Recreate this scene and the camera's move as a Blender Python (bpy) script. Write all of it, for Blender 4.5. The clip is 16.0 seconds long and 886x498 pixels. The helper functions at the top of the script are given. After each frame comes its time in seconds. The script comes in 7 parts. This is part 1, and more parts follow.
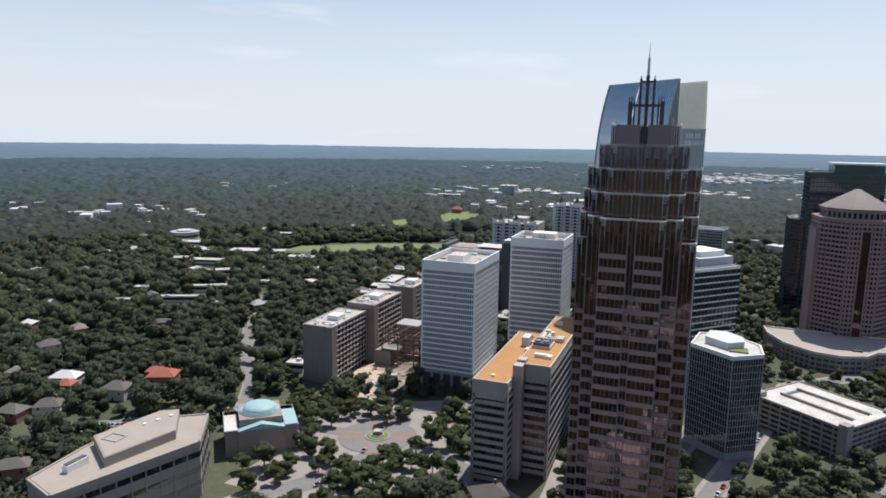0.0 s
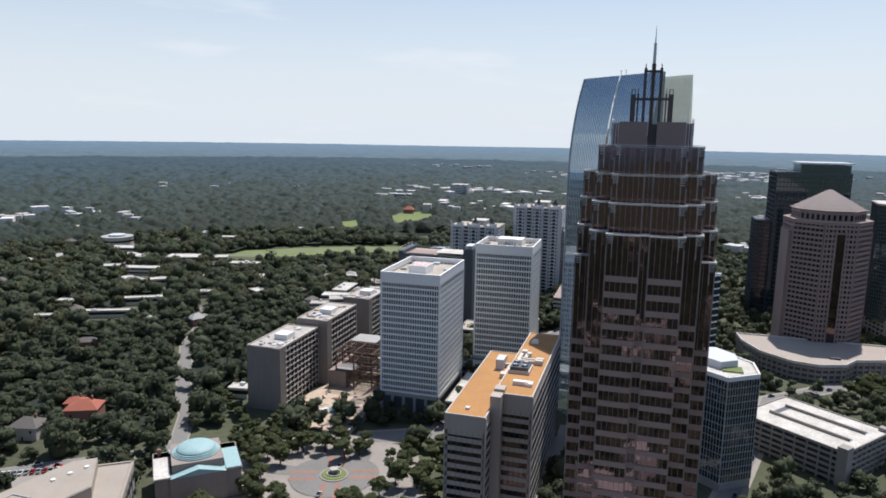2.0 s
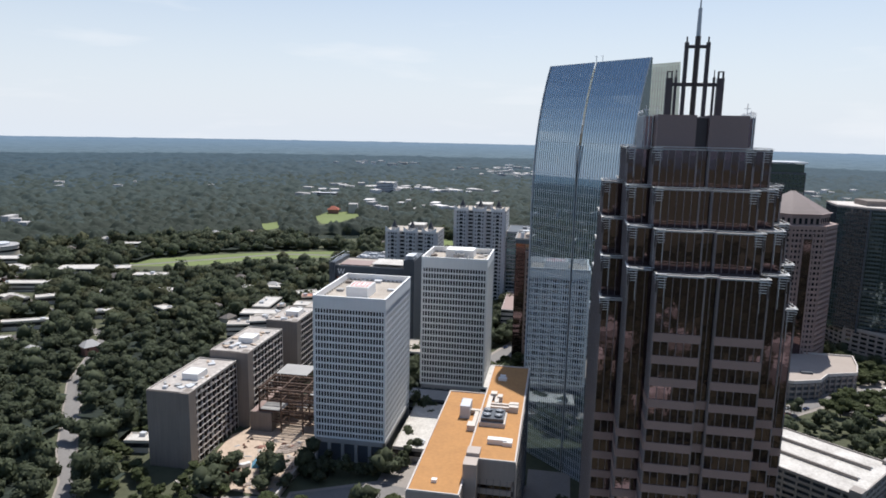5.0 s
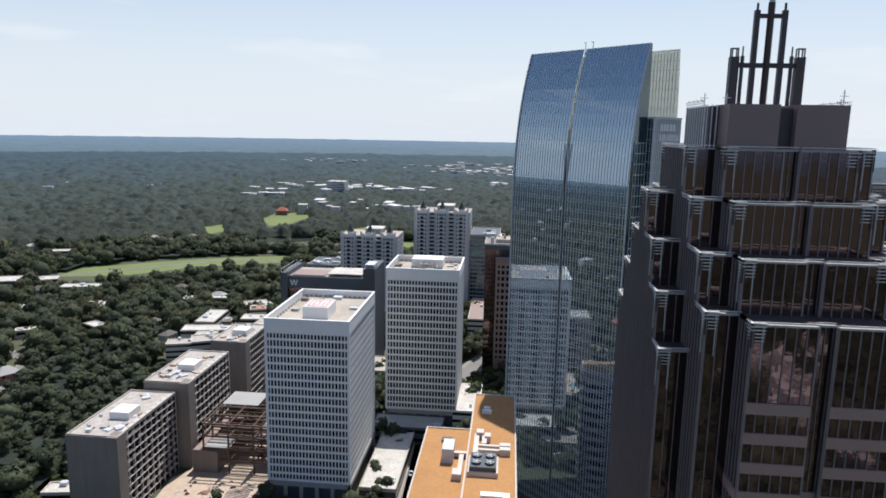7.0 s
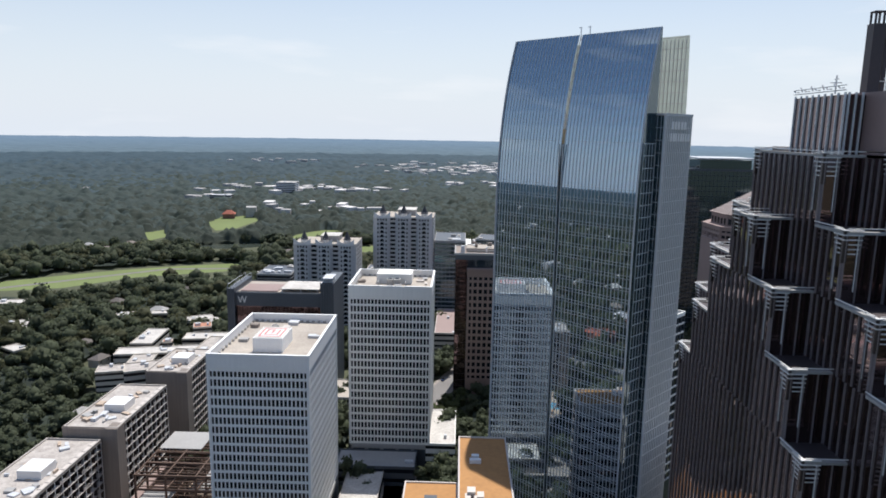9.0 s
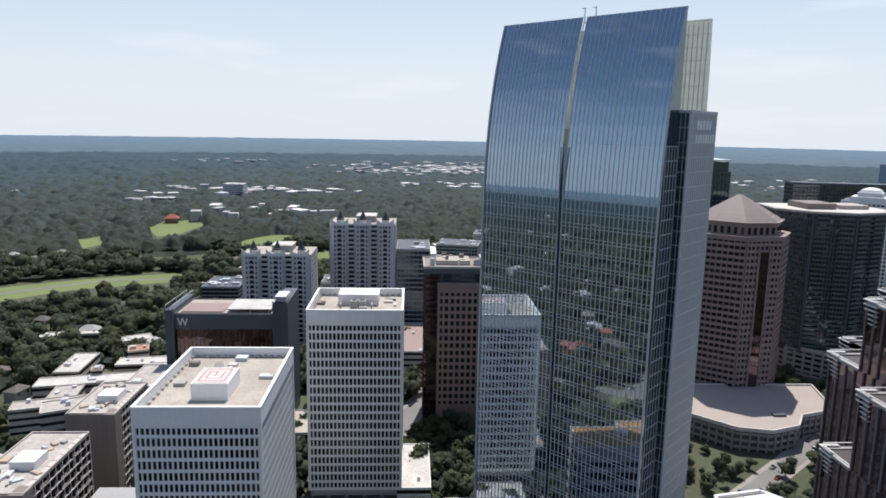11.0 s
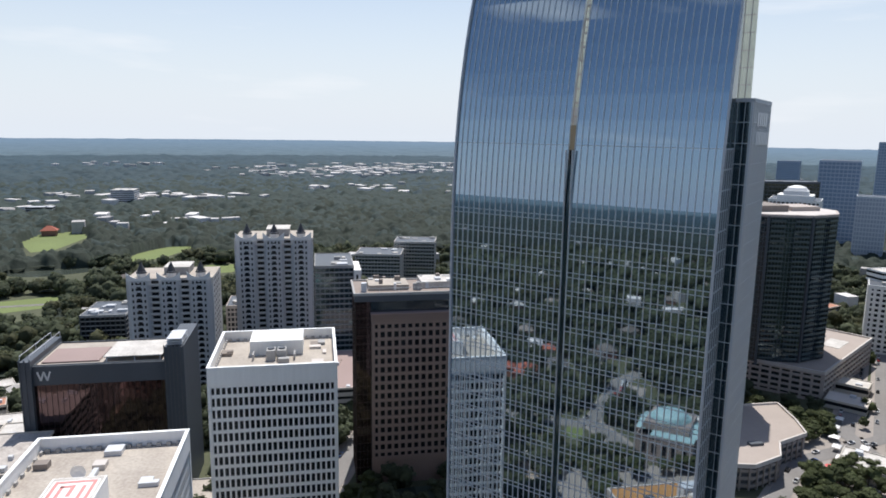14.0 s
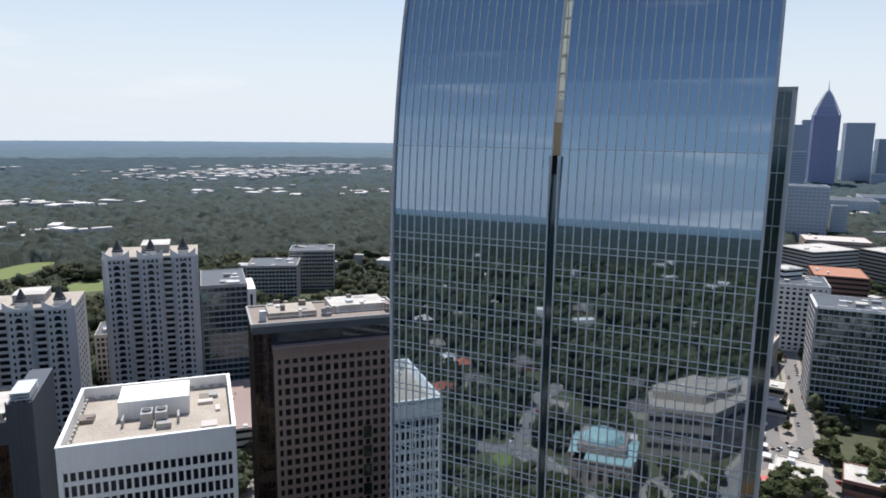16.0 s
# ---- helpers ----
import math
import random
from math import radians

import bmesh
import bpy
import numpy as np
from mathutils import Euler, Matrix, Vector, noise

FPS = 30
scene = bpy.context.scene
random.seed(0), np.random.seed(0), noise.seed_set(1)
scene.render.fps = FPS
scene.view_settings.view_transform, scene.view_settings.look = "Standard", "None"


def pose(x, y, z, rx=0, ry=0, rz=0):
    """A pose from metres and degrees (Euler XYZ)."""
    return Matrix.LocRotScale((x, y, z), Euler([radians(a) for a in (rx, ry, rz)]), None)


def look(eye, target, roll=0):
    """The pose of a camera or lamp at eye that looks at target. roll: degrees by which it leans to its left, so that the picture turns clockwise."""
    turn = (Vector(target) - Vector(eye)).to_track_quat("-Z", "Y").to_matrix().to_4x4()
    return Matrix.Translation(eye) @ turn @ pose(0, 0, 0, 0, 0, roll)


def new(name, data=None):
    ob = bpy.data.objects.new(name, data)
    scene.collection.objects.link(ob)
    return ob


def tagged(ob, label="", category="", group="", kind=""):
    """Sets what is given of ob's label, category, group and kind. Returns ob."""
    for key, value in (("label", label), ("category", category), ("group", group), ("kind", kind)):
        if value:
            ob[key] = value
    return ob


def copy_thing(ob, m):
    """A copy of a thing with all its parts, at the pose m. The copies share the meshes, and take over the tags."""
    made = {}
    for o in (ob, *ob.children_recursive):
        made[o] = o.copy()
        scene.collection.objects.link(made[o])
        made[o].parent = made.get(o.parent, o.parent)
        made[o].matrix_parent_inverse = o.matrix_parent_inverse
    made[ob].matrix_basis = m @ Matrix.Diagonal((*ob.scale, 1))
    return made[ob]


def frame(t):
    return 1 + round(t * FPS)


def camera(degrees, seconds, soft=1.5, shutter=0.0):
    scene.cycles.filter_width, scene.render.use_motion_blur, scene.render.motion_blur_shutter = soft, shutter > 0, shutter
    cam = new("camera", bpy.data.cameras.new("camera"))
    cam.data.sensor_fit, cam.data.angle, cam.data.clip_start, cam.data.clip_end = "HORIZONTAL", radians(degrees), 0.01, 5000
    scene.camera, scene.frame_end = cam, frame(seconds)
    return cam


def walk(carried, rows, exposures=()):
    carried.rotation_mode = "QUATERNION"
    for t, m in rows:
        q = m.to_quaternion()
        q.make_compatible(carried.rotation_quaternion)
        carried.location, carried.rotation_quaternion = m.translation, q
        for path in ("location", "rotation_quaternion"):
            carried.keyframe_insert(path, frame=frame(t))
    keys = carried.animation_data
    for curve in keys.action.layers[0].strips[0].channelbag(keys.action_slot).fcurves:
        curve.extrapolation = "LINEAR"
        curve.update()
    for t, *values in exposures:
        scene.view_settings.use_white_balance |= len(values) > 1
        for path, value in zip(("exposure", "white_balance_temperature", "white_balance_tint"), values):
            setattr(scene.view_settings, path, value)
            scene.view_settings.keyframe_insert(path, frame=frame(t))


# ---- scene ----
cam = camera(66.1, 16.0, soft=1.75)
PATH = [
    (0, (0.469, -1.3, 167.541), (-0.232, 0.544, 167.213), 0.9),
    (0.5, (-4.904, 7.704, 167.504), (-5.57, 9.561, 167.176), 0.9),
    (1, (-10.315, 16.745, 167.514), (-10.945, 18.615, 167.185), 1.0),
    (1.5, (-15.682, 25.845, 167.576), (-16.276, 27.726, 167.245), 1.0),
    (2, (-20.935, 35.033, 167.667), (-21.492, 36.925, 167.335), 1.0),
    (2.5, (-26.025, 44.308, 167.765), (-26.543, 46.21, 167.431), 1.0),
    (3, (-30.994, 53.633, 167.812), (-31.474, 55.545, 167.475), 1.0),
    (3.5, (-35.836, 63.071, 167.841), (-36.277, 64.992, 167.503), 1.0),
    (4, (-40.448, 72.528, 167.856), (-40.853, 74.457, 167.516), 0.9),
    (4.2, (-42.182, 76.305, 167.85), (-42.573, 78.237, 167.51), 1.0),
    (6.5, (-60.504, 119.58, 167.298), (-60.729, 121.537, 166.955), 1.1),
    (7, (-64.2, 129.092, 167.274), (-64.388, 131.053, 166.929), 1.1),
    (7.5, (-67.631, 138.786, 167.323), (-67.783, 140.751, 166.978), 1.2),
    (8, (-70.773, 148.597, 167.321), (-70.889, 150.563, 166.973), 1.2),
    (8.5, (-73.639, 158.528, 167.298), (-73.719, 160.496, 166.951), 1.2),
    (9, (-76.208, 168.525, 167.265), (-76.255, 170.494, 166.918), 1.0),
    (11.5, (-87.019, 218.589, 167.226), (-86.892, 220.555, 166.879), 1.1),
    (12, (-88.633, 228.52, 167.126), (-88.473, 230.483, 166.778), 1.1),
    (12.5, (-90.032, 238.564, 167.022), (-89.836, 240.524, 166.675), 1.2),
    (13, (-91.26, 248.636, 166.888), (-91.026, 250.592, 166.542), 1.1),
    (13.5, (-92.243, 258.776, 166.76), (-91.95, 260.724, 166.416), 1.0),
    (14, (-92.943, 268.845, 166.642), (-92.585, 270.783, 166.298), 0.8),
    (14.5, (-93.398, 278.825, 166.518), (-92.974, 280.75, 166.174), 0.8),
    (15, (-93.624, 288.875, 166.431), (-93.126, 290.782, 166.09), 0.8),
    (15.5, (-93.566, 298.947, 166.377), (-92.993, 300.833, 166.037), 0.8),
    (16, (-93.338, 309.035, 166.344), (-92.676, 310.892, 166.005), 0.7),
]
walk(cam, [(t, look(eye, target, roll)) for t, eye, target, roll in PATH],
     exposures=[(0, 0.0, 6380, 10), (8, 0.04, 6380, 10), (12, 0.04, 6400, 10), (16, 0.06, 6400, 10)])

# ---- world and light ----
SUN = Vector((0.095, 0.42, 0.90)).normalized()
world = bpy.data.worlds.new("sky")
scene.world = world
world.use_nodes = True
wn, wl = world.node_tree.nodes, world.node_tree.links
bg = wn["Background"]
sky = wn.new("ShaderNodeTexSky")
sky.sky_type = "NISHITA"
sky.sun_disc = False
sky.sun_elevation = math.asin(SUN.z)
sky.sun_rotation = math.atan2(SUN.x, SUN.y)
sky.air_density, sky.dust_density, sky.ozone_density = 1.0, 0.7, 1.5
# white summer haze low in the sky, and thin fair-weather cloud all over it
wc = wn.new("ShaderNodeTexCoord")
ws = wn.new("ShaderNodeSeparateXYZ")
wh = wn.new("ShaderNodeMapRange")
wh.interpolation_type = "SMOOTHSTEP"
for k, v in zip(("From Min", "From Max", "To Min", "To Max"), (-0.05, 0.42, 0.97, 0.0)):
    wh.inputs[k].default_value = v
wb = wn.new("ShaderNodeMixRGB")
wq = wn.new("ShaderNodeMapRange")
for k, v in zip(("From Min", "From Max", "To Min", "To Max"), (-0.7, 0.5, 0.0, 1.0)):
    wq.inputs[k].default_value = v
wv = wn.new("ShaderNodeMixRGB")
wv.inputs["Color1"].default_value = (3.1, 4.15, 5.9, 1)
wv.inputs["Color2"].default_value = (8.35, 8.95, 9.75, 1)
wl.new(wq.outputs["Result"], wv.inputs["Fac"])
wl.new(wv.outputs["Color"], wb.inputs["Color2"])
wm = wn.new("ShaderNodeMapping")
wm.inputs["Scale"].default_value = (1.2, 1.2, 7.0)
wz = wn.new("ShaderNodeTexNoise")
wz.inputs["Scale"].default_value, wz.inputs["Detail"].default_value = 3.0, 5.0
wr = wn.new("ShaderNodeMapRange")
for k, v in zip(("From Min", "From Max", "To Min", "To Max"), (0.57, 0.78, 0.0, 0.55)):
    wr.inputs[k].default_value = v
wx = wn.new("ShaderNodeMixRGB")
wx.inputs["Color2"].default_value = (10.2, 10.3, 10.5, 1)
wl.new(wc.outputs["Generated"], ws.inputs["Vector"])
wl.new(ws.outputs["Z"], wh.inputs["Value"])
wl.new(ws.outputs["Y"], wq.inputs["Value"])
wl.new(wh.outputs["Result"], wb.inputs["Fac"])
wk = wn.new("ShaderNodeVectorMath")
wk.operation = "SCALE"
wk.inputs["Scale"].default_value = 1.25
wl.new(sky.outputs["Color"], wk.inputs[0])
wl.new(wk.outputs["Vector"], wb.inputs["Color1"])
wl.new(wc.outputs["Generated"], wm.inputs["Vector"])
wl.new(wm.outputs["Vector"], wz.inputs["Vector"])
wl.new(wz.outputs["Fac"], wr.inputs["Value"])
wl.new(wr.outputs["Result"], wx.inputs["Fac"])
wl.new(wb.outputs["Color"], wx.inputs["Color1"])
wl.new(wx.outputs["Color"], bg.inputs["Color"])
bg.inputs["Strength"].default_value = 0.092
sun_data = bpy.data.lights.new("sun", "SUN")
sun_data.energy, sun_data.angle, sun_data.color = 5.0, radians(0.6), (1.0, 0.97, 0.92)
sun = new("sun", sun_data)
sun.matrix_world = look((0, 0, 400), Vector((0, 0, 400)) - SUN)


# ---- materials ----
def mat(name, col, rough=0.8, metal=0.0, var=0.2, scale=0.15, fine=2.5, bump=0.0, ior=1.5, rand=0.0, island=0.0,
        streak=0.0, tint=None, glow=0.0, dirt=None):
    """A Principled surface in metres: coarse and fine mottling, optional drip streaks and piece-to-piece change."""
    m = bpy.data.materials.new(name)
    m.use_nodes = True
    n, l = m.node_tree.nodes, m.node_tree.links
    b = n["Principled BSDF"]
    b.inputs["Roughness"].default_value, b.inputs["Metallic"].default_value = rough, metal
    b.inputs["IOR"].default_value = ior
    if tint:
        b.inputs["Specular Tint"].default_value = (*tint, 1)
    tc = n.new("ShaderNodeTexCoord")
    n1, n2 = n.new("ShaderNodeTexNoise"), n.new("ShaderNodeTexNoise")
    n1.inputs["Scale"].default_value, n1.inputs["Detail"].default_value = scale, 4
    n2.inputs["Scale"].default_value, n2.inputs["Detail"].default_value = fine, 3
    l.new(tc.outputs["Object"], n1.inputs["Vector"])
    l.new(tc.outputs["Object"], n2.inputs["Vector"])
    add = n.new("ShaderNodeMath")
    add.operation = "ADD"
    l.new(n1.outputs["Fac"], add.inputs[0])
    l.new(n2.outputs["Fac"], add.inputs[1])
    last = add.outputs[0]
    total = 2.0
    if streak:
        mp = n.new("ShaderNodeMapping")
        mp.inputs["Scale"].default_value = (1.1, 1.1, 0.06)
        n3 = n.new("ShaderNodeTexNoise")
        n3.inputs["Scale"].default_value, n3.inputs["Detail"].default_value = 1.0, 4
        l.new(tc.outputs["Object"], mp.inputs["Vector"])
        l.new(mp.outputs["Vector"], n3.inputs["Vector"])
        mu = n.new("ShaderNodeMath")
        mu.operation = "MULTIPLY_ADD"
        mu.inputs[1].default_value = streak
        l.new(n3.outputs["Fac"], mu.inputs[0])
        l.new(last, mu.inputs[2])
        last = mu.outputs[0]
        total += streak
    for on, out in ((rand, ("ShaderNodeObjectInfo", "Random")), (island, ("ShaderNodeNewGeometry", "Random Per Island"))):
        if on:
            q = n.new(out[0])
            mu = n.new("ShaderNodeMath")
            mu.operation = "MULTIPLY_ADD"
            mu.inputs[1].default_value = on
            l.new(q.outputs[out[1]], mu.inputs[0])
            l.new(last, mu.inputs[2])
            last = mu.outputs[0]
            total += on
    mr = n.new("ShaderNodeMapRange")
    mr.inputs["From Min"].default_value, mr.inputs["From Max"].default_value = total * 0.5 - 0.55, total * 0.5 + 0.55
    l.new(last, mr.inputs["Value"])
    mix = n.new("ShaderNodeMixRGB")
    lo = dirt if dirt else tuple(c * (1 - var) for c in col)
    mix.inputs["Color1"].default_value = (*lo, 1)
    mix.inputs["Color2"].default_value = (*(min(1, c * (1 + var)) for c in col), 1)
    l.new(mr.outputs["Result"], mix.inputs["Fac"])
    l.new(mix.outputs["Color"], b.inputs["Base Color"])
    if bump:
        bp = n.new("ShaderNodeBump")
        bp.inputs["Strength"].default_value, bp.inputs["Distance"].default_value = min(1, bump), bump
        l.new(n2.outputs["Fac"], bp.inputs["Height"])
        l.new(bp.outputs["Normal"], b.inputs["Normal"])
    return m



def leafy(name, col, var, scale, fine, bump):
    """Foliage: a matt leaf surface that lets some light through."""
    m = mat(name, col, 0.75, var=var, scale=scale, fine=fine, bump=bump, island=0.9)
    n, l = m.node_tree.nodes, m.node_tree.links
    b = n["Principled BSDF"]
    b.inputs["Specular IOR Level"].default_value = 0.25
    t = n.new("ShaderNodeBsdfTranslucent")
    mx = n.new("ShaderNodeMixShader")
    mx.inputs["Fac"].default_value = 0.5
    l.new(b.inputs["Base Color"].links[0].from_socket, t.inputs["Color"])
    l.new(b.outputs["BSDF"], mx.inputs[1])
    l.new(t.outputs["BSDF"], mx.inputs[2])
    l.new(mx.outputs["Shader"], n["Material Output"].inputs["Surface"])
    return m


def wavy(m, scale, depth):
    """Float glass that is not quite flat: a slow ripple bends what it mirrors."""
    n, l = m.node_tree.nodes, m.node_tree.links
    tc, nz, bp = n.new("ShaderNodeTexCoord"), n.new("ShaderNodeTexNoise"), n.new("ShaderNodeBump")
    nz.inputs["Scale"].default_value, nz.inputs["Detail"].default_value = scale, 1.0
    bp.inputs["Strength"].default_value, bp.inputs["Distance"].default_value = 0.5, depth
    l.new(tc.outputs["Object"], nz.inputs["Vector"])
    l.new(nz.outputs["Fac"], bp.inputs["Height"])
    l.new(bp.outputs["Normal"], n["Principled BSDF"].inputs["Normal"])
    return m


WHITE = mat("white precast concrete", (0.85, 0.845, 0.835), 0.75, var=0.07, scale=0.08, streak=1.0)
WHITE2 = mat("cream precast concrete", (0.83, 0.81, 0.77), 0.75, var=0.08, scale=0.08, streak=1.0)
ROOFW = mat("white roof membrane", (0.64, 0.61, 0.57), 0.85, var=0.16, scale=0.14, fine=1.1, dirt=(0.30, 0.27, 0.24))
GRAVEL = mat("pale roof gravel", (0.46, 0.41, 0.35), 0.95, var=0.2, scale=0.12, fine=1.4, dirt=(0.26, 0.22, 0.19))
ORANGE = mat("ochre roof coating", (0.46, 0.235, 0.085), 0.9, var=0.1, scale=0.1, fine=0.7, dirt=(0.34, 0.17, 0.065))
BROWNC = mat("brown board-marked concrete", (0.235, 0.2, 0.175), 0.9, var=0.14, scale=0.1, streak=1.5)
TAN = mat("tan granite", (0.44, 0.37, 0.325), 0.65, var=0.1, scale=0.1, streak=0.8)
TANL = mat("light tan precast", (0.55, 0.5, 0.46), 0.75, var=0.1, scale=0.1, streak=0.8)
ROSE = mat("rose granite", (0.34, 0.225, 0.195), 0.5, var=0.12, scale=0.1)
ROSEP = mat("rose panel", (0.25, 0.175, 0.162), 0.5, var=0.08, scale=0.06)
PINK = mat("pink-beige stone", (0.30, 0.215, 0.195), 0.75, var=0.12, scale=0.08, streak=0.7)
PINKR = mat("pink-grey metal roof", (0.24, 0.19, 0.175), 0.7, var=0.1)
GREYC = mat("grey concrete", (0.36, 0.35, 0.34), 0.85, var=0.14, scale=0.1, streak=1.0)
GREYL = mat("light grey panel", (0.55, 0.56, 0.58), 0.6, var=0.08)
GREYD = mat("dark grey panel", (0.075, 0.085, 0.1), 0.5, var=0.12)
STEELW = mat("pale painted steel", (0.78, 0.76, 0.74), 0.4, var=0.06)
MULL = mat("silver mullion", (0.66, 0.68, 0.69), 0.4, metal=0.1, var=0.05)
BRMULL = mat("bronze mullion", (0.28, 0.24, 0.245), 0.4, metal=0.3, var=0.1)
BRONZE = mat("bronze aluminium", (0.06, 0.045, 0.042), 0.4, metal=0.5, var=0.15)
SPIRE = mat("dark brown steel", (0.075, 0.06, 0.062), 0.5, metal=0.2, var=0.12)
GLASSW = mat("dark window glass", (0.012, 0.014, 0.018), 0.1, var=0.4, ior=1.35, rand=0.6)
GLASSB = wavy(mat("bronze mirror glass", (0.020, 0.014, 0.013), 0.04, var=0.3, ior=2.05, tint=(1.0, 0.70, 0.73)), 0.9, 0.014)
GLASSK = mat("blue mirror glass", (0.012, 0.022, 0.034), 0.02, var=0.25, ior=6.5, tint=(0.76, 0.90, 1.0))
GLASST = mat("teal curtain glass", (0.016, 0.034, 0.046), 0.06, var=0.35, ior=2.0, tint=(0.8, 0.97, 1.0))
GLASSD = mat("dark blue glass", (0.016, 0.024, 0.032), 0.06, var=0.35, ior=2.1)
FRIT = mat("fritted blue-grey glass", (0.17, 0.22, 0.235), 0.12, var=0.15, ior=2.2, rand=0.4)
VEIL = mat("pale green veil glass", (0.58, 0.62, 0.54), 0.25, var=0.12, fine=0.4)
vt, vm = VEIL.node_tree.nodes.new("ShaderNodeBsdfTranslucent"), VEIL.node_tree.nodes.new("ShaderNodeMixShader")
vm.inputs["Fac"].default_value = 0.4
VEIL.node_tree.links.new(VEIL.node_tree.nodes["Principled BSDF"].inputs["Base Color"].links[0].from_socket, vt.inputs["Color"])
VEIL.node_tree.links.new(VEIL.node_tree.nodes["Principled BSDF"].outputs["BSDF"], vm.inputs[1])
VEIL.node_tree.links.new(vt.outputs["BSDF"], vm.inputs[2])
VEIL.node_tree.links.new(vm.outputs["Shader"], VEIL.node_tree.nodes["Material Output"].inputs["Surface"])
ASPHALT = mat("sun-bleached asphalt", (0.20, 0.187, 0.178), 0.95, var=0.2, scale=0.06, fine=0.7)
PAVE = mat("pale pavement", (0.29, 0.255, 0.228), 0.9, var=0.16, scale=0.08, fine=0.9)
BRICKP = mat("red brick paving", (0.30, 0.16, 0.12), 0.9, var=0.2, fine=1.5)
GRASS = mat("mown grass", (0.155, 0.19, 0.065), 0.95, var=0.25, scale=0.03, fine=0.5)
SOIL = mat("forest floor", (0.075, 0.08, 0.045), 1.0, var=0.4, scale=0.02, fine=0.25)
CLAY = mat("orange clay", (0.52, 0.22, 0.09), 0.95, var=0.15)
WATER = mat("pond water", (0.05, 0.06, 0.05), 0.05, var=0.2, ior=1.33)
LEAF = leafy("broadleaf foliage", (0.097, 0.113, 0.067), 0.38, 0.07, 1.0, 0.3)
LEAFN = leafy("street tree foliage", (0.100, 0.118, 0.052), 0.42, 0.2, 3.0, 0.3)
OLIVE = leafy("olive foliage", (0.100, 0.104, 0.055), 0.35, 0.07, 1.0, 0.3)
BARK = mat("tree bark", (0.09, 0.07, 0.05), 0.95, var=0.2)
REDROOF = mat("red clay tile roof", (0.36, 0.11, 0.07), 0.85, var=0.2, fine=2)
SLATE = mat("weathered shingle roof", (0.13, 0.115, 0.105), 0.9, var=0.2, fine=1.5, rand=0.8)
BRICK = mat("dull red brick", (0.27, 0.14, 0.11), 0.9, var=0.18, fine=2)
STUCCO = mat("cream stucco", (0.55, 0.5, 0.43), 0.9, var=0.12, rand=0.6)
COPPER = mat("pale green copper", (0.30, 0.44, 0.45), 0.6, var=0.14, scale=0.2, streak=0.8)
LIME = mat("weathered limestone", (0.44, 0.40, 0.36), 0.85, var=0.14, streak=1.0)
RUST = mat("rusty steel frame", (0.12, 0.075, 0.055), 0.8, var=0.25)
RUBBLE = mat("demolition rubble", (0.46, 0.36, 0.28), 1.0, var=0.3, scale=0.3, fine=1.5, island=1.0)
BLUE = mat("blue tarpaulin", (0.12, 0.35, 0.5), 0.6, var=0.15)
REDP = mat("red paint", (0.62, 0.10, 0.09), 0.6, var=0.1)
FADED = mat("faded red paint", (0.60, 0.25, 0.23), 0.7, var=0.2, fine=1.0)
FARW = mat("far pale roofs", (0.55, 0.52, 0.50), 0.9, var=0.3, island=1.2)
TERRA = mat("terracotta roof", (0.42, 0.2, 0.13), 0.9, var=0.2)
CARS = [mat("car paint " + c, v, 0.3, var=0.05) for c, v in
        (("white", (0.75, 0.75, 0.75)), ("silver", (0.4, 0.41, 0.42)), ("black", (0.02, 0.02, 0.022)), ("red", (0.4, 0.03, 0.03)), ("blue", (0.04, 0.08, 0.2)))]
RUBBER = mat("tyre rubber", (0.02, 0.02, 0.02), 0.9)


# ---- mesh helpers ----
class Geo:
    """A small mesh under construction."""

    def __init__(self):
        self.v, self.f = [], []

    def box(self, x0, x1, y0, y1, z0, z1):
        k = len(self.v)
        self.v += [(x0, y0, z0), (x1, y0, z0), (x1, y1, z0), (x0, y1, z0), (x0, y0, z1), (x1, y0, z1), (x1, y1, z1), (x0, y1, z1)]
        self.f += [tuple(k + i for i in q) for q in ((3, 2, 1, 0), (4, 5, 6, 7), (0, 1, 5, 4), (1, 2, 6, 5), (2, 3, 7, 6), (3, 0, 4, 7))]
        return self

    def bar(self, a, b, w, h=None):
        """A square bar from a to b."""
        a, b = Vector(a), Vector(b)
        d = (b - a).normalized()
        s = d.cross(Vector((0, 0, 1)))
        s = s.normalized() if s.length > 1e-4 else Vector((1, 0, 0))
        t = s.cross(d)
        s, t = s * w / 2, t * (h or w) / 2
        k = len(self.v)
        self.v += [tuple(p + o) for p in (a, b) for o in (-s - t, s - t, s + t, -s + t)]
        self.f += [tuple(k + i for i in q) for q in ((0, 1, 2, 3), (7, 6, 5, 4), (4, 5, 1, 0), (5, 6, 2, 1), (6, 7, 3, 2), (7, 4, 0, 3))]
        return self

    def prism(self, poly, z0, z1, top=None):
        """A closed prism over a counter-clockwise outline; top: another outline for its upper end."""
        k, n = len(self.v), len(poly)
        top = top or poly
        self.v += [(x, y, z0) for x, y in poly] + [(x, y, z1) for x, y in top]
        self.f += [tuple(k + i for i in reversed(range(n))), tuple(k + n + i for i in range(n))]
        self.f += [(k + i, k + (i + 1) % n, k + n + (i + 1) % n, k + n + i) for i in range(n)]
        return self

    def quad(self, *p):
        k = len(self.v)
        self.v += [tuple(q) for q in p]
        self.f.append(tuple(range(k, k + len(p))))
        return self

    def mesh(self, name, m):
        me = bpy.data.meshes.new(name)
        me.from_pydata(self.v, [], self.f)
        me.materials.append(m)
        me.update()
        return me


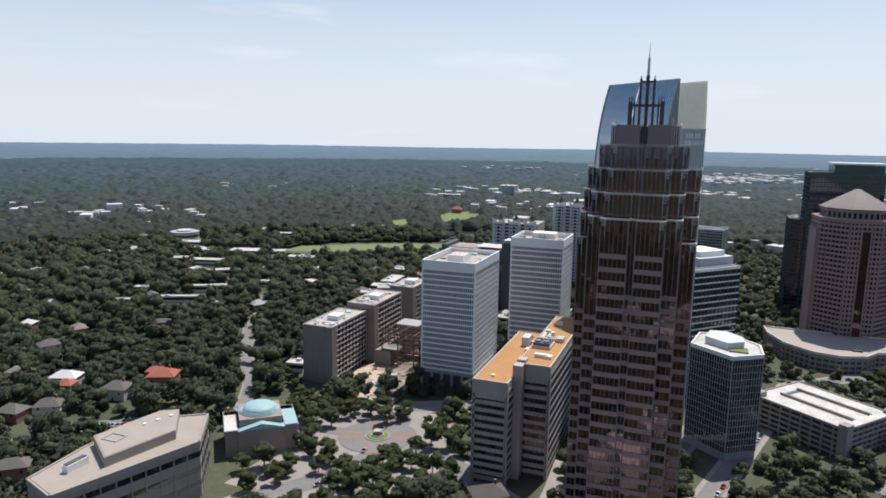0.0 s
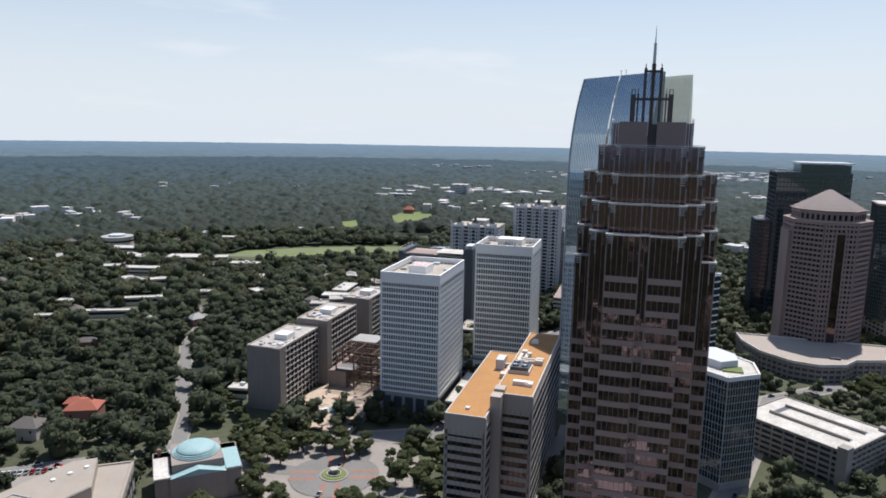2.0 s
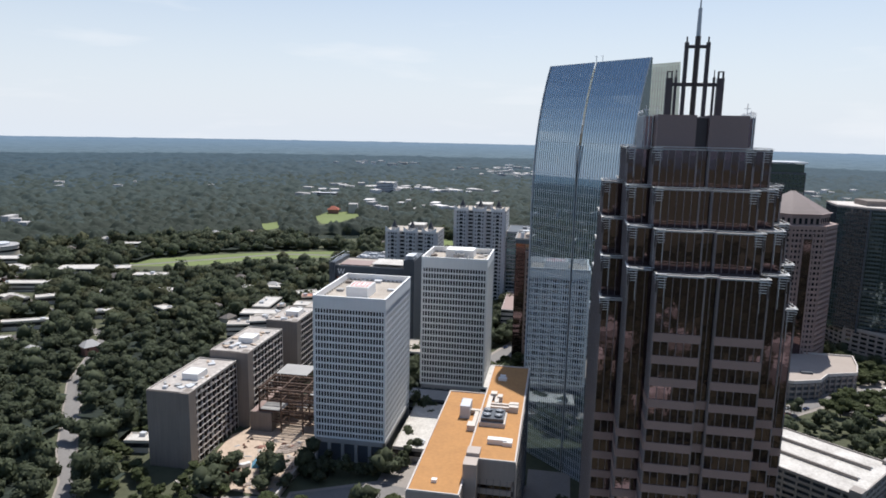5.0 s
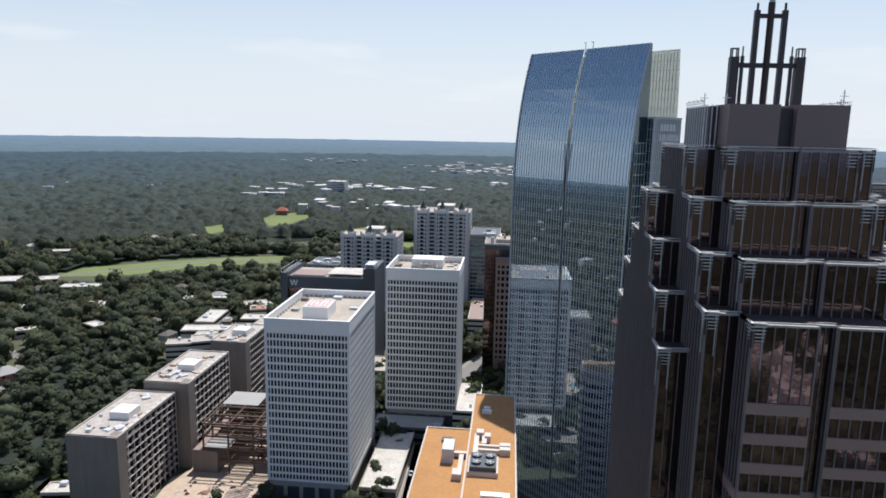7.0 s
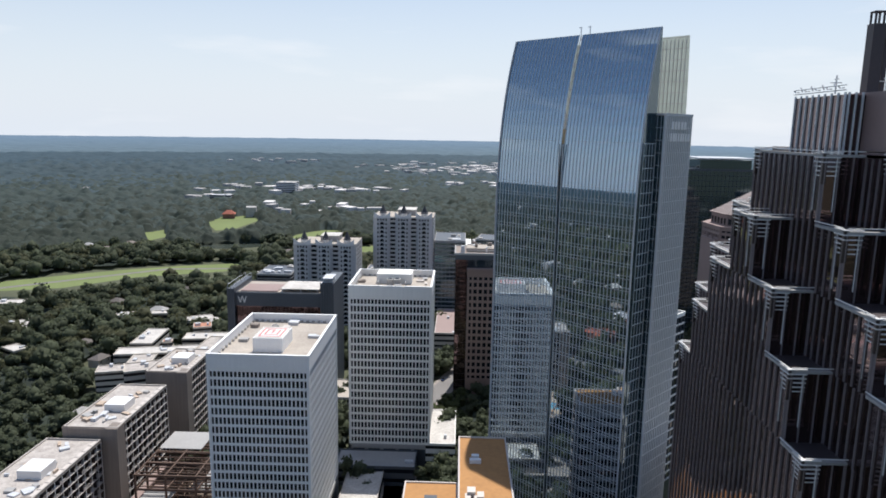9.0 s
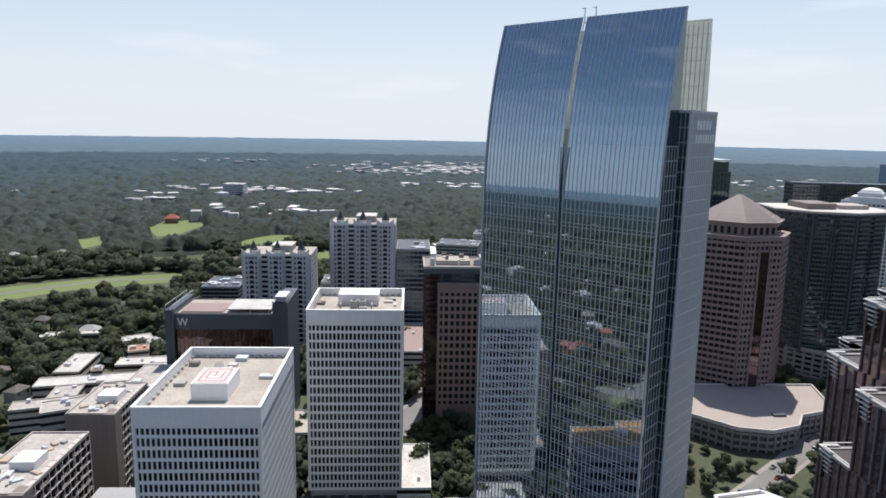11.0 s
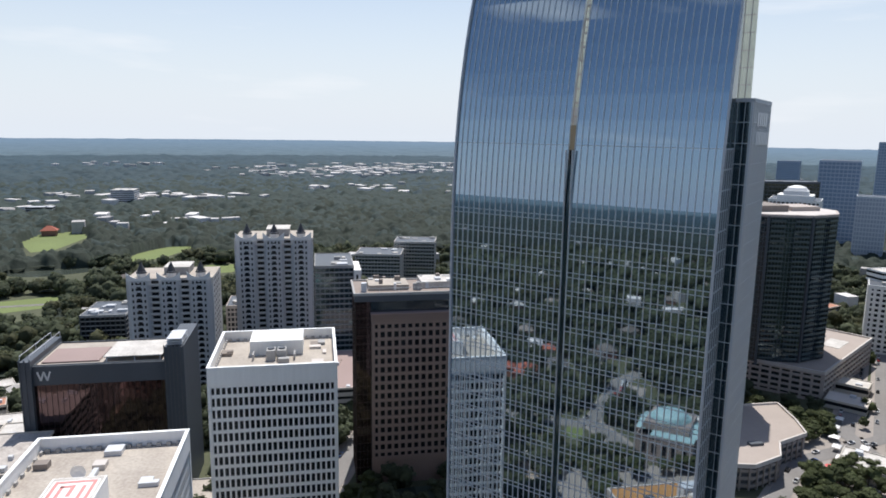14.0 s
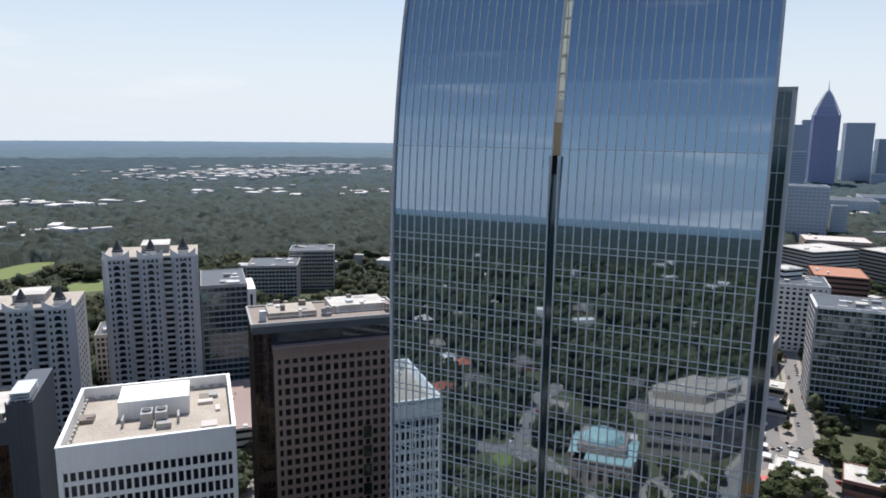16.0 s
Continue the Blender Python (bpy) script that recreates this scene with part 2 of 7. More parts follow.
def thing(name, x, y, z, rz, label, category, group="", kind=""):
    ob = new(name)
    ob.empty_display_size = 2
    ob.matrix_basis = pose(x, y, z, 0, 0, rz)
    return tagged(ob, label, category, group, kind)


def part(name, geo, m, parent, label="", at=None, kind=""):
    """One mesh part under a thing or part; geo is a Geo or a shared mesh."""
    ob = new(name, geo.mesh(name, m) if isinstance(geo, Geo) else geo)
    ob.parent = parent
    if at is not None:
        ob.matrix_basis = at
    if label or kind:
        tagged(ob, label, "", "", kind)
    return ob


def solid(name, geo, m, label, category="", kind="", group=""):
    return tagged(new(name, geo.mesh(name, m)), label, category, group, kind)


def axis(p0, p1, z=0.0):
    """The frame of a wall that runs from p0 to p1: x along it, y inward, z up."""
    d = Vector((p1[0] - p0[0], p1[1] - p0[1], 0))
    return Matrix.Translation((p0[0], p0[1], z)) @ Matrix.Rotation(math.atan2(d.y, d.x), 4, "Z"), d.length


def ring(x0, x1, y0, y1):
    """The four walls of a rectangle, each with its outside on the right."""
    c = ((x0, y0), (x1, y0), (x1, y1), (x0, y1))
    return [(c[i], c[(i + 1) % 4]) for i in range(4)]


def facade(th, p0, p1, z0, z1, nx, nz, fm, gm, pw, sh, dp=0.35, panes=0, tilt=0.0, sm=None, proud=0.06, pier="pier", band="spandrel", seed=1, sill=0.0, join=False):
    """A wall grid of piers and spandrels over glass; the first `panes` panes are parts of their own, the rest one part."""
    fr, ln = axis(p0, p1, z0)
    mod, fl = ln / nx, (z1 - z0) / nz
    if join:
        g, gs = Geo(), Geo()
        for i in range(nx + 1 if pw else 0):
            x = min(max(i * mod, pw / 2), ln - pw / 2)
            g.box(x - pw / 2, x + pw / 2, -dp - proud, 0.02, 0, z1 - z0)
        for j in range(nz + 1 if sh else 0):
            z = min(max(j * fl + sill, sh / 2), z1 - z0 - sh / 2)
            gs.box(0.01, ln - 0.01, -dp, 0.02, z - sh / 2, z + sh / 2)
        if g.f:
            part("pier_grid", g, fm, th, at=fr, kind="stuff")
        if gs.f:
            part("floor_band", gs, sm or fm, th, at=fr, kind="stuff")
        pw = sh = 0
    if pw:
        me = Geo().box(-pw / 2, pw / 2, -dp - proud, 0.02, 0, z1 - z0).mesh(pier, fm)
        for i in range(nx + 1):
            part(pier, me, fm, th, at=fr @ Matrix.Translation((min(max(i * mod, pw / 2), ln - pw / 2), 0, 0)))
    if sh:
        me = Geo().box(0.01, ln - 0.01, -dp, 0.02, -sh / 2, sh / 2).mesh(band, sm or fm)
        for j in range(nz + 1):
            part(band, me, fm, th, at=fr @ Matrix.Translation((0, 0, min(max(j * fl + sill, sh / 2), z1 - z0 - sh / 2))))
    rng = random.Random(seed)
    me = Geo().quad((0, 0, 0), (mod, 0, 0), (mod, 0, fl), (0, 0, fl)).mesh("window_pane", gm)
    rest, k = Geo(), 0
    for j in reversed(range(nz)):
        for i in range(nx):
            m = fr @ Matrix.Translation((i * mod, -0.05, j * fl)) @ Euler((radians(rng.gauss(0, tilt)), 0, radians(rng.gauss(0, tilt)))).to_matrix().to_4x4()
            if k < panes:
                part("window_pane", me, gm, th, at=m)
            else:
                rest.quad(*(m @ Vector(c) for c in ((0, 0, 0), (mod, 0, 0), (mod, 0, fl), (0, 0, fl))))
            k += 1
    if rest.f:
        part("glazing", rest, gm, th, kind="stuff")


def parapet(th, x0, x1, y0, y1, z, h, w, m, roof, zr=None, name="parapet"):
    """A rim round a flat roof, and the roof sheet inside it."""
    g = Geo()
    g.box(x0, x1, y0, y0 + w, z - 0.3, z + h).box(x0, x1, y1 - w, y1, z - 0.3, z + h)
    g.box(x0, x0 + w, y0 + w, y1 - w, z - 0.3, z + h).box(x1 - w, x1, y0 + w, y1 - w, z - 0.3, z + h)
    part(name, g, m, th)
    part("roof", Geo().box(x0 + w, x1 - w, y0 + w, y1 - w, z - 0.28, zr if zr is not None else z), roof, th)


GZ = 8.0


def ground_z(x, y):
    r = math.hypot(x + 60, y - 250)
    return GZ + max(0.0, r - 760) * 0.0178


# ---- ground, streets, park ----
def disc(r0, r1, nr, na, lift, wob=0.0, power=1.0):
    """A ring of ground about the middle of the place that follows its rise."""
    g = Geo()
    for i in range(nr + 1):
        r = r0 + (r1 - r0) * (i / nr) ** power
        for j in range(na):
            a = math.tau * j / na
            x, y = -60 + r * math.cos(a), 250 + r * math.sin(a)
            h = 0.0
            if wob:
                h = wob * (noise.noise((x * 0.03, y * 0.03, 1.0)) + 0.7 * noise.noise((x * 0.011, y * 0.011, 5.0)) + 0.8 * noise.noise((x * 0.08, y * 0.08, 9.0)))
            g.v.append((x, y, ground_z(x, y) + lift + h))
    for i in range(nr):
        for j in range(na):
            a, b = i * na + j, i * na + (j + 1) % na
            g.f.append((a, a + na, b + na, b))
    return g


gr = disc(0.5, 4920, 60, 160, 0.0, 0.0, 1.5)
solid("ground", gr, SOIL, "dark green wooded ground that reaches the horizon", "ground", "structure")


def strip(pts, w, lift):
    """A flat ribbon along a line of ground points."""
    g = Geo()
    n = len(pts)
    for i, (x, y) in enumerate(pts):
        a, b = pts[max(0, i - 1)], pts[min(n - 1, i + 1)]
        d = Vector((b[0] - a[0], b[1] - a[1], 0)).normalized()
        s = Vector((d.y, -d.x, 0)) * w / 2
        z = ground_z(x, y) + lift
        g.v += [(x - s.x, y - s.y, z), (x + s.x, y + s.y, z)]
    g.f = [(2 * i, 2 * i + 1, 2 * i + 3, 2 * i + 2) for i in range(n - 1)]
    return g


def flat(poly, lift):
    g = Geo()
    return g.quad(*((x, y, ground_z(x, y) + lift) for x, y in poly))


def blob(cx, cy, rx, ry, rot, n=26, wob=0.12, seed=1):
    rng = random.Random(seed)
    out = []
    ph = [rng.uniform(0, 6.28) for _ in range(3)]
    for i in range(n):
        a = math.tau * i / n
        k = 1 + wob * (math.sin(2 * a + ph[0]) + 0.6 * math.sin(3 * a + ph[1]) + 0.4 * math.sin(5 * a + ph[2]))
        x, y = rx * k * math.cos(a), ry * k * math.sin(a)
        c, s = math.cos(rot), math.sin(rot)
        out.append((cx + x * c - y * s, cy + x * s + y * c))
    return out


ROADS = [
    ([(-255, 60), (-215, 160), (-172, 235), (-152, 262), (-146, 285), (-150, 330), (-155, 350), (-110, 372)], 13),
    ([(-330, 215), (-300, 262), (-250, 300), (-243, 312), (-262, 345), (-285, 372), (-345, 455)], 8),
    ([(-172, 306), (-215, 300), (-245, 305)], 9),
    ([(-130, 306), (-98, 290), (-60, 262), (-30, 200), (10, 120)], 11),
    ([(-345, 455), (-385, 540), (-470, 590), (-560, 640)], 7),
    ([(-100, 372), (-104, 520), (-60, 640), (-20, 760)], 11),
    ([(10, 300), (40, 400), (62, 480), (140, 545), (200, 560), (330, 700), (520, 860), (800, 1130)], 9),
    ([(-10, 330), (20, 430), (60, 440), (120, 430), (260, 500)], 10),
    ([(90, 340), (140, 400), (170, 500), (185, 570), (300, 690)], 10),
    ([(-640, 700), (-520, 800), (-400, 905), (-330, 915), (-300, 960)], 5),
]
for k, (pts, w) in enumerate(ROADS):
    solid("pavement", strip(pts, w + (5 if w > 8 else 2), 0.10), PAVE, "pale concrete pavement beside the street", "pavement", "structure")
    solid("road", strip(pts, w, 0.20 + 0.012 * k), ASPHALT, "sun-bleached grey asphalt street", "road", "structure")

LAWNS = [[(-545, 782), (-537, 825), (-503, 873), (-438, 914), (-357, 954), (-328, 945), (-333, 900), (-415, 860), (-463, 806), (-520, 786)],
         [(-480, 1235), (-478, 1300), (-436, 1325), (-406, 1276), (-418, 1181), (-440, 1165)], [(-532, 1132), (-513, 1160), (-488, 1101), (-497, 1070)],
         blob(-288, 1150, 24, 48, -0.4, seed=6), blob(-205, 1050, 20, 34, -0.3, seed=8),
         blob(-234, 318, 7, 5, 0.6, seed=9)]
for p in LAWNS:
    solid("lawn", flat(p, 0.06), GRASS, "sunlit mown park grass among trees", "lawn", "structure")
solid("clay_patch", flat(blob(-403, 828, 9, 14, 0.3, seed=14), 0.12), CLAY, "bare orange clay ball-field patch in the grass", "ground", "structure")
solid("pond", flat(blob(-375, 1050, 46, 16, 0.2, seed=15), 0.09), WATER, "still grey-green park pond among trees", "pond", "structure")

# paved square round the church and the roundabout, and the yard beside the stepped tower
SQUARE = [(-196, 236), (-142, 236), (-105, 268), (-106, 300), (-124, 346), (-166, 352), (-196, 345), (-192, 290)]
solid("square", flat(SQUARE, 0.05), PAVE, "pale paved square under street trees", "pavement", "structure")
solid("yard", flat([(-57, 266), (-42, 266), (-44, 340), (-56, 384), (-62, 384)], 0.06), PAVE, "sunlit pale paved yard between towers", "pavement", "structure")
# roundabout plaza
PLAZA = blob(-153, 308, 21, 20, 0.2, wob=0.03, seed=2)
solid("plaza", flat(PLAZA, 0.30), ASPHALT, "grey paved roundabout plaza with red crossings", "plaza", "structure")
for a in (0.35, 1.9, 3.5, 5.0):
    c, s = math.cos(a), math.sin(a)
    g = Geo()
    for o in (-3.2, 3.2):
        g.quad(*((-153 + r * c - (o + e) * s, 308 + r * s + (o + e) * c, GZ + 0.34) for r, e in ((8, -1.1), (21, -1.1), (21, 1.1), (8, 1.1))))
    solid("crossing", g, BRICKP, "red brick crossing band in the plaza", "crossing", "structure")
N = 28
fo = thing("fountain", -153, 308, GZ + 0.3, 0, "round stone fountain with planted basin on the plaza", "fountain")
circ = lambda r: [(r * math.cos(math.tau * i / N), r * math.sin(math.tau * i / N)) for i in range(N)]
part("kerb", Geo().prism(circ(6.8), 0, 0.35), PAVE, fo)
part("planting", Geo().prism(circ(5.9), 0.3, 0.7, circ(5.5)), GRASS, fo, "low green planting")
part("basin", Geo().prism(circ(3.4), 0.4, 1.2), LIME, fo)
part("water", Geo().prism(circ(3.0), 1.1, 1.23), WATER, fo)
part("pedestal", Geo().prism(circ(1.0), 1.2, 2.8, circ(0.6)), LIME, fo)
part("bowl", Geo().prism(circ(0.6), 2.8, 3.3, circ(2.0)), LIME, fo)


# ---- bronze stepped tower ----
def stepped_tower():
    th = thing("office_tower", -20, 256.8, GZ, 0, "dark bronze-glass stepped office tower with a steel spire", "skyscraper")
    W = (10.0, 14.8, 19.3)
    levels = [(0, 133.2, (33.0, 27.7, 20.2)), (133.2, 141.5, (33.0, 27.7, 15.5)), (141.5, 149.3, (27.0, 22.4, 9.7)),
              (149.3, 157.0, (20.6, 15.0, 3.0)), (157.0, 165.0, (14.3, 9.0, 0.0))]
    rail = [Geo().box(-0.10 - k * 0.07, 1.7, -0.10 - k * 0.07, 0.0, -0.055, 0.055).box(-0.10 - k * 0.07, 0.0, 0.0, 1.7, -0.055, 0.055).mesh("rail", STEELW) for k in range(6)]
    stem = Geo().box(-0.05, 0.05, -0.05, 0.05, -6.0, 0.3).mesh("stem", STEELW)

    def crown(x, y, z):
        """Stacked rails that wrap an outer corner, with two thin stems below."""
        sx, sy = (1 if x < 0 else -1), (1 if y < 0 else -1)
        c = part("crown", Geo().box(-0.25, 0.25, -0.25, 0.25, -3.2, 0.4), BRONZE, th, "pale stacked corner rails", at=Matrix.Translation((x, y, z)))
        for k in range(6):
            part("rail", rail[k], STEELW, c, at=Matrix.Translation((0, 0, 0.35 - 0.52 * (5 - k))) @ Matrix.Diagonal((sx, sy, 1, 1)))
        for ox, oy in ((1.5, 0.0), (0.0, 1.5)):
            part("stem", stem, STEELW, c, at=Matrix.Translation((sx * ox - 0.12 * sx, sy * oy - 0.12 * sy, -0.4)))

    for li, (z0, z1, D) in enumerate(levels):
        za, zb = max(0, z0 - GZ), z1 - GZ
        q = []          # quarter outline, front right
        for w, d in zip(W, D):
            if d > 0:
                q.append((w, d))
        pts = []
        # outline walked counter-clockwise from the front left
        nt = 1.3
        front = [(-q[0][0], -q[0][1]), (-nt, -q[0][1]), (-nt, -q[0][1] + 1.1), (nt, -q[0][1] + 1.1), (nt, -q[0][1]), (q[0][0], -q[0][1])]
        right = []
        for (w, d), (w2, d2) in zip(q, q[1:]):
            right += [(w, -d2), (w2, -d2)]
        half = front[3:] + right
        pts = half + [(x, -y) for x, y in reversed(half)] + [(-x, -y) for x, y in half] + [(-x, y) for x, y in reversed(half)]
        shrink = lambda p: (p[0] - 0.12 * (1 if p[0] > 0 else -1), p[1] - 0.12 * (1 if p[1] > 0 else -1))
        part("core", Geo().prism([shrink(p) for p in pts], za, zb - 0.05), SPIRE, th)
        n = len(pts)
        fl = max(1, round((zb - za) / 4.5))
        for i in range(n):
            p0, p1 = pts[i], pts[(i + 1) % n]
            ln = math.hypot(p1[0] - p0[0], p1[1] - p0[1])
            if ln < 0.2:
                continue
            facing_y = abs(p1[1] - p0[1]) < 0.1
            is_front = facing_y and p0[1] < 0 and abs(p0[0]) <= 10.01 and abs(p1[0]) <= 10.01 and ln > 3
            nx = max(1, round(ln / 1.45))
            facade(th, p0, p1, za, zb, nx, fl, BRMULL, GLASSB, 0.1, 0, 0.2, panes=100 if (is_front and li == 0) else 0, tilt=0.3, pier="mullion", seed=7 * i + li, join=(p0[1] > 0.1 and p1[1] > 0.1) or (p0[0] > 10.1 and p1[0] > 10.1))
            # stone bands on the lower floors
            if li == 0 and ln > 2.5 and p0[1] + p1[1] < 0.1 and (facing_y or abs(p0[0]) < 19):
                fr, L = axis(p0, p1)
                top = 120.6 if is_front else (107.1 if abs(p0[0]) < 14 else 98.1)
                me = Geo().box(-0.05, L + 0.05, -0.34, 0.0, 0, 1.65).mesh("spandrel", ROSE)
                k = 0
                while top - 4.5 * k > 2:
                    part("spandrel", me, ROSE, th, at=fr @ Matrix.Translation((0, 0, top - 4.5 * k)))
                    k += 1
            fr, L = axis(p0, p1)
            nxt = levels[li + 1][2] if li + 1 < len(levels) else (0, 0, 0)
            bay = min(range(3), key=lambda b: abs(W[b] - max(abs(p0[0]), abs(p1[0])) if not facing_y else D[b] - abs(p0[1]) + 100 * (D[b] == 0)))
            if not facing_y:
                # only the step that the next level leaves free
                lo = max(nxt[bay], D[bay + 1] if bay < 2 else 0)
                if D[bay] - lo < 0.5:
                    continue
                sg = 1 if p0[0] > 0 else -1
                for sy in (-1, 1):
                    ys = sorted((sy * lo, sy * D[bay])) if p0[1] * p1[1] <= 0 else sorted((math.copysign(lo, p0[1]), math.copysign(D[bay], p0[1])))
                    part("coping", Geo().box(*sorted((sg * (W[bay] - 0.3), sg * (W[bay] + 0.3))), *ys, zb - 0.12, zb + 0.18), GREYC, th)
                    part("top_rail", Geo().bar((sg * (W[bay] + 0.35), ys[0], zb + 0.55), (sg * (W[bay] + 0.35), ys[1], zb + 0.55), 0.1), STEELW, th)
                    if p0[1] * p1[1] > 0:
                        break
                continue
            if abs(nxt[bay] - D[bay]) < 0.5:
                continue
            if ln > 2.5:
                part("coping", Geo().box(0, L, -0.30, 0.3, zb - 0.12, zb + 0.18), GREYC, th, at=fr)
                part("top_rail", Geo().bar((0, -0.35, zb + 0.55), (L, -0.35, zb + 0.55), 0.1), STEELW, th, at=fr)
        part("roof", Geo().prism([(x * 0.985, y * 0.985) for x, y in pts], zb - 0.05, zb + 0.02), SPIRE, th)
        for w, d in q:
            if li == 0 and w < 19:
                continue
            for sx, sy in ((-1, -1), (1, -1), (-1, 1)):
                crown(sx * w, sy * d, zb)
    # plant-room block with a notch in the middle of each long side
    z0, z1 = 165.0 - GZ, 172.3 - GZ
    for sx in (-1, 1):
        x0, x1 = sorted((sx * 1.3, sx * 9.3))
        part("plant_room", Geo().box(x0, x1, -11.4, 11.4, z0, z1), ROSEP, th, "plain rose stone panels")
    part("plant_room_core", Geo().box(-1.2, 1.2, -9.8, 9.8, z0, z1 - 0.6), SPIRE, th)
    for sx in (-1, 1):
        x0, x1 = sorted((sx * 9.3, sx * 11.6))
        part("side_bay", Geo().box(x0, x1, -6, 6, z0, z1 - 0.3), GLASSB, th)
        me = Geo().box(-0.1, 0.1, -0.1, 0.1, 0, z1 - z0).mesh("mullion", MULL)
        for k in range(9):
            part("mullion", me, MULL, th, at=Matrix.Translation((sx * 11.7, -6 + 1.5 * k, z0)))
        for k in range(3):
            part("mullion", me, MULL, th, at=Matrix.Translation((sx * (9.7 + 0.8 * k), -6.1, z0)))
        g = Geo()
        for k in range(14):
            g.bar((sx * 11.8, -5.8 + 0.9 * k, z1 + 0.5), (sx * 11.8, -5.8 + 0.9 * k + 0.5, z1 + 0.5 + 0.3 * (k % 3)), 0.12)
        g.bar((sx * 11.8, -6.2, z1 + 0.25), (sx * 11.8, 6.2, z1 + 0.25), 0.12).bar((sx * 11.8, -6.2, z1 + 0.8), (sx * 11.8, 6.2, z1 + 0.8), 0.1)
        part("roof_rail", g, STEELW, th)
    for x, y, h in ((9.2, -9, 2.6), (-9.3, -9.5, 1.7), (-10.8, -2, 2.2), (11.5, -3, 1.4)):
        g = Geo().bar((x, y, z1), (x, y, z1 + h), 0.12).bar((x - 0.7, y, z1 + h * 0.6), (x + 0.7, y, z1 + h * 0.6), 0.1).bar((x, y - 0.5, z1 + h * 0.8), (x, y + 0.5, z1 + h * 0.8), 0.08)
        part("antenna", g, STEELW, th, "small roof antenna")
    # spire frame
    b = z1
    mid = Matrix.Translation((-0.6, -0.8, 0))
    for x in (-5.5, 5.5):
        col = part("pylon", Geo().box(x - 0.72, x + 0.72, -0.72, 0.72, b - 0.3, b + 8.4), SPIRE, th, at=mid)
        g = Geo()
        for ox in (-0.5, 0.5):
            for oy in (-0.5, 0.5):
                g.box(x + ox - 0.1, x + ox + 0.1, oy - 0.1, oy + 0.1, b + 8.4, b + 9.8)
        g.box(x - 0.62, x + 0.62, -0.62, 0.62, b + 9.75, b + 9.9)
        part("lantern", g, SPIRE, col)
    for x in (-4.1, 4.1):
        part("slim_pylon", Geo().box(x - 0.25, x + 0.25, -0.25, 0.25, b - 0.3, b + 8.6).box(x - 0.1, x + 0.1, -0.1, 0.1, b + 8.6, b + 10.2), SPIRE, th, at=mid)
    for x in (-2.3, 2.3):
        part("column", Geo().box(x - 0.42, x + 0.42, -0.42, 0.42, b - 0.3, b + 16.2).box(x - 0.16, x + 0.16, -0.16, 0.16, b + 16.2, b + 17.4), SPIRE, th, at=mid)
    part("tie_beam", Geo().box(-5.5, 5.5, -0.3, 0.3, b + 6.6, b + 7.4), SPIRE, th, at=mid)
    part("tie_beam", Geo().box(-2.3, 2.3, -0.3, 0.3, b + 14.9, b + 15.6), SPIRE, th, at=mid)
    part("mast_core", Geo().prism([(0.6 * math.cos(k), 0.6 * math.sin(k)) for k in (0, 1.05, 2.09, 3.14, 4.19, 5.24)], b - 0.5, b + 17.5), BRONZE, th, at=mid)
    oc = lambda r: [(r * math.cos(math.tau * k / 8), r * math.sin(math.tau * k / 8)) for k in range(8)]
    part("mast", Geo().prism(oc(0.5), b + 17, b + 23.5, oc(0.4)).prism(oc(0.2), b + 23.4, b + 28.4, oc(0.05)), GREYL, th, "pale tapering mast", at=mid)


stepped_tower()


# ---- curved blue glass tower ----
def veil_y(z):
    return 8.5 * (max(0.0, z - 129.0) / 70.2) ** 2.75


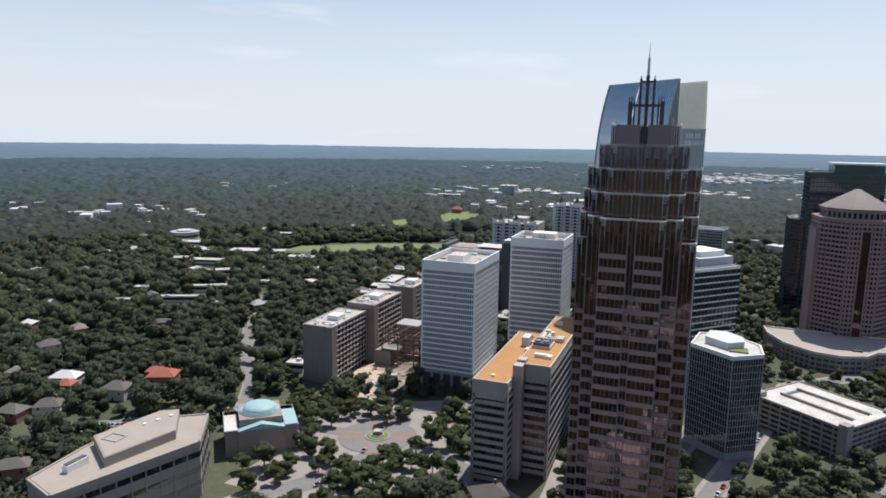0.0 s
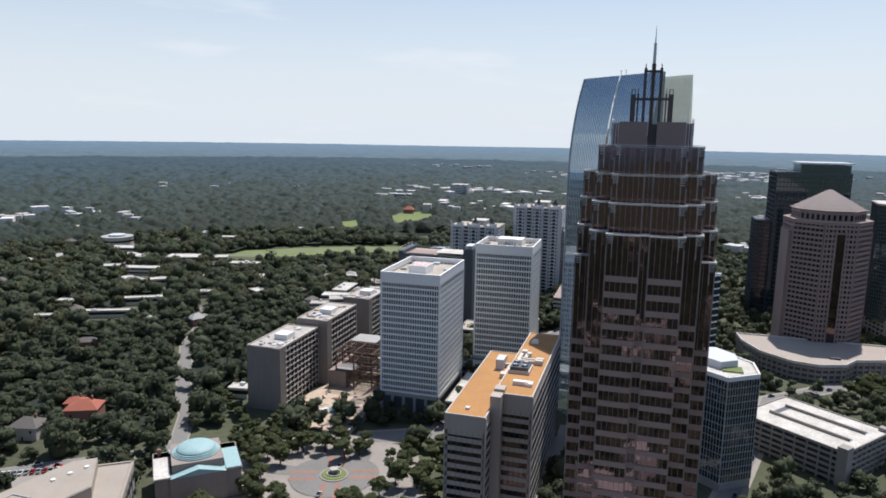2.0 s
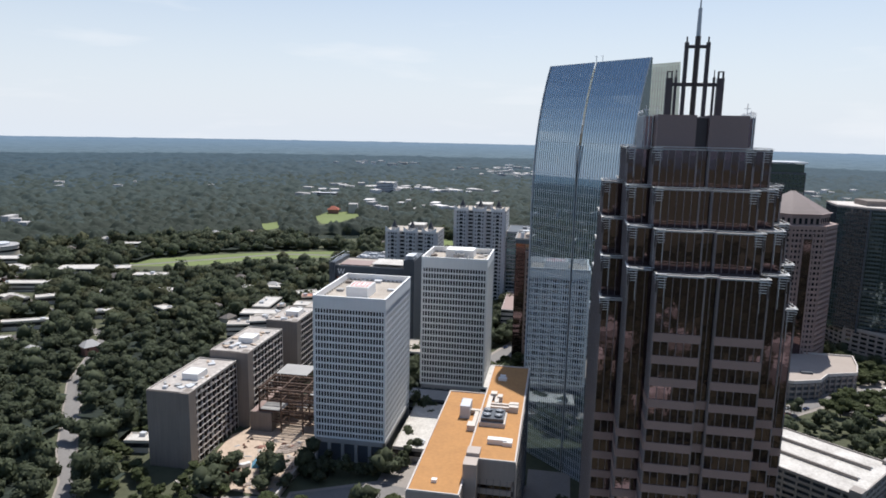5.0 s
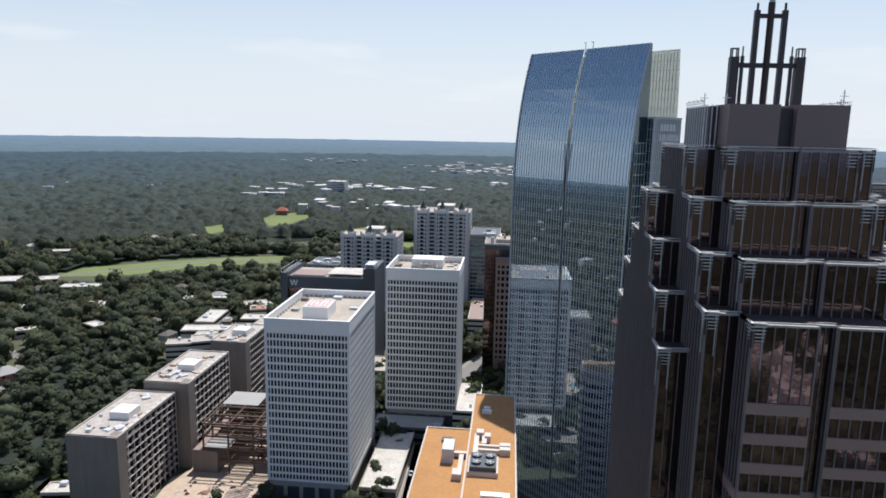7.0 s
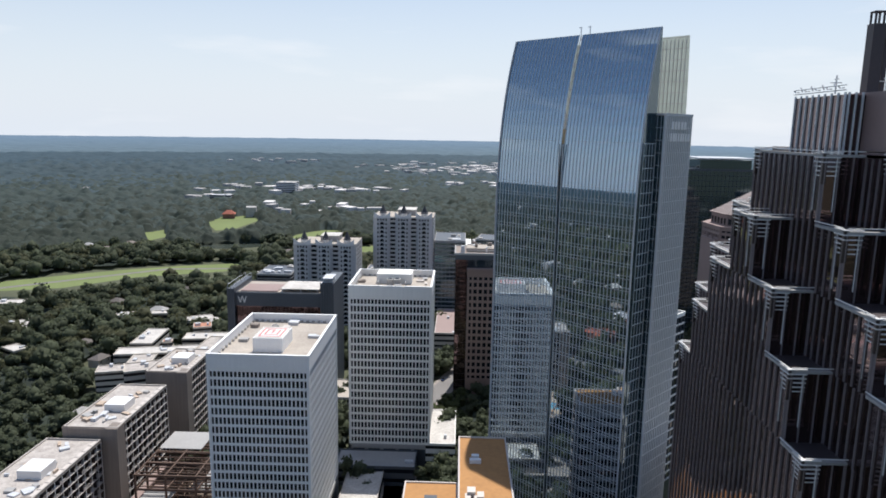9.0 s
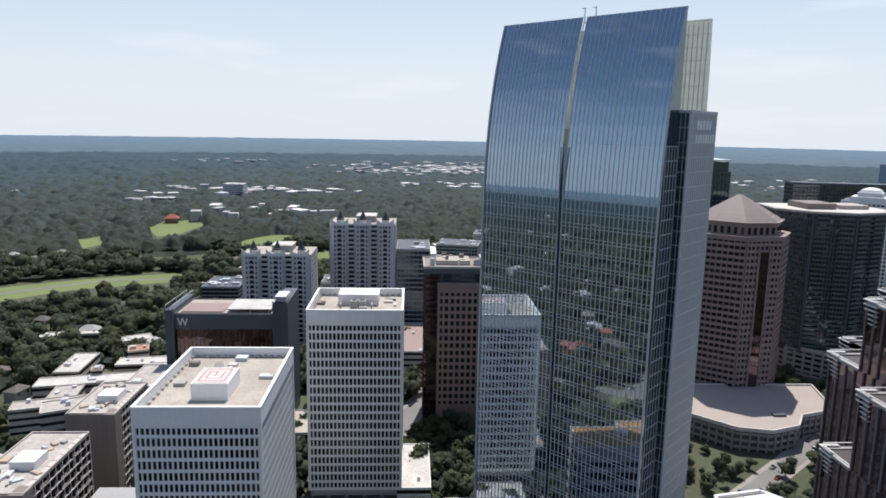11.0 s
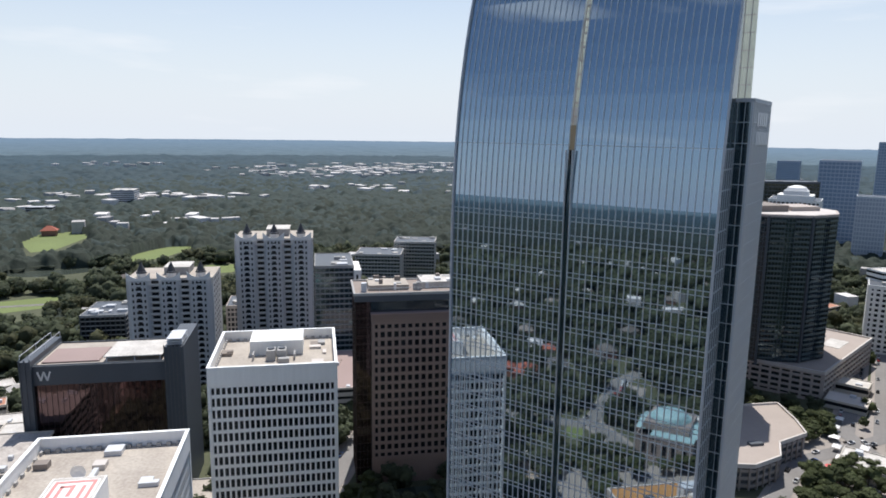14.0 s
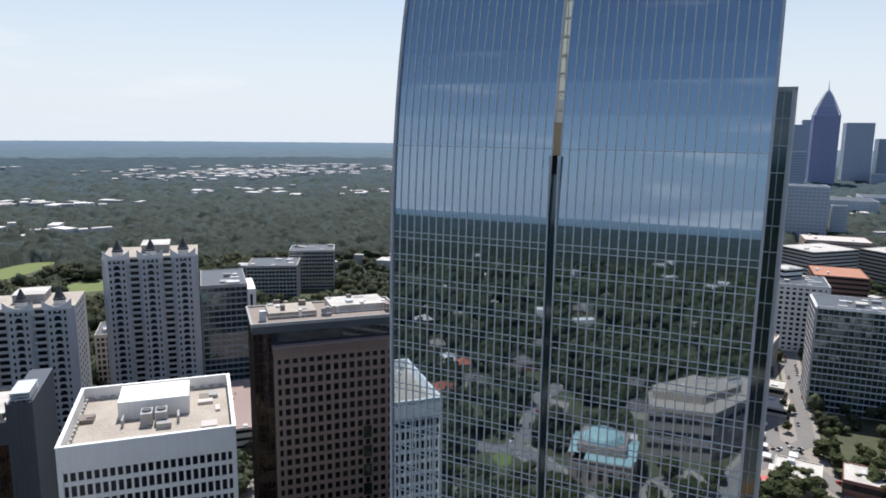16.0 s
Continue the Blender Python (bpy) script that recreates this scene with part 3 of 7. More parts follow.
def glass_tower():
    th = thing("glass_tower", -62.5, 421.6, GZ, -44.9, "tall blue mirror-glass tower with a curved top screen", "skyscraper")
    Lx, nx, Z = 57.7, 42, lambda z: z - GZ
    mod = Lx / nx
    floors = [8 + 3.9 * i for i in range(41)]
    tops = [164 + 5.03 * i for i in range(8)]
    rng = random.Random(5)
    rest, slot = Geo(), Geo()
    rows = list(zip(floors, floors[1:])) + list(zip(tops, tops[1:]))
    for r, (za, zb) in enumerate(rows):
        for i in range(nx):
            if i == 20 and za > 160:
                continue
            back = 0.3 if i == 20 else 0.0
            ty, tz = rng.gauss(0, 0.0003), rng.gauss(0, 0.0004)
            ya, yb = veil_y(za) + back, veil_y(zb) + back
            c = [(i * mod, ya - ty - tz, Z(za)), ((i + 1) * mod, ya + ty - tz, Z(za)), ((i + 1) * mod, yb + ty + tz, Z(zb)), (i * mod, yb - ty + tz, Z(zb))]
            if i == 20:
                slot.quad(*c)
            elif 24 <= r < 29:
                part("glass_pane", Geo().quad(*c), GLASSK, th)
            else:
                rest.quad(*c)
    part("glazing", rest, GLASSK, th, "blue mirror glass", kind="stuff")
    part("slot_glass", slot, GLASST, th, "dark recessed glass strip")
    jamb = Geo().box(-0.09, 0.09, -0.2, 0.32, 0, Z(163)).mesh("slot_jamb", MULL)
    for i in (20, 21):
        part("slot_jamb", jamb, MULL, th, at=Matrix.Translation((i * mod, 0, 0)))
    # mullions that follow the bend
    zs = [8, 129] + [129 + 70.2 * i / 10 for i in range(1, 11)]

    def rib(w, d, z0=8.0):
        g = Geo()
        for a, b in zip(zs, zs[1:]):
            a = max(a, z0)
            if b <= a:
                continue
            ya, yb = veil_y(a), veil_y(b)
            n = len(g.v)
            g.v += [(s * w / 2, y + o, Z(z)) for z, y in ((a, ya), (b, yb)) for s, o in ((-1, -d), (1, -d), (1, 0.02), (-1, 0.02))]
            g.f += [tuple(n + q for q in f) for f in ((0, 1, 5, 4), (1, 2, 6, 5), (3, 0, 4, 7), (2, 3, 7, 6))]
        return g
    me = rib(0.17, 0.16).mesh("mullion", MULL)
    for i in range(1, nx):
        part("mullion", me, MULL, th, at=Matrix.Translation((i * mod, 0, 0)))
    edge = rib(0.4, 0.5).mesh("edge_trim", GREYL)
    for x in (-0.1, Lx + 0.1):
        part("edge_trim", edge, GREYL, th, at=Matrix.Translation((x, 0, 0)))
    # double transoms at each floor, left and right of the slot
    bl = Geo().box(0, 20 * mod, -0.10, 0.02, -0.06, 0.06).mesh("transom", MULL)
    br = Geo().box(21 * mod, Lx, -0.10, 0.02, -0.06, 0.06).mesh("transom", MULL)
    for z in floors[:37]:
        for dz in (0.0, 1.0):
            for me in (bl, br):
                part("transom", me, MULL, th, at=Matrix.Translation((0, veil_y(z + dz), Z(z + dz))))
    for me in (bl, br):
        for z in tops[:1] + tops[-1:]:
            part("transom", me, MULL, th, at=Matrix.Translation((0, veil_y(z) + 0.06, Z(z))))
    # ivory frame in the open slot
    g = rib(0.25, 0.1, 163.0)
    for x in (20 * mod, 21 * mod):
        part("slot_frame", g.mesh("slot_frame", TANL), TANL, th, at=Matrix.Translation((x, 0.9, 0)))
    me = Geo().box(20 * mod, 21 * mod, 0.7, 1.2, 0, 0.35).mesh("slot_rung", TANL)
    for i in range(13):
        z = 164 + 2.8 * i
        part("slot_rung", me, TANL, th, "ivory brace in the open slot", at=Matrix.Translation((0, veil_y(z), Z(z))))
    part("slot_machine", Geo().box(20 * mod + 0.1, 21 * mod - 0.1, veil_y(165), veil_y(165) + 2, Z(163), Z(168)), mat("amber lift cage", (0.50, 0.36, 0.20), 0.5), th)
    # body behind the screen
    part("core", Geo().box(0.9, Lx - 0.9, 2.9, 30.0, 0, Z(163.9)), GLASSD, th)
    for x in (0.5, Lx - 0.5):
        g = Geo()
        for a, b in zip(zs, zs[1:]):
            g.quad((x, veil_y(a) + 0.1, Z(a)), (x, 10.0, Z(a)), (x, 10.0, Z(b)), (x, veil_y(b) + 0.1, Z(b)))
        part("side_return", g, GLASST, th)
    part("core_roof", Geo().box(0.9, Lx - 0.9, 4.2, 30.0, Z(163.9), Z(164.3)), ROOFW, th)
    part("penthouse", Geo().box(8, Lx - 10, 13.0, 27.0, Z(164.3), Z(172)), GREYL, th)
    facade(th, (Lx - 0.45, 3.0), (Lx - 0.45, 10.0), 0, Z(164), 4, 40, MULL, GLASST, 0.12, 0.25, 0.15, join=True)
    facade(th, (0.6, 30.0), (0.6, 9.0), 0, Z(163.8), 14, 40, MULL, GLASST, 0.12, 0.25, 0.15, join=True)
    part("side_return", Geo().box(Lx - 0.86, Lx - 0.6, 9.9, 29, Z(163), Z(173)), GLASST, th)
    # side wing: dark glazed front return, fritted glass flank with close vertical fins
    part("wing", Geo().box(55.2, 60.1, 10.2, 26.8, 0, Z(173)), GLASSD, th, "grey finned side wing")
    facade(th, (55.0, 10.0), (60.2, 10.0), 0, Z(172.8), 4, 42, MULL, GLASST, 0.1, 0.16, 0.12, pier="mullion", join=True)
    facade(th, (60.2, 10.0), (60.2, 27.0), 0, Z(172.8), 14, 42, STEELW, FRIT, 0.3, 0.14, 0.35, pier="fin", band="transom", tilt=0.1, join=False)
    part("wing_edge", Geo().box(59.9, 60.35, 9.6, 10.05, 0, Z(172.8)), MULL, th)
    part("wing_cap", Geo().box(54.8, 60.6, 9.6, 27.3, Z(172.6), Z(173.3)), GREYL, th)
    # firm's sign: two rows of plain bars
    for row, (za, n, y0, y1) in enumerate(((168.3, 5, 13.0, 23.2), (164.6, 8, 12.8, 25.6))):
        st = (y1 - y0) / n
        me = Geo().box(-0.05, 0.2, 0.12 * st, 0.78 * st, 0, 2.5).mesh("sign_bar", STEELW)
        for i in range(n):
            part("sign_bar", me, STEELW, th, "pale raised sign bar", at=Matrix.Translation((60.5, y0 + i * st, Z(za))))
    # rear screen
    g = Geo()
    zz = [163 + 3.62 * i for i in range(11)]
    for a, b in zip(zz, zz[1:]):
        f = lambda z: 32.0 - 1.4 * ((z - 163) / 36) ** 2
        g.quad((0, f(a), Z(a)), (55.6, f(a), Z(a)), (55.6, f(b), Z(b)), (0, f(b), Z(b)))
    part("rear_screen", g, VEIL, th, "pale green-tinted rear glass screen")
    me = Geo().box(-0.09, 0.09, -0.2, 0, 0, 35).mesh("screen_post", TANL)
    for i in range(40):
        part("screen_post", me, TANL, th, at=Matrix.Translation((1.4 * i, 30.5, Z(163))))
    me = Geo().box(0, 55.6, -0.12, 0, -0.09, 0.09).mesh("screen_rail", TANL)
    for i in range(10):
        part("screen_rail", me, TANL, th, at=Matrix.Translation((0, 30.3, Z(166.3 + 3.6 * i))))
    # small cranes at the top of the slot
    g = Geo()
    for x in (27.2, 30.8):
        g.bar((x, 9.6, Z(198)), (x, 9.6, Z(202)), 0.2).bar((x - 1, 9.6, Z(201.8)), (x + 0.3, 9.6, Z(201.8)), 0.18)
    part("roof_davit", g, GREYL, th)


glass_tower()


# ---- two white grid towers ----
def white_tower(x0, x1, y0, y1, top, nx, ny, nz, fm, label, emblem):
    th = thing("white_tower", (x0 + x1) / 2, (y0 + y1) / 2, GZ, 0, label, "office tower", "white grid towers")
    hx, hy, zt = (x1 - x0) / 2, (y1 - y0) / 2, top - GZ
    zw0, zw1 = 11.4, zt - 5.2
    part("core", Geo().box(-hx + 0.9, hx - 0.9, -hy + 0.9, hy - 0.9, 0, zt - 3.5), GREYD, th)
    fl = (zw1 - zw0) / nz
    for k, (p0, p1) in enumerate(ring(-hx + 0.6, hx - 0.6, -hy + 0.6, hy - 0.6)):
        n = nx if k % 2 == 0 else ny
        ln = math.hypot(p1[0] - p0[0], p1[1] - p0[1])
        facade(th, p0, p1, zw0, zw1, n, nz, fm, GLASSW, ln / n * 0.32, fl * 0.29, 0.26, panes=110 if k == 0 else 0, tilt=0.25, proud=0.05, seed=k, join=k > 1)
    for c in ((-hx, hx, -hy, -hy + 0.7), (-hx, hx, hy - 0.7, hy), (-hx, -hx + 0.7, -hy + 0.7, hy - 0.7), (hx - 0.7, hx, -hy + 0.7, hy - 0.7)):
        part("parapet_wall", Geo().box(*c, zw1, zt), fm, th)
    for sx in (-1, 1):
        for sy in (-1, 1):
            part("corner_pier", Geo().box(*sorted((sx * hx, sx * (hx - 1.0))), *sorted((sy * hy, sy * (hy - 1.0))), 0, zw1 + 0.05), fm, th)
    part("coping", Geo().box(-hx - 0.1, hx + 0.1, -hy - 0.1, -hy + 0.8, zt, zt + 0.25).box(-hx - 0.1, hx + 0.1, hy - 0.8, hy + 0.1, zt, zt + 0.25)
         .box(-hx - 0.1, -hx + 0.8, -hy + 0.8, hy - 0.8, zt, zt + 0.25).box(hx - 0.8, hx + 0.1, -hy + 0.8, hy - 0.8, zt, zt + 0.25), WHITE, th)
    part("roof", Geo().box(-hx + 0.7, hx - 0.7, -hy + 0.7, hy - 0.7, zt - 3.4, zt - 3.2), GRAVEL, th)
    part("base_glass", Geo().box(-hx + 1.5, hx - 1.5, -hy + 1.5, hy - 1.5, 0, zw0), GLASSD, th)
    part("base_band", Geo().box(-hx, hx, -hy, hy, zw0 - 2.2, zw0), GREYC, th)
    me = Geo().box(-0.8, 0.8, -0.8, 0.8, 0, zw0 - 2).mesh("base_column", GREYC)
    for i in range(6):
        for y in (-hy + 0.8, hy - 0.8):
            part("base_column", me, GREYC, th, at=Matrix.Translation((-hx + 0.8 + (2 * hx - 1.6) * i / 5, y, 0)))
    # roof-edge track blocks
    me = Geo().box(-0.55, 0.55, -0.3, 0.3, 0, 0.9).mesh("edge_block", GREYC)
    for i in range(14):
        part("edge_block", me, GREYC, th, at=Matrix.Translation((-hx + 2.5 + (2 * hx - 5) * i / 13, hy - 1.4, zt - 3.2)))
        part("edge_block", me, GREYC, th, at=Matrix.Translation((-hx + 1.4, -hy + 2.5 + (2 * hy - 5) * i / 13, zt - 3.2)) @ Matrix.Rotation(1.57, 4, "Z"))
    zr = zt - 3.2
    ph = part("penthouse", Geo().box(-5.4, 5.4, -13.5, 0.8, zr, zr + 5.2) if emblem else Geo().box(-8.5, 8.5, 1, 13, zr, zr + 4.8), fm, th)
    if emblem:
        part("penthouse_roof", Geo().box(-5.1, 5.1, -13.2, 0.5, zr + 5.2, zr + 5.3), ROOFW, ph)
        part("emblem_board", Geo().box(-4.6, 4.6, -12.0, -0.7, zr + 5.3, zr + 5.315), STEELW, ph)
        # square maze-like emblem in bars
        g = Geo()
        e = zr + 5.32
        for a in ((-5.2, 5.2, -6.6, -5.6), (-5.2, 5.2, 5.6, 6.6), (-5.2, -4.3, -5.6, 5.6), (4.3, 5.2, -5.6, 5.6), (-3.2, 3.2, -4.0, -3.0),
                  (-3.2, -2.3, -3.0, 3.9), (-0.5, 0.5, -1.4, 4.4), (2.3, 3.2, -3.0, 3.9), (-3.2, -0.6, 3.2, 4.2)):
            g.box(a[0] * 0.8, a[1] * 0.8, a[2] * 0.8 - 6.35, a[3] * 0.8 - 6.35, e, e + 0.06)
        part("emblem", g, FADED, ph, "faded red square painted emblem")
    else:
        g = Geo()
        for ox in (-1.5, 1.9):
            g.box(ox - 1.4, ox + 1.4, -5.0, -0.6, zr, zr + 3.4)
        part("cooling_unit", g, GREYC, th)
        g = Geo()
        for ox in (-1.5, 1.9):
            g.prism([(ox + 1.1 * math.cos(a), -2.8 + 1.1 * math.sin(a)) for a in [math.tau * i / 14 for i in range(14)]], zr + 3.4, zr + 3.8)
        part("fan_ring", g, GREYD, th)
        part("plant_screen", Geo().box(-7.4, -6.9, -4, 0, zr, zr + 2).box(5.6, 6.1, -5, -1, zr, zr + 2), GREYC, th)
    rng = random.Random(int(x0))
    for i in range(16):
        w, d, h = rng.uniform(0.5, 2.2), rng.uniform(0.5, 2.2), rng.uniform(0.4, 1.5)
        x, y = rng.uniform(-hx + 3, hx - 3), rng.uniform(-hy + 3, hy - 3)
        if (emblem and abs(x) < 8 and -16 < y < 4) or (not emblem and abs(x) < 10.5 and -6.5 < y < 15):
            continue
        part("roof_unit", Geo().box(x - w, x + w, y - d, y + d, zr, zr + h), rng.choice((GREYC, TANL, BROWNC, GREYL)), th)
    if emblem:
        dx, dy = -3, 9
        g = Geo().bar((dx, dy, zr), (dx, dy, zr + 2.2), 0.3)
        part("dish_post", g, GREYL, th)
        g = Geo()
        for r0, r1, d0, d1 in ((0.05, 0.9, 0, 0.15), (0.9, 1.7, 0.15, 0.5)):
            for i in range(16):
                a, b = math.tau * i / 16, math.tau * (i + 1) / 16
                g.quad(*((dx + r * math.cos(q), dy - 0.3 - d, zr + 2.6 + r * math.sin(q)) for r, d, q in ((r0, d0, a), (r1, d1, a), (r1, d1, b), (r0, d0, b))))
        part("satellite_dish", g, STEELW, th)
    return th


white_tower(-161.9, -126.4, 388.8, 441.3, 90.3, 24, 34, 19, WHITE, "white precast grid office tower with roof emblem", True)
white_tower(-126.4, -88.1, 470.1, 507.7, 96.2, 23, 23, 19, WHITE2, "cream-white precast grid office tower", False)


# ---- ochre-roofed banded office block ----
CREAM = mat("cream painted duct", (0.60, 0.54, 0.48), 0.7, var=0.14)


def banded_block():
    th = thing("office_block", -75.4, 324, GZ, 0, "tan banded office block with ochre flat roof", "office building")
    # two wings side by side: local x 0.5 is the joint
    A, B = (-16.2, 0.4, -42.2, 41.8, 58.0 - GZ), (0.4, 16.5, -27.9, 63.2, 63.3 - GZ)
    for k, (x0, x1, y0, y1, zt) in enumerate((A, B)):
        part("core", Geo().box(x0 + 0.4, x1 - 0.4, y0 + 0.4, y1 - 0.4, 0, zt - 0.5), GREYD, th)
        walls = ring(x0 + 0.3, x1 - 0.3, y0 + 0.3, y1 - 0.3)
        for j, (p0, p1) in enumerate(walls):
            ln = math.hypot(p1[0] - p0[0], p1[1] - p0[1])
            hi = zt - (6.4 if j == 0 else 3.2)
            facade(th, p0, p1, 2, hi, max(4, round(ln / 2.2)), 11, GREYD, GLASSB, 0.12, 1.9 if j != 1 else 1.7, 0.4, panes=60 if j == 0 else 0, tilt=0.2, sm=TAN if j != 1 else TANL, pier="mullion", seed=j, join=j > 1)
        g = Geo()
        g.box(x0, x1, y0, y0 + 0.6, zt - 6.5, zt).box(x0, x1, y1 - 0.6, y1, zt - 3.5, zt)
        g.box(x0, x0 + 0.6, y0 + 0.6, y1 - 0.6, zt - 3.5, zt).box(x1 - 0.6, x1, y0 + 0.6, y1 - 0.6, zt - 3.5, zt)
        part("top_wall", g, TAN, th)
        part("coping", Geo().box(x0, x1, y0, y0 + 0.5, zt, zt + 0.5).box(x0, x1, y1 - 0.5, y1, zt, zt + 0.5).box(x0, x0 + 0.5, y0 + 0.5, y1 - 0.5, zt, zt + 0.5)
             .box(x1 - 0.5, x1, y0 + 0.5, y1 - 0.5, zt, zt + 0.5), TANL, th)
        part("roof", Geo().box(x0 + 0.5, x1 - 0.5, y0 + 0.5, y1 - 0.5, zt - 0.6, zt + 0.1), ORANGE, th, "ochre coated flat roof")
        for x in (x0 + 0.5, x1 - 0.5):
            part("corner_pier", Geo().box(x - 0.7, x + 0.7, y0 - 0.1, y0 + 1.4, 0, zt - 0.1), TAN, th)
    part("stair_shaft", Geo().box(0.0, 4.4, -33, -27, 0, 63.9 - GZ), TAN, th, "plain tan stair shaft")
    za, zb = 58.1 - GZ, 63.4 - GZ
    # roof plant
    def fan(x, y, z, r=1.5):
        u = part("cooling_fan", Geo().prism([(x + r * math.cos(a), y + r * math.sin(a)) for a in [math.tau * i / 16 for i in range(16)]], z, z + 0.7), GREYD, th)
        g = Geo()
        for i in range(5):
            a = math.tau * i / 5
            g.bar((x, y, z + 0.72), (x + r * 0.9 * math.cos(a), y + r * 0.9 * math.sin(a), z + 0.72), 0.25, 0.06)
        part("fan_blade", g, GREYL, u)
    tw = part("cooling_tower", Geo().box(2.0, 10.2, -2.0, 7.6, zb, zb + 3.0), GREYD, th, "louvred cooling tower in a roof well")
    part("tower_rim", Geo().box(1.4, 10.8, -2.6, -2.0, zb, zb + 1.6).box(1.4, 10.8, 7.6, 8.2, zb, zb + 1.6).box(1.4, 2.0, -2, 7.6, zb, zb + 1.6).box(10.2, 10.8, -2, 7.6, zb, zb + 1.6), TANL, tw)
    for x in (4.0, 8.2):
        for y in (0.6, 5.0):
            fan(x, y, zb + 3.0)
    for c in ((3.0, 12.0, 12.4, 13.6, 0.4, 1.6), (11.0, 14.5, 11.9, 14.1, 0, 2.2), (3.0, 12.0, 15.4, 16.6, 0.4, 1.6), (11.0, 14.5, 14.9, 17.1, 0, 2.2),
              (2.4, 4.0, 10, 24, 0.3, 1.7), (5.0, 6.6, 17, 23, 0.3, 1.7), (3.0, 5.4, 23, 26, 0, 2.6), (5.8, 7.8, 21, 24, 0, 2.3)):
        part("roof_duct", Geo().box(*c[:4], zb + c[4], zb + c[5]), CREAM, th, "cream rooftop duct")
    part("air_handler", Geo().box(6.0, 12.6, -16.2, -13.8, zb, zb + 1.8).box(11.2, 14.4, -16.8, -13.2, zb, zb + 1.4), STEELW, th)
    part("air_handler", Geo().box(4.6, 7.0, 47, 48.4, zb, zb + 1.5).box(4.0, 7.6, 44.6, 46.2, zb, zb + 1.2), STEELW, th)
    part("roof_box", Geo().box(-8, -4.2, 15, 23, za, za + 5), GREYL, th, "pale steel rooftop plant box")
    for c in ((-4.4, 0.3, 19, 20.6, 0.5, 2), (-2.4, -0.9, 8, 19.2, 0.3, 1.7), (-3.8, -0.8, 4, 8.2, 0, 2.2)):
        part("roof_duct", Geo().box(*c[:4], za + c[4], za + c[5]), CREAM, th)
    part("roof_hatch", Geo().box(-9.5, -7.8, -36, -34.4, za, za + 1), STEELW, th)
    part("roof_hatch", Geo().box(-9.6, -5.8, 30, 33, za, za + 0.9), GREYD, th)
    part("roof_upstand", Geo().box(0.3, 4.6, -27, -22, zb, zb + 1.6), TAN, th)


banded_block()


def slab(name, x, y, rz, w, d, top, label, cat, wall, glass, nx, ny, nz, pw, sh, dp=0.4, roof=None, zbase=None, sm=None, proud=0.06, par=1.0, tilt=0.1, units=6, pier="pier", group="", join=True):
    """A plain block with gridded walls: w along local x, d along local y, middle of its front at the origin."""
    zb = GZ if zbase is None else zbase
    th = thing(name, x, y, zb, rz, label, cat, group)
    zt = top - zb
    part("core", Geo().box(-w / 2 + 0.3, w / 2 - 0.3, 0.3, d - 0.3, 0, zt - 0.4), GREYD, th)
    for k, (p0, p1) in enumerate(ring(-w / 2 + 0.2, w / 2 - 0.2, 0.2, d - 0.2)):
        facade(th, p0, p1, 0, zt - par, nx if k % 2 == 0 else ny, nz, wall, glass, pw, sh, dp, tilt=tilt, sm=sm, proud=proud, pier=pier, seed=k, join=join or k > 1)
    parapet(th, -w / 2 - 0.1, w / 2 + 0.1, 0 - 0.1, d + 0.1, zt - par, par, 0.5, wall if not sm else sm, roof or GRAVEL, zt - par + 0.1)
    rng = random.Random(int(x * 7 + y))
    for i in range(units):
        a, b, h = rng.uniform(1, 3.5), rng.uniform(1, 3), rng.uniform(0.8, 2.6)
        px, py = rng.uniform(-w / 2 + 4, w / 2 - 4), rng.uniform(3, d - 4)
        part("roof_unit", Geo().box(px - a, px + a, py - b, py + b, zt - par + 0.1, zt - par + h), rng.choice((GREYC, GREYL, ROOFW)), th)
    return th


ROOFD = mat("worn patchy white roof", (0.52, 0.475, 0.435), 0.9, var=0.2, scale=0.35, fine=1.6, dirt=(0.21, 0.18, 0.16))


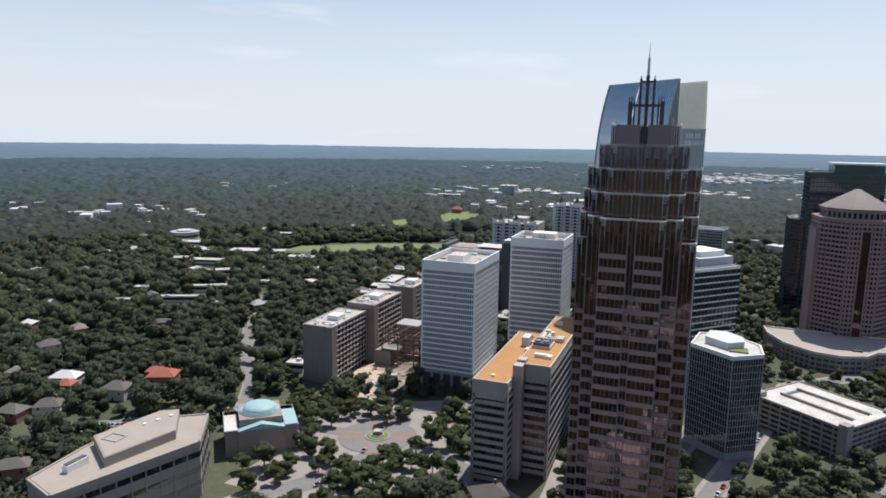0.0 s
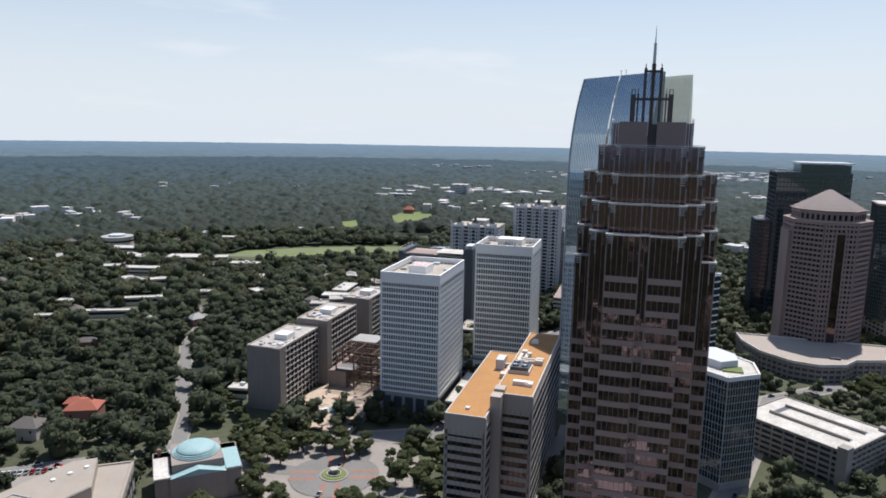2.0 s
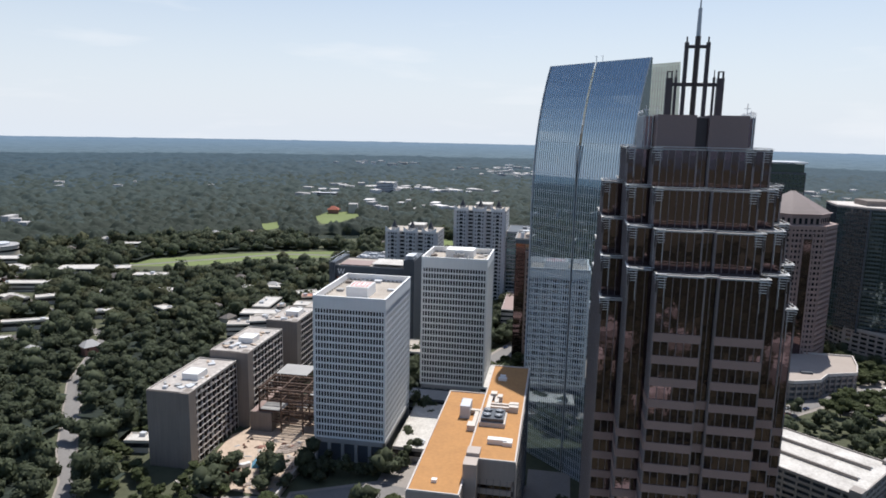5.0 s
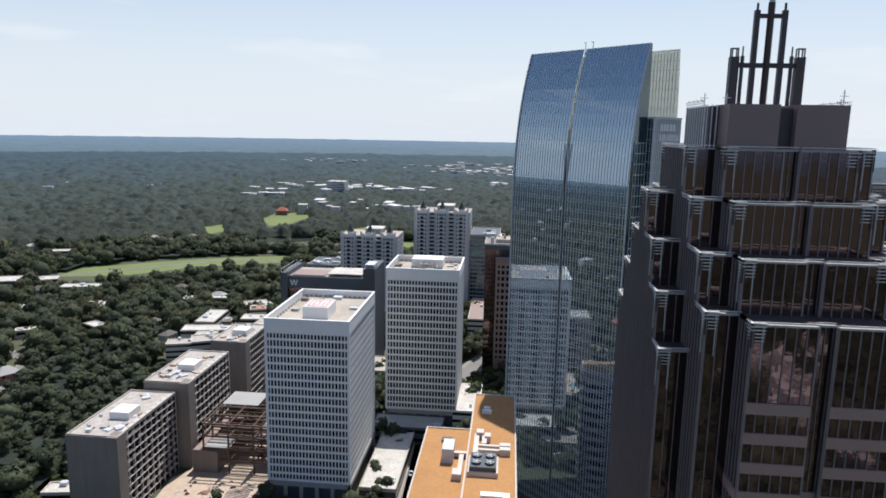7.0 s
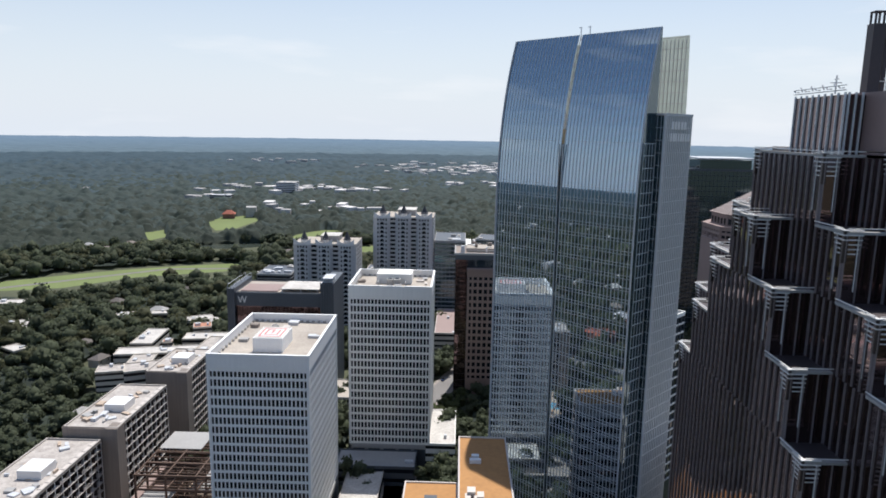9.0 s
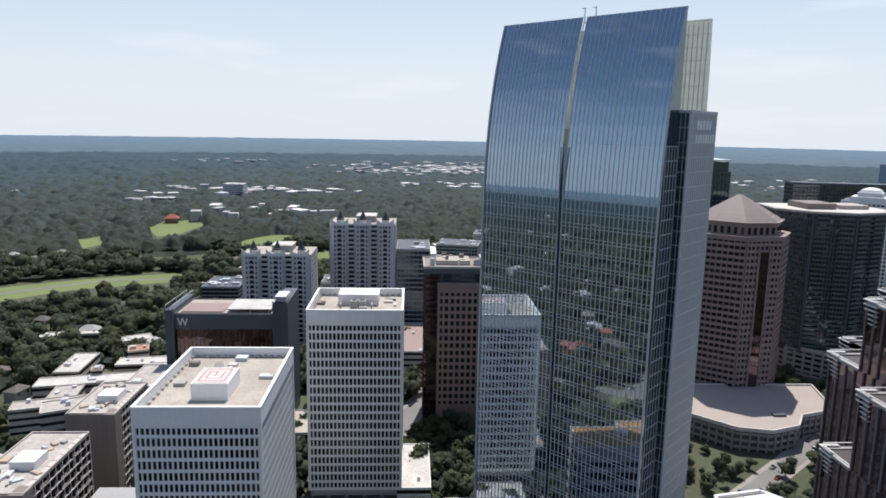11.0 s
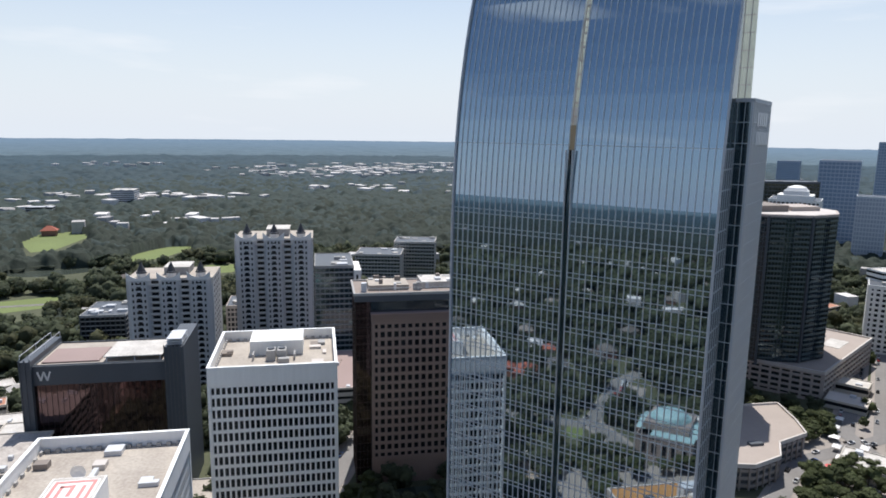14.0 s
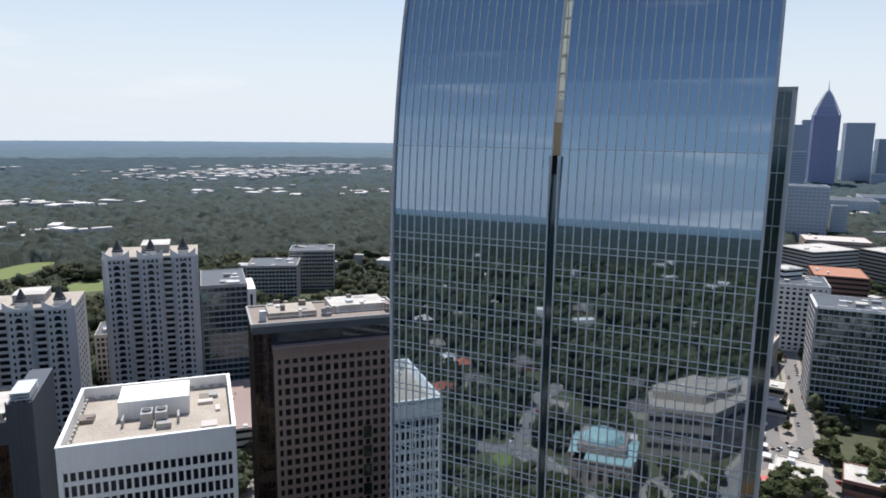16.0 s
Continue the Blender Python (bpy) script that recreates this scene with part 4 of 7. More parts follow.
# ---- gutted concrete slab blocks and building site ----
for (x0, x1, y0, y1, zt) in ((-235.5, -214, 366, 413.5, 45.6), (-230, -208.4, 415, 461, 49.6), (-226, -206, 477.5, 513, 49.6)):
    w, d, z = x1 - x0, y1 - y0, zt - GZ
    th = thing("slab_block", (x0 + x1) / 2, y0, GZ, 0, "gutted brown concrete slab block with open bays", "apartment block", "gutted slab blocks")
    part("core", Geo().box(-w / 2 + 0.4, w / 2 - 2.2, 0.4, d - 0.4, 0, z - 0.6), BRONZE, th)
    part("end_wall", Geo().box(-w / 2, w / 2 - 4.6, -0.3, 0.4, 0, z).box(-w / 2 + 0.2, w / 2 - 4.8, 0.1, 0.45, z, z + 0.4), BROWNC, th)
    part("stair_tower", Geo().box(w / 2 - 4.4, w / 2 + 0.3, -0.7, 5.5, 0, z + 0.2), BROWNC, th)
    part("end_wall", Geo().box(-w / 2, w / 2, d - 0.4, d, 0, z), BROWNC, th)
    part("west_wall", Geo().box(-w / 2 - 0.3, -w / 2 + 0.4, 0.4, d - 0.4, 0, z), BROWNC, th)
    nf = 11
    fl = z / nf
    me = Geo().box(w / 2 - 2.4, w / 2, 5.5, d - 0.4, -0.12, 0.12).mesh("floor_slab", TANL)
    for j in range(1, nf + 1):
        part("floor_slab", me, TANL, th, at=Matrix.Translation((0, 0, j * fl - 0.2)))
    nb = 9
    me = Geo().box(w / 2 - 2.4, w / 2 - 0.15, -0.12, 0.12, 0, z).mesh("cross_wall", BRONZE)
    mp = Geo().box(w / 2 - 0.12, w / 2 - 0.02, -0.14, 0.14, 0, z).mesh("post", STEELW)
    for i in range(nb + 1):
        y = 5.6 + (d - 6.2) * i / nb
        part("cross_wall", me, BRONZE, th, at=Matrix.Translation((0, y, 0)))
        part("post", mp, STEELW, th, at=Matrix.Translation((0, min(y + 1.6, d - 0.5), 0)))
    rng = random.Random(int(y0))
    bw = (d - 6.2) / nb
    mes = [Geo().box(w / 2 - 1.6, w / 2 - 1.4, 0, bw * 0.55, 0, fl * 0.85).mesh("infill_panel", m) for m in (LIME, GREYC, GLASSW, GLASSW)]
    mr = Geo().box(w / 2 - 0.1, w / 2, 0, bw * 0.94, 0.85, 0.95).box(w / 2 - 0.1, w / 2, 0, bw * 0.94, 0.45, 0.52).mesh("guard_rail", TANL)
    for j in range(nf):
        for i in range(nb):
            y = 5.7 + bw * i
            if rng.random() < 0.4:
                part("infill_panel", mes[rng.choice((0, 1, 2, 2, 3, 3))], TANL, th, at=Matrix.Translation((0, y + rng.choice((0, bw * 0.4)), j * fl)))
            if rng.random() < 0.32:
                part("guard_rail", mr, TANL, th, at=Matrix.Translation((0, y, j * fl)))
    parapet(th, -w / 2, w / 2, 0.4, d - 0.2, z - 0.5, 0.9, 0.5, LIME, ROOFD, z - 0.2)
    part("roof_house", Geo().box(-2.5, 6.0, d * 0.35, d * 0.35 + 9, z - 0.2, z + 3), STEELW, th, "white rooftop plant house")
    for i in range(22):
        a, b, h = rng.uniform(0.3, 1.8), rng.uniform(0.3, 2.2), rng.uniform(0.2, 1.3)
        part("roof_unit", Geo().box(-a, a, -b, b, 0, h), rng.choice((GREYC, GREYL, RUBBLE)), th, at=pose(rng.uniform(-w / 2 + 3, w / 2 - 3), rng.uniform(4, d - 4), z - 0.2, 0, 0, rng.uniform(0, 90)))

# building site between the slab blocks and the white tower
def building_site():
    z = GZ
    solid("site_ground", flat([(-209, 354), (-166, 350), (-161, 387), (-163, 452), (-206, 456), (-208, 412), (-213, 404)], 0.34), RUBBLE, "bare pale demolition ground with rubble", "ground", "structure")
    fr = thing("steel_frame", -183, 430, z, 0, "rust-brown steel frame under construction", "building frame")
    xs, ys, zs = (-18, -6, 6, 18), (-18, -8, 2, 12, 20), (0, 6, 12, 18, 24)
    me = Geo().box(-0.35, 0.35, -0.35, 0.35, 0, 24.4).mesh("steel_column", RUST)
    for x in xs:
        for y in ys:
            part("steel_column", me, RUST, fr, at=Matrix.Translation((x, y, 0)))
    mb = Geo().box(-18, 18, -0.25, 0.25, -0.35, 0.35).mesh("steel_beam", RUST)
    mc = Geo().box(-0.25, 0.25, -18, 20, -0.35, 0.35).mesh("steel_beam", RUST)
    mj = Geo().box(-18, 18, -0.14, 0.14, -0.2, 0.2).mesh("steel_joist", RUST)
    for h in zs[1:]:
        for y in ys:
            part("steel_beam", mb, RUST, fr, at=Matrix.Translation((0, y, h)))
        for x in xs:
            part("steel_beam", mc, RUST, fr, at=Matrix.Translation((x, 0, h - 0.02)))
        for k in range(9):
            part("steel_joist", mj, RUST, fr, at=Matrix.Translation((0, -15.5 + 4.2 * k, h)))
    for x0, x1, y0, y1, h in ((-18, 0, 4, 20, 24.3), (-18, -6, -18, -8, 12.3), (-6, 18, 2, 12, 6.3), (6, 18, -8, 2, 18.3)):
        part("deck_slab", Geo().box(x0, x1, y0, y1, h, h + 0.25), GREYC, fr, "grey metal deck")
    lo = thing("low_podium", -199, 431, z, 0, "low flat-roofed concrete podium beside the site", "podium")
    part("body", Geo().box(-7, 5, -20, 18, 0, 11), BROWNC, lo)
    part("roof", Geo().box(-6.6, 4.6, -19.6, 17.6, 11, 11.15), PINK, lo)
    rng = random.Random(3)
    for i in range(84):
        x, y = rng.uniform(-205, -165), rng.uniform(353, 404)
        w, d, h = rng.uniform(0.4, 2.5), rng.uniform(0.3, 1.6), rng.uniform(0.2, 1.0)
        tagged(new("rubble_block", Geo().prism([(-w, -d), (w, -d * 0.8), (w * 0.9, d), (-w * 0.8, d * 0.9)], 0, h, [(-w * 0.5, -d * 0.4), (w * 0.5, -d * 0.4), (w * 0.4, d * 0.4), (-w * 0.4, d * 0.4)])
                   .mesh("rubble_block", rng.choice((RUBBLE, TANL, GREYC, BRICK, RUST, LIME)))), "heap of broken concrete and brick rubble", "rubble", "rubble heaps").matrix_basis = pose(x, y, z + 0.36, 0, 0, rng.uniform(0, 180))
    me = Geo().box(-6, 6, -0.22, 0.22, 0, 0.4).mesh("stacked_beam", TAN)
    for i in range(34):
        row = i // 12
        tagged(new("stacked_beam", me), "long rust-tan steel beam laid out on the site ground", "beam", "stacked beams").matrix_basis = pose(-178 + 8 * (row % 2), 359 + 1.25 * (i % 12) + 15 * row, z + 0.36 + 0.1 * (i % 3), 0, 0, 28 + 3 * (i % 5))
    tent = thing("site_tent", -186, 376, z + 0.34, 20, "blue tarpaulin shelter on the building site", "tent")
    part("cover", Geo().prism([(-2.5, -3), (2.5, -3), (2.5, 3), (-2.5, 3)], 0, 2.6, [(-0.3, -3), (0.3, -3), (0.3, 3), (-0.3, 3)]), BLUE, tent)
    for x, y, r, c in ((-196, 366, 30, CARS[3]), (-191, 372, 30, CARS[0])):
        t = thing("site_truck", x, y, z + 0.34, r, "parked site truck on bare ground", "truck")
        part("bed", Geo().box(-3, 1.4, -1.1, 1.1, 0.6, 2.2), c, t)
        part("cab", Geo().box(1.5, 3.2, -1.1, 1.1, 0.6, 2.5), c, t)
        for wx in (-2, 2.3):
            for wy in (-1.1, 1.1):
                part("wheel", Geo().box(wx - 0.45, wx + 0.45, wy - 0.15, wy + 0.15, 0, 0.9), RUBBER, t)
    ex = thing("excavator", -180, 372, z + 0.34, 60, "rust-orange excavator with raised arm", "excavator")
    part("track", Geo().box(-2, 2, -1.6, -0.8, 0, 0.9), RUBBER, ex)
    part("track", Geo().box(-2, 2, 0.8, 1.6, 0, 0.9), RUBBER, ex)
    part("cab", Geo().box(-1.8, 1.6, -1.3, 1.3, 0.9, 3.0), CLAY, ex)
    part("boom", Geo().bar((1.0, 0, 2.4), (6, 0, 6.2), 0.6).bar((6, 0, 6.2), (9, 0, 2.0), 0.5), CLAY, ex)
    part("bucket", Geo().box(8.4, 9.8, -0.6, 0.6, 0.9, 2.0), RUST, ex)
    # site wall and ramp
    solid("retaining_wall", Geo().bar((-164.5, 345, z + 1.6), (-164.5, 390, z + 1.6), 0.8, 3.2), TANL, "pale concrete retaining wall beside the site", "wall", "structure")
    solid("ramp_wall", Geo().bar((-214, 352, z + 1), (-190, 340, z + 1), 0.8, 2.0), LIME, "low curved concrete ramp wall", "wall", "structure")


building_site()


def low_block(name, x0, x1, y0, y1, top, label, wall, roof, band=None, rz=0.0, z0=GZ):
    th = thing(name, (x0 + x1) / 2, (y0 + y1) / 2, z0, rz, label, "low building")
    hx, hy, zt = (x1 - x0) / 2, (y1 - y0) / 2, top - z0
    part("wall", Geo().box(-hx, hx, -hy, hy, 0, zt), wall, th)
    n = max(1, int(zt / 3.6))
    for j in range(n):
        z = (j + 0.45) * zt / n
        part("window_band", Geo().box(-hx - 0.04, hx + 0.04, -hy - 0.04, hy + 0.04, z, z + 0.4 * zt / n), band or GLASSW, th)
    parapet(th, -hx - 0.08, hx + 0.08, -hy - 0.08, hy + 0.08, zt, 0.6, 0.4, wall, roof, zt + 0.1)
    rng = random.Random(int(x0 * 3 + y0))
    for i in range(3 if zt > 16 else 1):
        a, b = rng.uniform(0.6, 2), rng.uniform(0.6, 2)
        px, py = rng.uniform(-hx + 2, hx - 2), rng.uniform(-hy + 2, hy - 2)
        part("roof_unit", Geo().box(px - a, px + a, py - b, py + b, zt + 0.1, zt + rng.uniform(0.8, 2)), GREYL, th)
    return th


# low terraces between the white towers
low_block("terrace_building", -124, -108, 395, 455, 15, "low pale terrace beside the white tower", LIME, ROOFW)
low_block("terrace_building", -130, -94, 452, 468, 17, "dark glazed low link building between towers", GREYD, GREYC)
low_block("terrace_building", -90, -76, 470, 510, 20, "low annexe with a white flat roof", WHITE2, ROOFW)
low_block("terrace_building", -128, -92, 515, 540, 30, "low block with pale blue glazed canopy", GREYL, COPPER)
low_block("terrace_building", -150, -112, 518, 545, 22, "low grey block with a flat gravel roof", GREYC, GRAVEL)
low_block("parking_deck", -92, -62, 625, 690, 27, "tan parking deck with open top level", TANL, PINK)
low_block("parking_deck", -60, -20, 640, 700, 33, "tan parking deck behind the brown tower", TANL, PINK)
solid("forecourt", flat([(-126, 372), (-94, 368), (-92, 470), (-124, 470)], 0.26), PAVE, "pale paved forecourt between towers", "pavement", "structure")
solid("forecourt", flat([(-58, 270), (-40, 262), (-38, 400), (-58, 400)], 0.27), PAVE, "pale paved lane between towers", "pavement", "structure")


# ---- dark hotel with side fins ----
def dark_hotel():
    th = thing("hotel", -181.5, 556, GZ, 0, "dark hotel with bronze glass front and grey fin towers", "hotel")
    zt = 70.5 - GZ
    part("core", Geo().box(-27, 25, 0.4, 32, 0, zt - 0.5), GREYD, th)
    facade(th, (-26, 0.2), (25, 0.2), 0, zt - 8, 24, 16, BRONZE, GLASSB, 0.14, 0.0, 0.2, panes=100, tilt=0.3, pier="mullion")
    part("top_band", Geo().box(-26, 25, -0.3, 0.5, zt - 8, zt), GREYD, th, "black sign band")
    for x0, x1, top in ((-30, -26, 73), (25, 32.5, 77)):
        g = part("fin_tower", Geo().box(x0, x1, -2, 33, 0, top - GZ), GREYD, th, "blue-grey ribbed end tower")
        me = Geo().box(-0.2, 0.2, -2.4, -2, 0, top - GZ + 1).mesh("rib", GREYD)
        n = int((x1 - x0) / 1.5)
        for i in range(n + 1):
            part("rib", me, GREYD, g, at=Matrix.Translation((x0 + (x1 - x0) * i / n, 0, 0)))
    for i in range(3):
        part("crown_rail", Geo().box(25.8, 31.8, -1, 12, 77 - GZ + 0.7 + 1.1 * i, 77 - GZ + 1.0 + 1.1 * i), GREYL, th)
    parapet(th, -26, 25, 0.6, 32, zt - 0.5, 0.8, 0.5, GREYD, GRAVEL, zt - 0.3)
    part("roof_pool_deck", Geo().box(-24, -2, 4, 22, zt - 0.3, zt + 0.3), PINK, th)
    part("roof_canopy", Geo().box(0, 23, 3, 24, zt + 1.6, zt + 2.0), ROOFW, th, "white roof canopy")
    for x in (1, 12, 22):
        part("canopy_post", Geo().box(x - 0.2, x + 0.2, 3.4, 3.8, zt - 0.3, zt + 1.6), GREYL, th)
    g = Geo()
    for x in (-29.8, -26.2):
        for y in (-1.5, 15, 32):
            g.bar((x, y, 73 - GZ), (x, y, 75.5 - GZ), 0.2)
        g.bar((x, -1.5, 75.5 - GZ), (x, 32, 75.5 - GZ), 0.2)
    part("wind_screen", g, GREYL, th)
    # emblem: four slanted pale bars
    for x0, x1 in ((-24.2, -23.0), (-21.8, -23.0), (-21.8, -20.6), (-19.4, -20.6)):
        a, b = (x0, -0.5, zt - 2.2), (x1, -0.5, zt - 6.0)
        part("sign_bar", Geo().bar(a, b, 0.25, 0.6), STEELW, th, "pale slanted sign bar")


dark_hotel()


# ---- brown tower ----
DECKB = mat("brown roof felt", (0.27, 0.22, 0.19), 0.9, var=0.2, fine=1.2)


def brown_tower():
    th = thing("brown_tower", -49.7, 556.8, GZ, 0, "brown stone-gridded tower in a black glass frame", "office tower")
    zt, zi = 96.0 - GZ, 87.5 - GZ
    part("core", Geo().box(-28, 28, 0.6, 27, 0, zt - 0.6), GLASSD, th, "black glass flanks")
    BST = mat("brown stone", (0.27, 0.19, 0.16), 0.75, var=0.12, scale=0.1)
    facade(th, (-21.2, -1.6), (24.3, -1.6), 12, zi - 3, 15, 16, BST, GLASSW, 1.15, 1.45, 0.6, panes=75, tilt=0.2)
    part("inner_block", Geo().box(-21.3, 24.4, -1.5, 1, 0, zi), BST, th)
    part("attic", Geo().box(-21.5, 24.6, -2.3, 0.6, zi - 3, zi), BST, th)
    part("ledge", Geo().box(-21.8, 24.9, -2.6, 0.8, zi, zi + 0.5), PINK, th)
    me = Geo().box(-0.18, 0.18, -2.7, -2.3, 0, 2.6).mesh("attic_rib", BST)
    for i in range(38):
        part("attic_rib", me, BST, th, at=Matrix.Translation((-21 + 1.22 * i, 0, zi - 2.9)))
    me = Geo().box(-1.6, 1.6, -2.45, -2.1, 0, 4.8).mesh("tall_window", GLASSD)
    for z in (16, 24, 32, 40):
        part("tall_window", me, GLASSD, th, at=Matrix.Translation((13.5, 0, z)))
    facade(th, (-28.2, 27), (-28.2, 0.5), 0, zt - 3, 22, 22, BRONZE, GLASSB, 0.12, 0.2, 0.15, pier="mullion", band="transom")
    facade(th, (-28.2, 0.4), (-21.6, 0.4), 0, zt - 3, 4, 22, BRONZE, GLASSB, 0.12, 0.2, 0.15, pier="mullion", band="transom")
    part("top_fascia", Geo().box(-28.6, 28.6, 0, 27.4, zt - 3.2, zt - 0.4), GREYD, th)
    rim = Geo()
    for c in ((-29, 29, -0.3, 0.5), (-29, 29, 27.0, 27.8), (-29, -28.2, 0.5, 27.0), (28.2, 29, 0.5, 27.0)):
        rim.box(*c, zt - 0.5, zt + 0.7)
    part("roof_rim", rim, GREYC, th)
    part("roof", Geo().box(-28.2, 28.2, 0.5, 27.0, zt - 0.4, zt + 0.1), DECKB, th)
    rng = random.Random(8)
    part("penthouse", Geo().box(-22, -4, 7, 21, zt + 0.1, zt + 2.4), GRAVEL, th)
    part("penthouse", Geo().box(2, 24, 9, 24, zt + 0.1, zt + 3.0), ROOFW, th)
    g = Geo()
    for k in range(7):
        g.bar((-26 + 8.6 * k, 4, zt + 0.1), (-26 + 8.6 * k, 4, zt + 1.8), 0.15)
    g.bar((-26, 4, zt + 1.8), (25.6, 4, zt + 1.8), 0.15)
    part("roof_rail", g, GREYL, th)
    for i in range(22):
        x, y, a, b = rng.uniform(-25, 25), rng.uniform(3, 24), rng.uniform(0.5, 2.2), rng.uniform(0.5, 1.6)
        part("roof_unit", Geo().box(x - a, x + a, y - b, y + b, zt + 0.1, zt + 2.2 + rng.uniform(0.4, 2.2)), rng.choice((GREYC, BROWNC, GREYL, STEELW)), th)


brown_tower()


# ---- pair of crowned apartment towers ----
DSLATE = mat("dark slate", (0.045, 0.045, 0.05), 0.6, var=0.2)
def crowned_tower(xc, y0, w, d, top, nz):
    th = thing("apartment_tower", xc, y0, GZ, 0, "pale grey apartment tower with scalloped crown and dark turrets", "apartment tower", "crowned apartment towers")
    zt = top - GZ
    lobes = 3
    CRM = GREYW
    part("core", Geo().box(-w / 2 + 1, w / 2 - 1, 2, d, 0, zt - 1), CRM, th)
    lw = w / (lobes + 0.55)
    fl = (zt - 3) / nz
    slab_me = Geo().box(-lw * 0.20, lw * 0.20, -1.5, 0.2, 0, 0.2).box(-lw * 0.20, lw * 0.20, -1.5, -1.4, 0.2, 1.1).mesh("balcony", CRM)
    win_me = Geo().box(-lw * 0.17, lw * 0.17, -0.08, 0.1, 0.5, 2.4).mesh("balcony_window", GLASSW)
    bal_me = Geo().box(-1.3, 1.3, -2.3, -1.1, 0, 0.2).box(-1.3, 1.3, -2.3, -2.2, 0.2, 1.1).mesh("balcony", CRM)
    for k in range(lobes):
        xc2 = -w / 2 + lw * 0.6 + k * (w - 1.2 * lw) / (lobes - 1)
        bay = [(xc2 - lw * 0.46, 2.2), (xc2 - lw * 0.3, -1.2), (xc2 + lw * 0.3, -1.2), (xc2 + lw * 0.46, 2.2)]
        b = part("bay", Geo().prism(bay, 0, zt - 1), CRM, th)
        gw = Geo()
        for j in range(nz):
            z = 2 + j * fl
            for o in (-0.23, -0.08, 0.08, 0.23):
                gw.box(xc2 + o * lw - 0.5, xc2 + o * lw + 0.5, -1.3, -1.1, z + 0.6, z + 2.2)
        part("glazing", gw, GLASSW, b, kind="stuff")
        # a dark balcony stack up the middle of the bay
        # nothing is cut in: the recess shade is a flush strip of dark glass
        part("recess", Geo().box(xc2 - 1.1, xc2 + 1.1, -1.25, -1.1, 1, zt - 3), GLASSW, b, "flush dark strip for balcony recess shade")
        for j in range(nz):
            part("balcony", bal_me, CRM, b, at=Matrix.Translation((xc2, 0, 1.9 + j * fl)))
        # scalloped crown
        n = 9
        g = Geo()
        for i in range(n):
            a, c = i / n * 2 - 1, (i + 1) / n * 2 - 1
            za, zc = 3.6 * a * a, 3.6 * c * c
            xa, xb = xc2 + a * lw * 0.46, xc2 + c * lw * 0.46
            g.quad((xa, -1.5, zt - 1.4), (xb, -1.5, zt - 1.4), (xb, -1.5, zt + zc), (xa, -1.5, zt + za))
            g.quad((xb, -1.2, zt - 1.4), (xa, -1.2, zt - 1.4), (xa, -1.2, zt + za), (xb, -1.2, zt + zc))
            g.quad((xa, -1.5, zt + za), (xb, -1.5, zt + zc), (xb, -1.2, zt + zc), (xa, -1.2, zt + za))
        part("scalloped_crown", g, STEELW, th)
        cone = [(xc2 + 2.7 * math.cos(math.tau * i / 12), 7 + 2.7 * math.sin(math.tau * i / 12)) for i in range(12)]
        part("turret", Geo().prism(cone, zt - 1, zt + 2.6), CRM, th)
        part("turret_roof", Geo().prism([(xc2 + (x - xc2) * 1.15, 7 + (y - 7) * 1.15) for x, y in cone], zt + 1.6, zt + 8.2, [(xc2 + (x - xc2) * 0.04, 7 + (y - 7) * 0.04) for x, y in cone]), DSLATE, th, "dark slate cone roof")
    for k in range(lobes - 1):
        xm = -w / 2 + lw * 0.6 + (k + 0.5) * (w - 1.2 * lw) / (lobes - 1)
        for j in range(nz):
            z = 2 + j * fl
            for o in (-lw * 0.0,):
                part("balcony", slab_me, CRM, th, at=Matrix.Translation((xm + o, 1.9, z - 0.2)))
                part("balcony_window", win_me, GLASSW, th, at=Matrix.Translation((xm + o, 1.95, z)))
    gw = Geo()
    for sx in (-1, 1):
        x = sx * (w / 2 - 1)
        for j in range(nz):
            for y in (6, 12, 18, 24):
                gw.box(x - 0.1, x + 0.1, y - 0.8, y + 0.8, 2.8 + j * fl, 4.2 + j * fl)
    part("glazing", gw, GLASSW, th, kind="stuff")
    part("roof", Geo().box(-w / 2 + 1, w / 2 - 1, 2, d, zt - 1, zt - 0.8), GRAVEL, th)
    part("roof_house", Geo().box(-5, 9, 12, d - 5, zt - 0.8, zt + 3.4), GREYC, th)
    part("roof_house_cap", Geo().box(-5.4, 9.4, 11.6, d - 4.6, zt + 3.4, zt + 3.8), ROOFW, th)


GREYW = mat("pale grey stucco", (0.56, 0.55, 0.545), 0.85, var=0.12, scale=0.08, streak=1.2)
crowned_tower(-178.7, 676, 50, 34, 80.5, 20)
crowned_tower(-120.8, 701, 50, 36, 99.0, 26)
slab("glass_apartments", -83.5, 706, 0, 25, 46, 79.5, "slim grey glass apartment tower with pale end wall", "apartment tower", GREYC, GLASST, 8, 14, 20, 0.2, 0.9, sm=GREYC, roof=ROOFW)
g = thing("end_pier", -68.5, 702, GZ, 0, "white vertical end wall of an apartment tower", "wall")
part("wall", Geo().box(-2.5, 2.0, -0.6, 30, 0, 69), WHITE2, g)
part("glass_strip", Geo().box(-1.2, 0.2, -0.7, -0.55, 2, 66), GLASSD, g)
slab("apartment_block", -35, 945, -12, 46, 40, 42.5, "pale balconied apartment block with white roof edge", "apartment block", TANL, GLASST, 14, 12, 9, 0.4, 1.0, roof=ROOFW, zbase=8.5)
slab("apartment_block", 8, 985, -12, 44, 36, 48, "pale balconied apartment block with white roof edge", "apartment block", TANL, GLASST, 14, 12, 10, 0.4, 1.0, roof=ROOFW, zbase=8.5)
